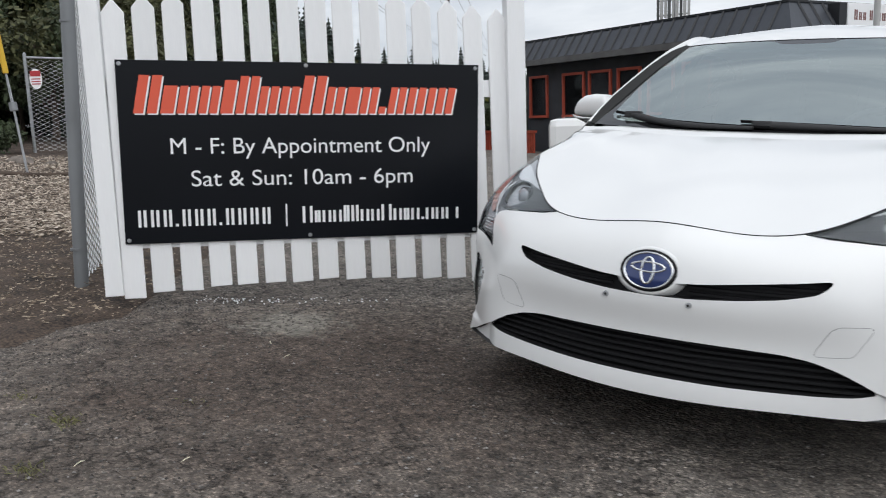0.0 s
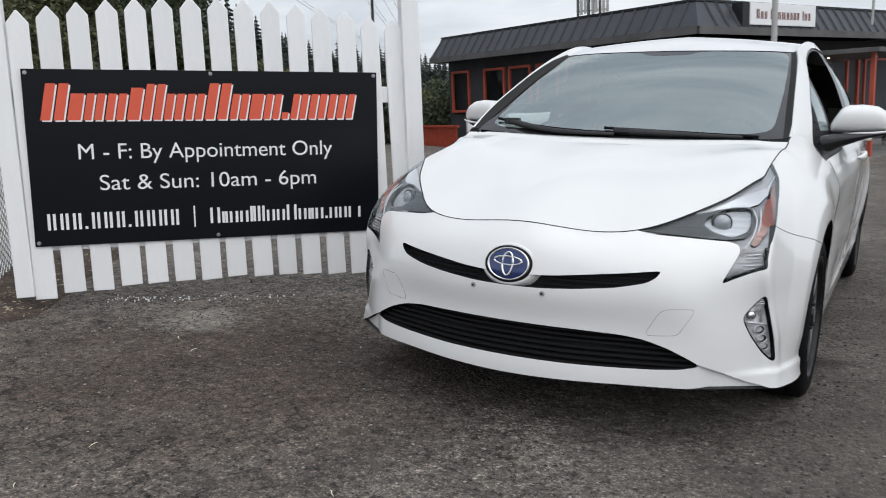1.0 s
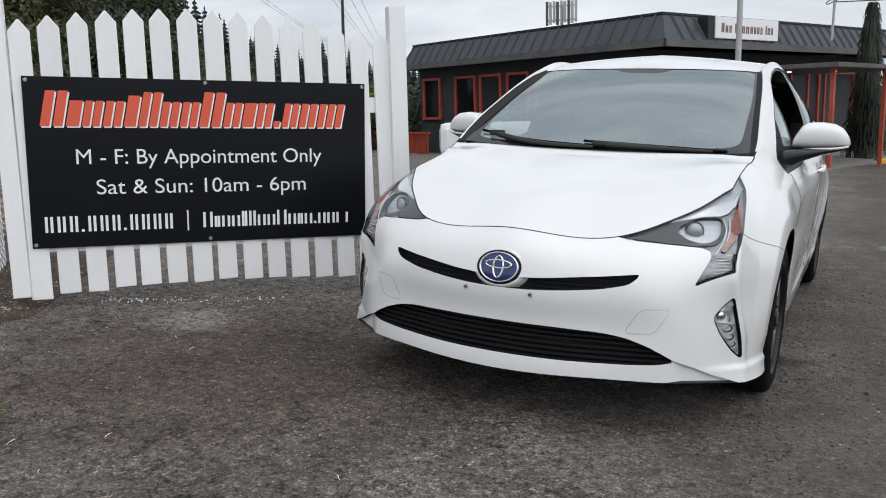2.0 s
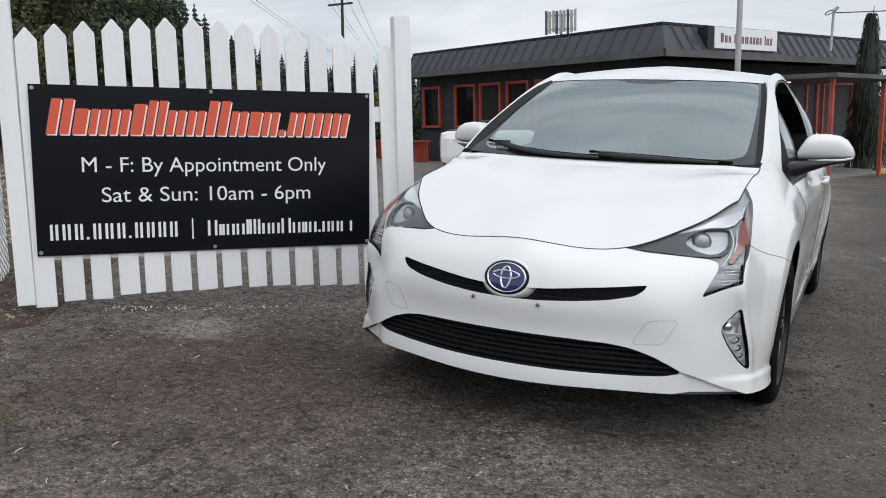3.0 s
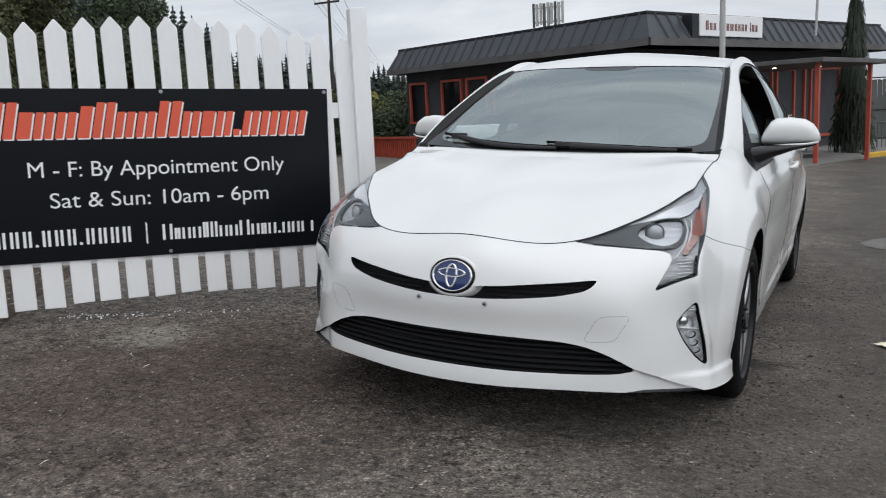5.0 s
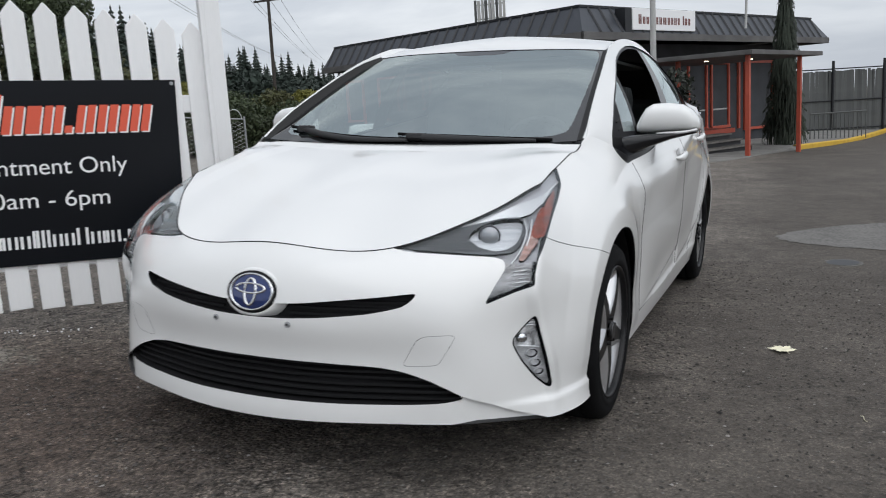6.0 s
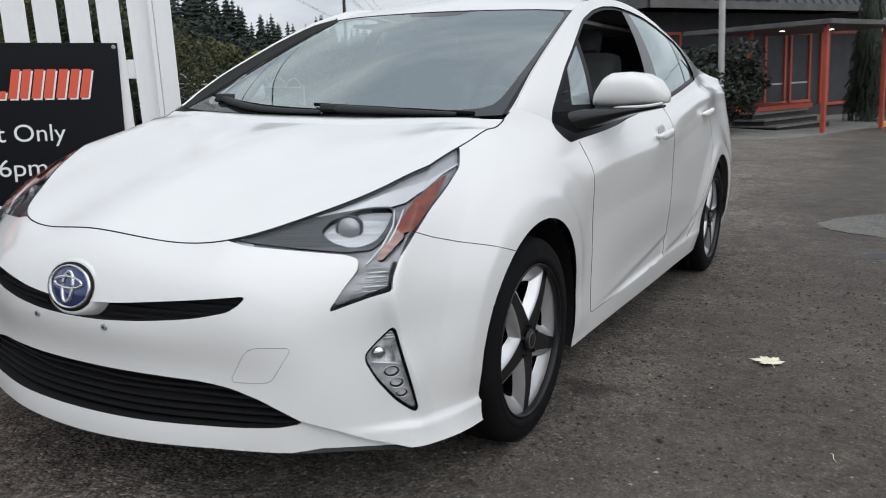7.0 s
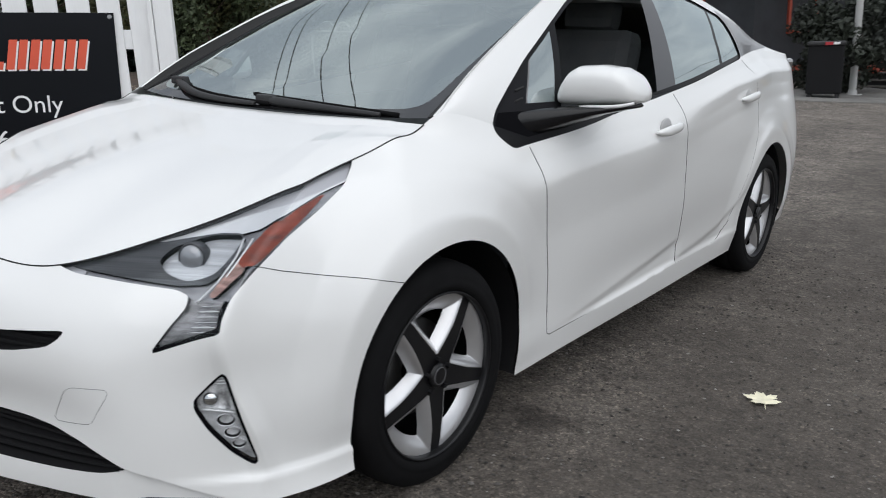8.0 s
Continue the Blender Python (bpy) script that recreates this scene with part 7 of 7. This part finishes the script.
def light_pole():
    x, y = -1.74, 17.13
    z = lot_z(x, y)
    t = thing("light_pole", "tall pale grey round steel pole on a base plate", "pole", m=pose(x, y, z))
    part("shaft", rods(((0, 0, 0), (0, 0, 8.5), .072, .055), seg=18), M_POLE_GREY, t)
    part("base_plate", boxed(-.16, .16, -.16, .16, 0, .03, None, .004), M_POLE_GREY, t)
    part("collar", rods(((0, 0, .03), (0, 0, .12), .1, .08), seg=18), M_POLE_GREY, t)


light_pole()


def dark_box():
    # a dark oblong with a red and white mark; its top and feet are assumed
    x, y = -2.02, 15.95
    t = thing("bin", "tall black box with a red and white mark", "bin", m=pose(x, y, lot_z(x, y), 0, 0, 12))
    part("body", boxed(-.32, .32, -.28, .28, .10, 1.02, None, .03), M_GRILLE, t)
    part("top_slab", boxed(-.34, .34, -.31, .30, 1.02, 1.09, None, .025), M_PLASTIC, t)
    part("red_mark", boxed(-.02, .12, -.318, -.311, 1.03, 1.085), M_RED, t)
    part("white_mark", boxed(.13, .24, -.318, -.311, 1.035, 1.08), M_SIGN_WHITE, t)
    for sx in (-1, 1):
        part("foot", boxed(sx * .25 - .04, sx * .25 + .04, -.24, .24, 0, .10, None, .008), M_PLASTIC, t)


dark_box()


def antenna_mast():
    x, y = away(19.35, 62)
    drop = 1.15
    t = thing("antenna_mast", "cell antenna mast with upright panels beyond the roof", "antenna", m=pose(x, y, -drop))
    part("mast", rods(((0, 0, -1), (0, 0, 9.6), .14, .10)), M_GALV, t)
    part("ring", boxed(-1.1, 1.1, -.05, .05, 8.5, 8.6), M_GALV, t)
    part("ring", boxed(-1.1, 1.1, -.05, .05, 9.5, 9.58), M_GALV, t)
    for k in range(9):
        dx = -1.1 + .275 * k
        part("panel", boxed(dx - .085, dx + .085, -.14 - .1 * (k % 2), -.05, 8.2 + .08 * (k % 3), 9.9 - .07 * (k % 2)), M_POLE_GREY if k % 3 else M_SLAT, t)


antenna_mast()


def service_mast():
    """The pipe on the roof where the power line comes in."""
    x, y = away(2.58, 24)
    t = thing("service_mast", "thin grey service pipe on the roof with its power line", "mast", m=pose(x, y, 0))
    part("pipe", rods(((0, 0, 2.7), (.02, 0, 3.72), .032)), M_POLE_GREY, t)
    part("weather_head", rods(((.02, 0, 3.70), (.12, .02, 3.80), .05, .035)), M_GALV, t)
    a = np.linspace(0, 1, 16)
    part("drip_loop", mesh_from("drip_loop", *tube(np.stack([.10 - .28 * np.sin(a * 3.1), 0 * a, 3.74 - .22 * np.sin(a * 3.1) * (1 - a)], 1), .012, 5), M_WIRE, True), None, t)
    part("power_line", mesh_from("power_line", *tube(np.stack([.05 + 14 * a, 3.0 * a, 3.66 + .9 * (a - .12) ** 2 - .02], 1), .014, 5), M_WIRE, True), None, t)


service_mast()


# ---------------------------------------------------------------- pavement, kerb, slatted fence, steps
def kerb_and_pavement():
    line = [(-5.0, 14.6), (-2.6, 14.7), (-.9, 15.4), (.25, 18.45), (1.40, 23.5), (2.4, 27.4), (4.2, 34.5), (5.2, 39)]
    q = curve([(a, b, 0) for a, b in line], 60)
    t = np.gradient(q, axis=0)
    t /= np.linalg.norm(t, axis=1)[:, None]
    nrm = np.stack([-t[:, 1], t[:, 0], 0 * t[:, 0]], 1)
    prof = [(0, -.05), (0, .035), (.012, .05), (3.2, .06), (3.2, -.05)]
    v = []
    for p, n_ in zip(q, nrm):
        h = .5 + np.clip((p[1] - 19) / 5, 0, 1) * 1.6
        for d, z in prof:
            w = p + n_ * d
            v.append((w[0], w[1], lot_z(w[0], w[1]) + (z * h if z > 0 else z)))
    me = mesh_from("pavement", v, grid_faces(60, 5), M_CONCRETE)
    tagged(new("pavement", me), "pale concrete pavement along the building", "pavement", kind="structure")
    k = q[(q[:, 1] > 23.2)]
    nk = nrm[(q[:, 1] > 23.2)]
    v = []
    for p, n_ in zip(k, nk):
        for d, z in ((-.03, -.05), (-.03, .12), (-.01, .14), (.15, .14), (.17, .12), (.17, -.05)):
            w = p + n_ * d
            v.append((w[0], w[1], lot_z(w[0], w[1]) + z))
    me = mesh_from("kerb", v, grid_faces(len(k), 6), M_YELLOW)
    tagged(new("kerb", me), "yellow painted concrete kerb", "kerb", kind="structure")


kerb_and_pavement()


def slatted_fence():
    a, b = Vector((0.6, 35.5, 0)), Vector((12.5, 40.5, 0))
    d = b - a
    z = lot_z(a.x, a.y)
    t = thing("slatted_fence", "grey slatted chain-link fence with dark posts", "fence", m=Matrix.Translation((a.x, a.y, z)) @ pose(0, 0, 0, 0, 0, math.degrees(math.atan2(d.y, d.x))))
    me = None
    rng = random.Random(3)
    n = 118
    for i in range(n):
        x = d.length * (i + .5) / n
        if me is None:
            bm = boxed(-.057, .057, -.012, .012, 0, 2.55)
            me = bpy.data.meshes.new("slat")
            bm.to_mesh(me)
            bm.free()
            me.materials.append(M_SLAT)
        part("slat", me, None, t).matrix_basis = pose(x, 0, rng.uniform(-.06, .02), 0, rng.uniform(-.6, .6), 0)
    for i in range(7):
        x = d.length * i / 6
        part("post", rods(((x, -.05, -.2), (x, -.05, 2.95), .06), seg=10), M_ROOF_SEAM, t)
    for h in (.12, 1.3, 2.62):
        part("rail", rods(((0, -.05, h), (d.length, -.05, h), .025)), M_ROOF_SEAM, t)
    r = thing("handrail", "short grey metal railing by the pavement", "railing", m=pose(1.7, 30.0, lot_z(1.7, 30)))
    part("top_rail", rods(((0, 0, 1.0), (1.9, 1.6, 1.0), .03)), M_SLAT, r)
    for k in range(14):
        part("baluster", rods(((1.9 * k / 13, 1.6 * k / 13, 0), (1.9 * k / 13, 1.6 * k / 13, 1.0), .018)), M_SLAT, r)


slatted_fence()


def entrance_steps():
    m = Matrix.Translation((-.78, 20.6, 0)) @ pose(0, 0, 0, 0, 0, -25)
    z = lot_z(-.6, 20.6)
    t = thing("entrance_steps", "weathered wooden entrance steps with an orange landing", "steps", m=m)
    for k in range(3):
        part("tread", boxed(-1.1 - .3 * k, .55 - .33 * k, -1.25, 1.25, z + .13 + .15 * k, z + .175 + .15 * k, None, .006), M_TREAD, t)
        part("riser", boxed(-1.1 - .3 * k, .50 - .33 * k, -1.2, 1.2, z + .0 + .15 * k, z + .13 + .15 * k), M_DARK_ROOM, t)
    part("landing", boxed(-2.9, -.55, -1.3, 2.2, z + .45, z + .58), M_ORANGE, t, "orange painted landing")


M_TREAD = material("weathered_tread", (0.15, 0.14, 0.128), 0.85, vary=0.25, scale=6)
entrance_steps()


def deck_rail():
    t = thing("deck_railing", "orange painted wooden deck railing with upright slats", "railing", m=BLD)
    for x in np.linspace(-16.6, -9.8, 52):
        part("slat", boxed(x - .03, x + .03, -.95, -.90, -1.0, .30), M_ORANGE, t)
    part("rail", boxed(-16.7, -9.7, -1.0, -.86, .30, .38), M_ORANGE, t)
    part("rail", boxed(-16.7, -9.7, -.98, -.88, -.85, -.78), M_ORANGE, t)


deck_rail()


# ---------------------------------------------------------------- things on the ground
def repair_patch():
    pts = rounded([(1.22, 4.75), (1.5, 5.5), (2.6, 6.6), (6, 8.4), (7.5, 6.2), (4.2, 4.9), (2.2, 4.35), (1.6, 4.45)], keep=0.5)
    rng = random.Random(2)
    v = [(x + rng.uniform(-.03, .03), y + rng.uniform(-.03, .03), lot_z(x, y) + .004) for x, y in pts]
    tagged(new("asphalt_patch", mesh_from("asphalt_patch", v, [tuple(range(len(v)))], M_PATCH)), "pale grey repaired patch in the asphalt", "patch", kind="structure")
    z = lot_z(1.76, 3.66)
    d = thing("drain_cover", "small dark iron cover in the asphalt", "drain cover", m=pose(1.76, 3.66, z))
    part("plate", rods(((0, 0, -.01), (0, 0, .006), .11), seg=24), M_ROOF_SEAM, d)
    part("ring", rods(((0, 0, -.01), (0, 0, .004), .135), seg=24), M_PATCH, d)


repair_patch()


def fallen_leaf():
    m = Matrix.Translation((1.423, 1.085, lot_z(1.423, 1.085) + .010)) @ pose(0, 0, 0, -1.5, 2.6, 35)
    t = thing("maple_leaf", "pale yellow fallen maple leaf on the asphalt", "leaf", m=m)
    lobes = [(0, .085), (52, .075), (-52, .075), (105, .055), (-105, .055)]
    pts = []
    for a, r in sorted(lobes):
        for da, k in ((-26, .50), (-14, .76), (-8, .74), (0, 1.0), (8, .74), (14, .76)):
            pts.append((a + da, r * k))
    v = [(0, 0, .004)]
    for a, r in pts:
        v.append((r * math.sin(radians(a)), r * math.cos(radians(a)), .002 + .010 * abs(math.sin(radians(a * 3))) * r / .08))
    v.append((0, -.02, 0))
    n = len(pts)
    f = [(0, i + 1, i) for i in range(1, n)] + [(0, 1, n + 1), (0, n + 1, n)]
    me = mesh_from("blade", v, f, M_DRY_LEAF)
    b = part("blade", me, None, t)
    sol = b.modifiers.new("thick", "SOLIDIFY")
    sol.thickness = .0012
    part("stalk", rods(((0, 0, .003), (-.02, -.07, .004), .0016), seg=5), M_DRY_LEAF, t)


M_DRY_LEAF = material("dry_leaf", (0.78, 0.74, 0.56), 0.8, vary=0.15, scale=30)
fallen_leaf()


def mulch_bed():
    """Bark ground to the left of the gate, rising a little away from the lot."""
    rng = np.random.default_rng(9)
    xs = np.concatenate([np.linspace(-22, -5.1, 62), np.linspace(-5.0, -2.16, 48)])
    ys = np.concatenate([np.linspace(-12, -3.1, 30), np.linspace(-3.0, 1.0, 50), np.linspace(1.2, 9.5, 30)])
    v = []
    for x in xs:
        for y in ys:
            k = min(max(-((x + 2.42) + .05 * math.sin(y * 5.1) + .14 * noise.noise((x * 3, y * 3, 7)) + max(0, -1.5 - y) * .8 + max(0, (x - GA.x) * GD.x + (y - GA.y) * GD.y + .06) * 3) / .3, 0), 1)
            n = noise.noise((x * 1.7, y * 1.7, 0)) * .03 + noise.noise((x * 7, y * 7, 3)) * .012
            v.append((x, y, lot_z(x, y) - .03 + k * (.045 + n + bed_rise(x))))
    me = mesh_from("mulch_bed", v, grid_faces(110, 110, flip=True), M_MULCH, True)
    tagged(new("mulch_bed", me), "brown bark mulch and dirt beside the gate", "ground", kind="structure")
    # chips and litter, dark near the lot and pale under the trees
    heaps = (([], []), ([], []))
    for i in range(26000):
        far = i >= 5000
        p = 3.0 + 8.5 * rng.uniform() ** 1.2 + rng.normal() * .25 if far else 3.6 * rng.uniform()
        q = rng.normal() * (.45 + .10 * p) + .1
        x, y = -2.7 - .877 * p + .48 * q, -1.2 + .48 * p + .877 * q
        if x > -2.58 - max(0, -1.5 - y) * .8 - max(0, (x - GA.x) * GD.x + (y - GA.y) * GD.y + .04) * 2 + rng.normal() * .04:
            continue
        a, t = rng.uniform(0, 6.28), rng.uniform(-.5, .5)
        L, w = (rng.uniform(.010, .036), rng.uniform(.004, .014)) if far else (rng.uniform(.005, .017), rng.uniform(.002, .006))
        c, s = math.cos(a), math.sin(a)
        z = lot_z(x, y) + .03 + bed_rise(x) + rng.uniform(0, .02)
        v, f = heaps[far]
        o = len(v)
        for dx, dy, dz in ((-L, -w, 0), (L, -w * .7, L * t), (L, w, L * t), (-L, w * .8, 0), (0, 0, w * .8)):
            v.append((x + c * dx - s * dy, y + s * dx + c * dy, z + dz))
        f += [(o, o + 1, o + 4), (o + 1, o + 2, o + 4), (o + 2, o + 3, o + 4), (o + 3, o, o + 4), (o + 3, o + 2, o + 1, o)]
    tagged(new("bark_chips", mesh_from("bark_chips", *heaps[0], M_CHIP)), "small bark chips scattered on brown dirt", "litter", kind="stuff")
    tagged(new("wood_chips", mesh_from("wood_chips", *heaps[1], M_PALE_CHIP)), "pale tan wood chips spread over the ground", "litter", kind="stuff")


M_PALE_CHIP = material("pale_wood_chip", (0.3, 0.25, 0.2), 0.9)
by_piece(M_PALE_CHIP, (0.0, (0.07, 0.052, 0.04)), (0.45, (0.22, 0.17, 0.13)), (1.0, (0.58, 0.50, 0.41)))
mulch_bed()


def bed_litter():
    """Rocks, a fallen branch and low ivy at the far end of the chip bed."""
    rng = np.random.default_rng(52)
    for x, y, w, h in ((-11.55, 3.52, .30, .15), (-11.9, 3.55, .22, .11), (-11.2, 3.75, .20, .10), (-12.2, 3.75, .26, .12), (-2.72, -1.36, .032, .022), (-2.95, -1.44, .022, .016)):
        bm = bmesh.new()
        bmesh.ops.create_icosphere(bm, subdivisions=2, radius=1)
        for q in bm.verts:
            k = 1 + .28 * noise.noise(q.co * 1.4 + Vector((x * 9, y * 9, 0)))
            q.co = Vector((q.co.x * k * w / 2, q.co.y * k * w / 2.6, q.co.z * k * h / 1.6))
        me = bpy.data.meshes.new("rock")
        bm.to_mesh(me)
        bm.free()
        me.materials.append(M_ROCK)
        ob = new("rock", me)
        ob.matrix_world = pose(x, y, lot_z(x, y) + bed_rise(x) + h * .28, 0, 0, rng.uniform(0, 360))
        tagged(ob, "grey-brown weathered rock lying on the ground", "rock", group="rocks on the bed")
    pts = np.array([(-10.15, 2.10), (-9.85, 2.32), (-9.55, 2.60), (-9.30, 2.88), (-9.15, 3.05)])
    path = curve([(x, y, lot_z(x, y) + bed_rise(x) + .045 + .012 * (k % 2)) for k, (x, y) in enumerate(pts)], 24)
    tagged(new("fallen_branch", mesh_from("fallen_branch", *tube(path, np.linspace(.045, .022, 24), 9), M_BARK, True)), "dead branch lying on pale wood chips", "branch")
    blobs = []
    for i in range(90):
        k = rng.uniform()
        x, y = -15.2 + 1.2 * k + rng.normal() * .12, 3.0 + 1.75 * k + rng.normal() * .18
        blobs.append((x, y, lot_z(x, y) + bed_rise(x) + rng.uniform(.05, .55), rng.uniform(.12, .24)))
    tagged(new("ivy", mesh_from("ivy", *leaf_cloud(blobs, 7000, .045, rng), M_LEAF)), "low green ivy at the foot of the fence", "ivy", kind="stuff")


M_ROCK = material("weathered_rock", (0.17, 0.145, 0.125), 0.9, vary=0.35, scale=6, fine=0.2, bump=0.8, bump_scale=30)
bed_litter()


def loose_stones():
    rng = np.random.default_rng(12)
    v, f = [], []
    ico = [(0, 0, 1), (.9, 0, .1), (.28, .85, .15), (-.72, .53, .1), (-.72, -.53, .2), (.28, -.85, .1), (0, 0, -.6)]
    for i in range(30000):
        if i < 12000:
            x, y = rng.uniform(-3.0, 3.2), rng.uniform(-3.2, 3.5)
        elif i < 21500:
            x, y = rng.uniform(-2.7, 1.0), rng.uniform(-2.7, .3)
        elif i < 22300:
            s = rng.uniform(-.2, 2.0)
            x, y = GA.x + GD.x * s + rng.normal() * .10, GA.y + GD.y * s + rng.normal() * .10
        elif i < 23000:
            x, y = rng.normal() * .6 - 2.5, rng.normal() * .5 - 1.3
        else:
            x, y = rng.uniform(.8, 3.4), rng.uniform(-1.8, 3.0)
        r = (.0017 + .0058 * rng.uniform() ** 2) * (1 + (rng.uniform() > .97) * .5)
        a = rng.uniform(0, 6.28)
        c, s_ = math.cos(a), math.sin(a)
        z = lot_z(x, y) + r * .25
        o = len(v)
        for px, py, pz in ico:
            k = rng.uniform(.75, 1.25)
            v.append((x + r * k * (c * px - s_ * py) * 1.2, y + r * k * (s_ * px + c * py), z + r * pz * .7))
        for j in range(5):
            k = (j + 1) % 5
            f += [(o, o + 1 + j, o + 1 + k), (o + 6, o + 1 + k, o + 1 + j)]
    tagged(new("loose_stones", mesh_from("loose_stones", v, f, M_STONE)), "small loose stones scattered on the asphalt", "stones", kind="stuff")


loose_stones()


def paint_flakes():
    """White paint flakes fallen along the foot of the gate."""
    rng = np.random.default_rng(61)
    v, f = [], []
    for i in range(80):
        k = rng.uniform(-.15, 1.35) if i < 45 else rng.uniform(-.3, 3.2)
        x, y = -2.60 + .226 * k + rng.normal() * .04, -.40 + .18 * k + rng.normal() * .04
        r, a = rng.uniform(.0025, .007), rng.uniform(0, 6.28)
        z = lot_z(x, y) + .002
        o = len(v)
        for j in range(5):
            w = a + j * 1.2566
            q = r * rng.uniform(.6, 1.2)
            v.append((x + q * math.cos(w), y + q * .7 * math.sin(w), z))
        v += [(p[0], p[1], z + .003 + rng.uniform(0, .003)) for p in v[o:o + 5]]
        f += [(o + 5, o + 6, o + 7, o + 8, o + 9)] + [(o + j, o + (j + 1) % 5, o + 5 + (j + 1) % 5, o + 5 + j) for j in range(5)]
    tagged(new("paint_flakes", mesh_from("paint_flakes", v, f, M_WHITE_WOOD)), "white paint flakes fallen along the gate", "litter", kind="stuff")


paint_flakes()


def grass_tufts():
    rng = np.random.default_rng(44)
    v, f = [], []
    for x, y, n_, h in ((-1.61, -1.80, 90, .020), (-1.93, -1.76, 40, .016), (-1.35, -2.07, 80, .018), (-1.42, -1.44, 18, .012)):
        z = lot_z(x, y)
        for i in range(n_):
            a, lean, L = rng.uniform(0, 6.28), rng.uniform(.3, 1.6), h * rng.uniform(.5, 1.2)
            ox, oy = x + rng.normal() * .04, y + rng.normal() * .02
            c, s_ = math.cos(a), math.sin(a)
            o = len(v)
            w_ = .0013
            v += [(ox - s_ * w_, oy + c * w_, z), (ox + s_ * w_, oy - c * w_, z), (ox + c * L * lean * .5 + s_ * w_, oy + s_ * L * lean * .5 - c * w_, z + L * .6), (ox + c * L * lean, oy + s_ * L * lean, z + L * .75)]
            f += [(o, o + 1, o + 2), (o, o + 2, o + 3)]
    tagged(new("grass", mesh_from("grass", v, f, M_GRASS)), "small tufts of dry grass in the asphalt", "grass", kind="stuff")


M_GRASS = material("dry_grass", (0.16, 0.155, 0.065), 0.8, vary=0.3, scale=30)
grass_tufts()


def litter():
    """Pale twigs and paper bits on the asphalt."""
    rng = np.random.default_rng(45)
    for x, y, L in ((-1.27, -1.95, .022), (-1.05, -1.75, .018), (-1.0, -2.05, .016), (-1.75, -.75, .02), (-1.55, -.85, .022), (-.2, -1.62, .02), (.35, -1.75, .03), (1.7, .3, .03), (1.35, -.9, .02)):
        a = rng.uniform(0, 180)
        t = thing("twig", "pale dry twig lying on the asphalt", "twig", group="twigs", m=pose(x, y, lot_z(x, y) + .003, 0, 0, a))
        tv, tf = tube(np.array([(-L, 0, 0), (-.3 * L, .12 * L, .002), (.4 * L, -.05 * L, .004), (L, .1 * L, .001)]), [.0006, .0014, .0016, .0008], 6)
        part("stick", mesh_from("stick", tv, tf, M_DRY_LEAF, True), None, t)


litter()


def parked_vehicle():
    """A white vehicle half hidden behind the gate post."""
    x, y = -6.1, 10.6
    v = thing("parked_vehicle", "white parked vehicle standing by the building", "vehicle", m=pose(x, y, lot_z(x, y), 0, 0, 25))
    part("body", boxed(-.15, 1.7, -.1, 4.2, .30, .93, None, .14), M_PAINT, v)
    part("cabin", boxed(.6, 1.5, 1.6, 3.6, .86, 1.12, None, .1), M_TRIM, v, "dark glazed cabin")
    for wx in (0.0, 1.55):
        for wy in (.75, 3.4):
            part("tyre", rods(((wx - .1, wy, .31), (wx + .1, wy, .31), .31), seg=24), M_RUBBER, v)


parked_vehicle()
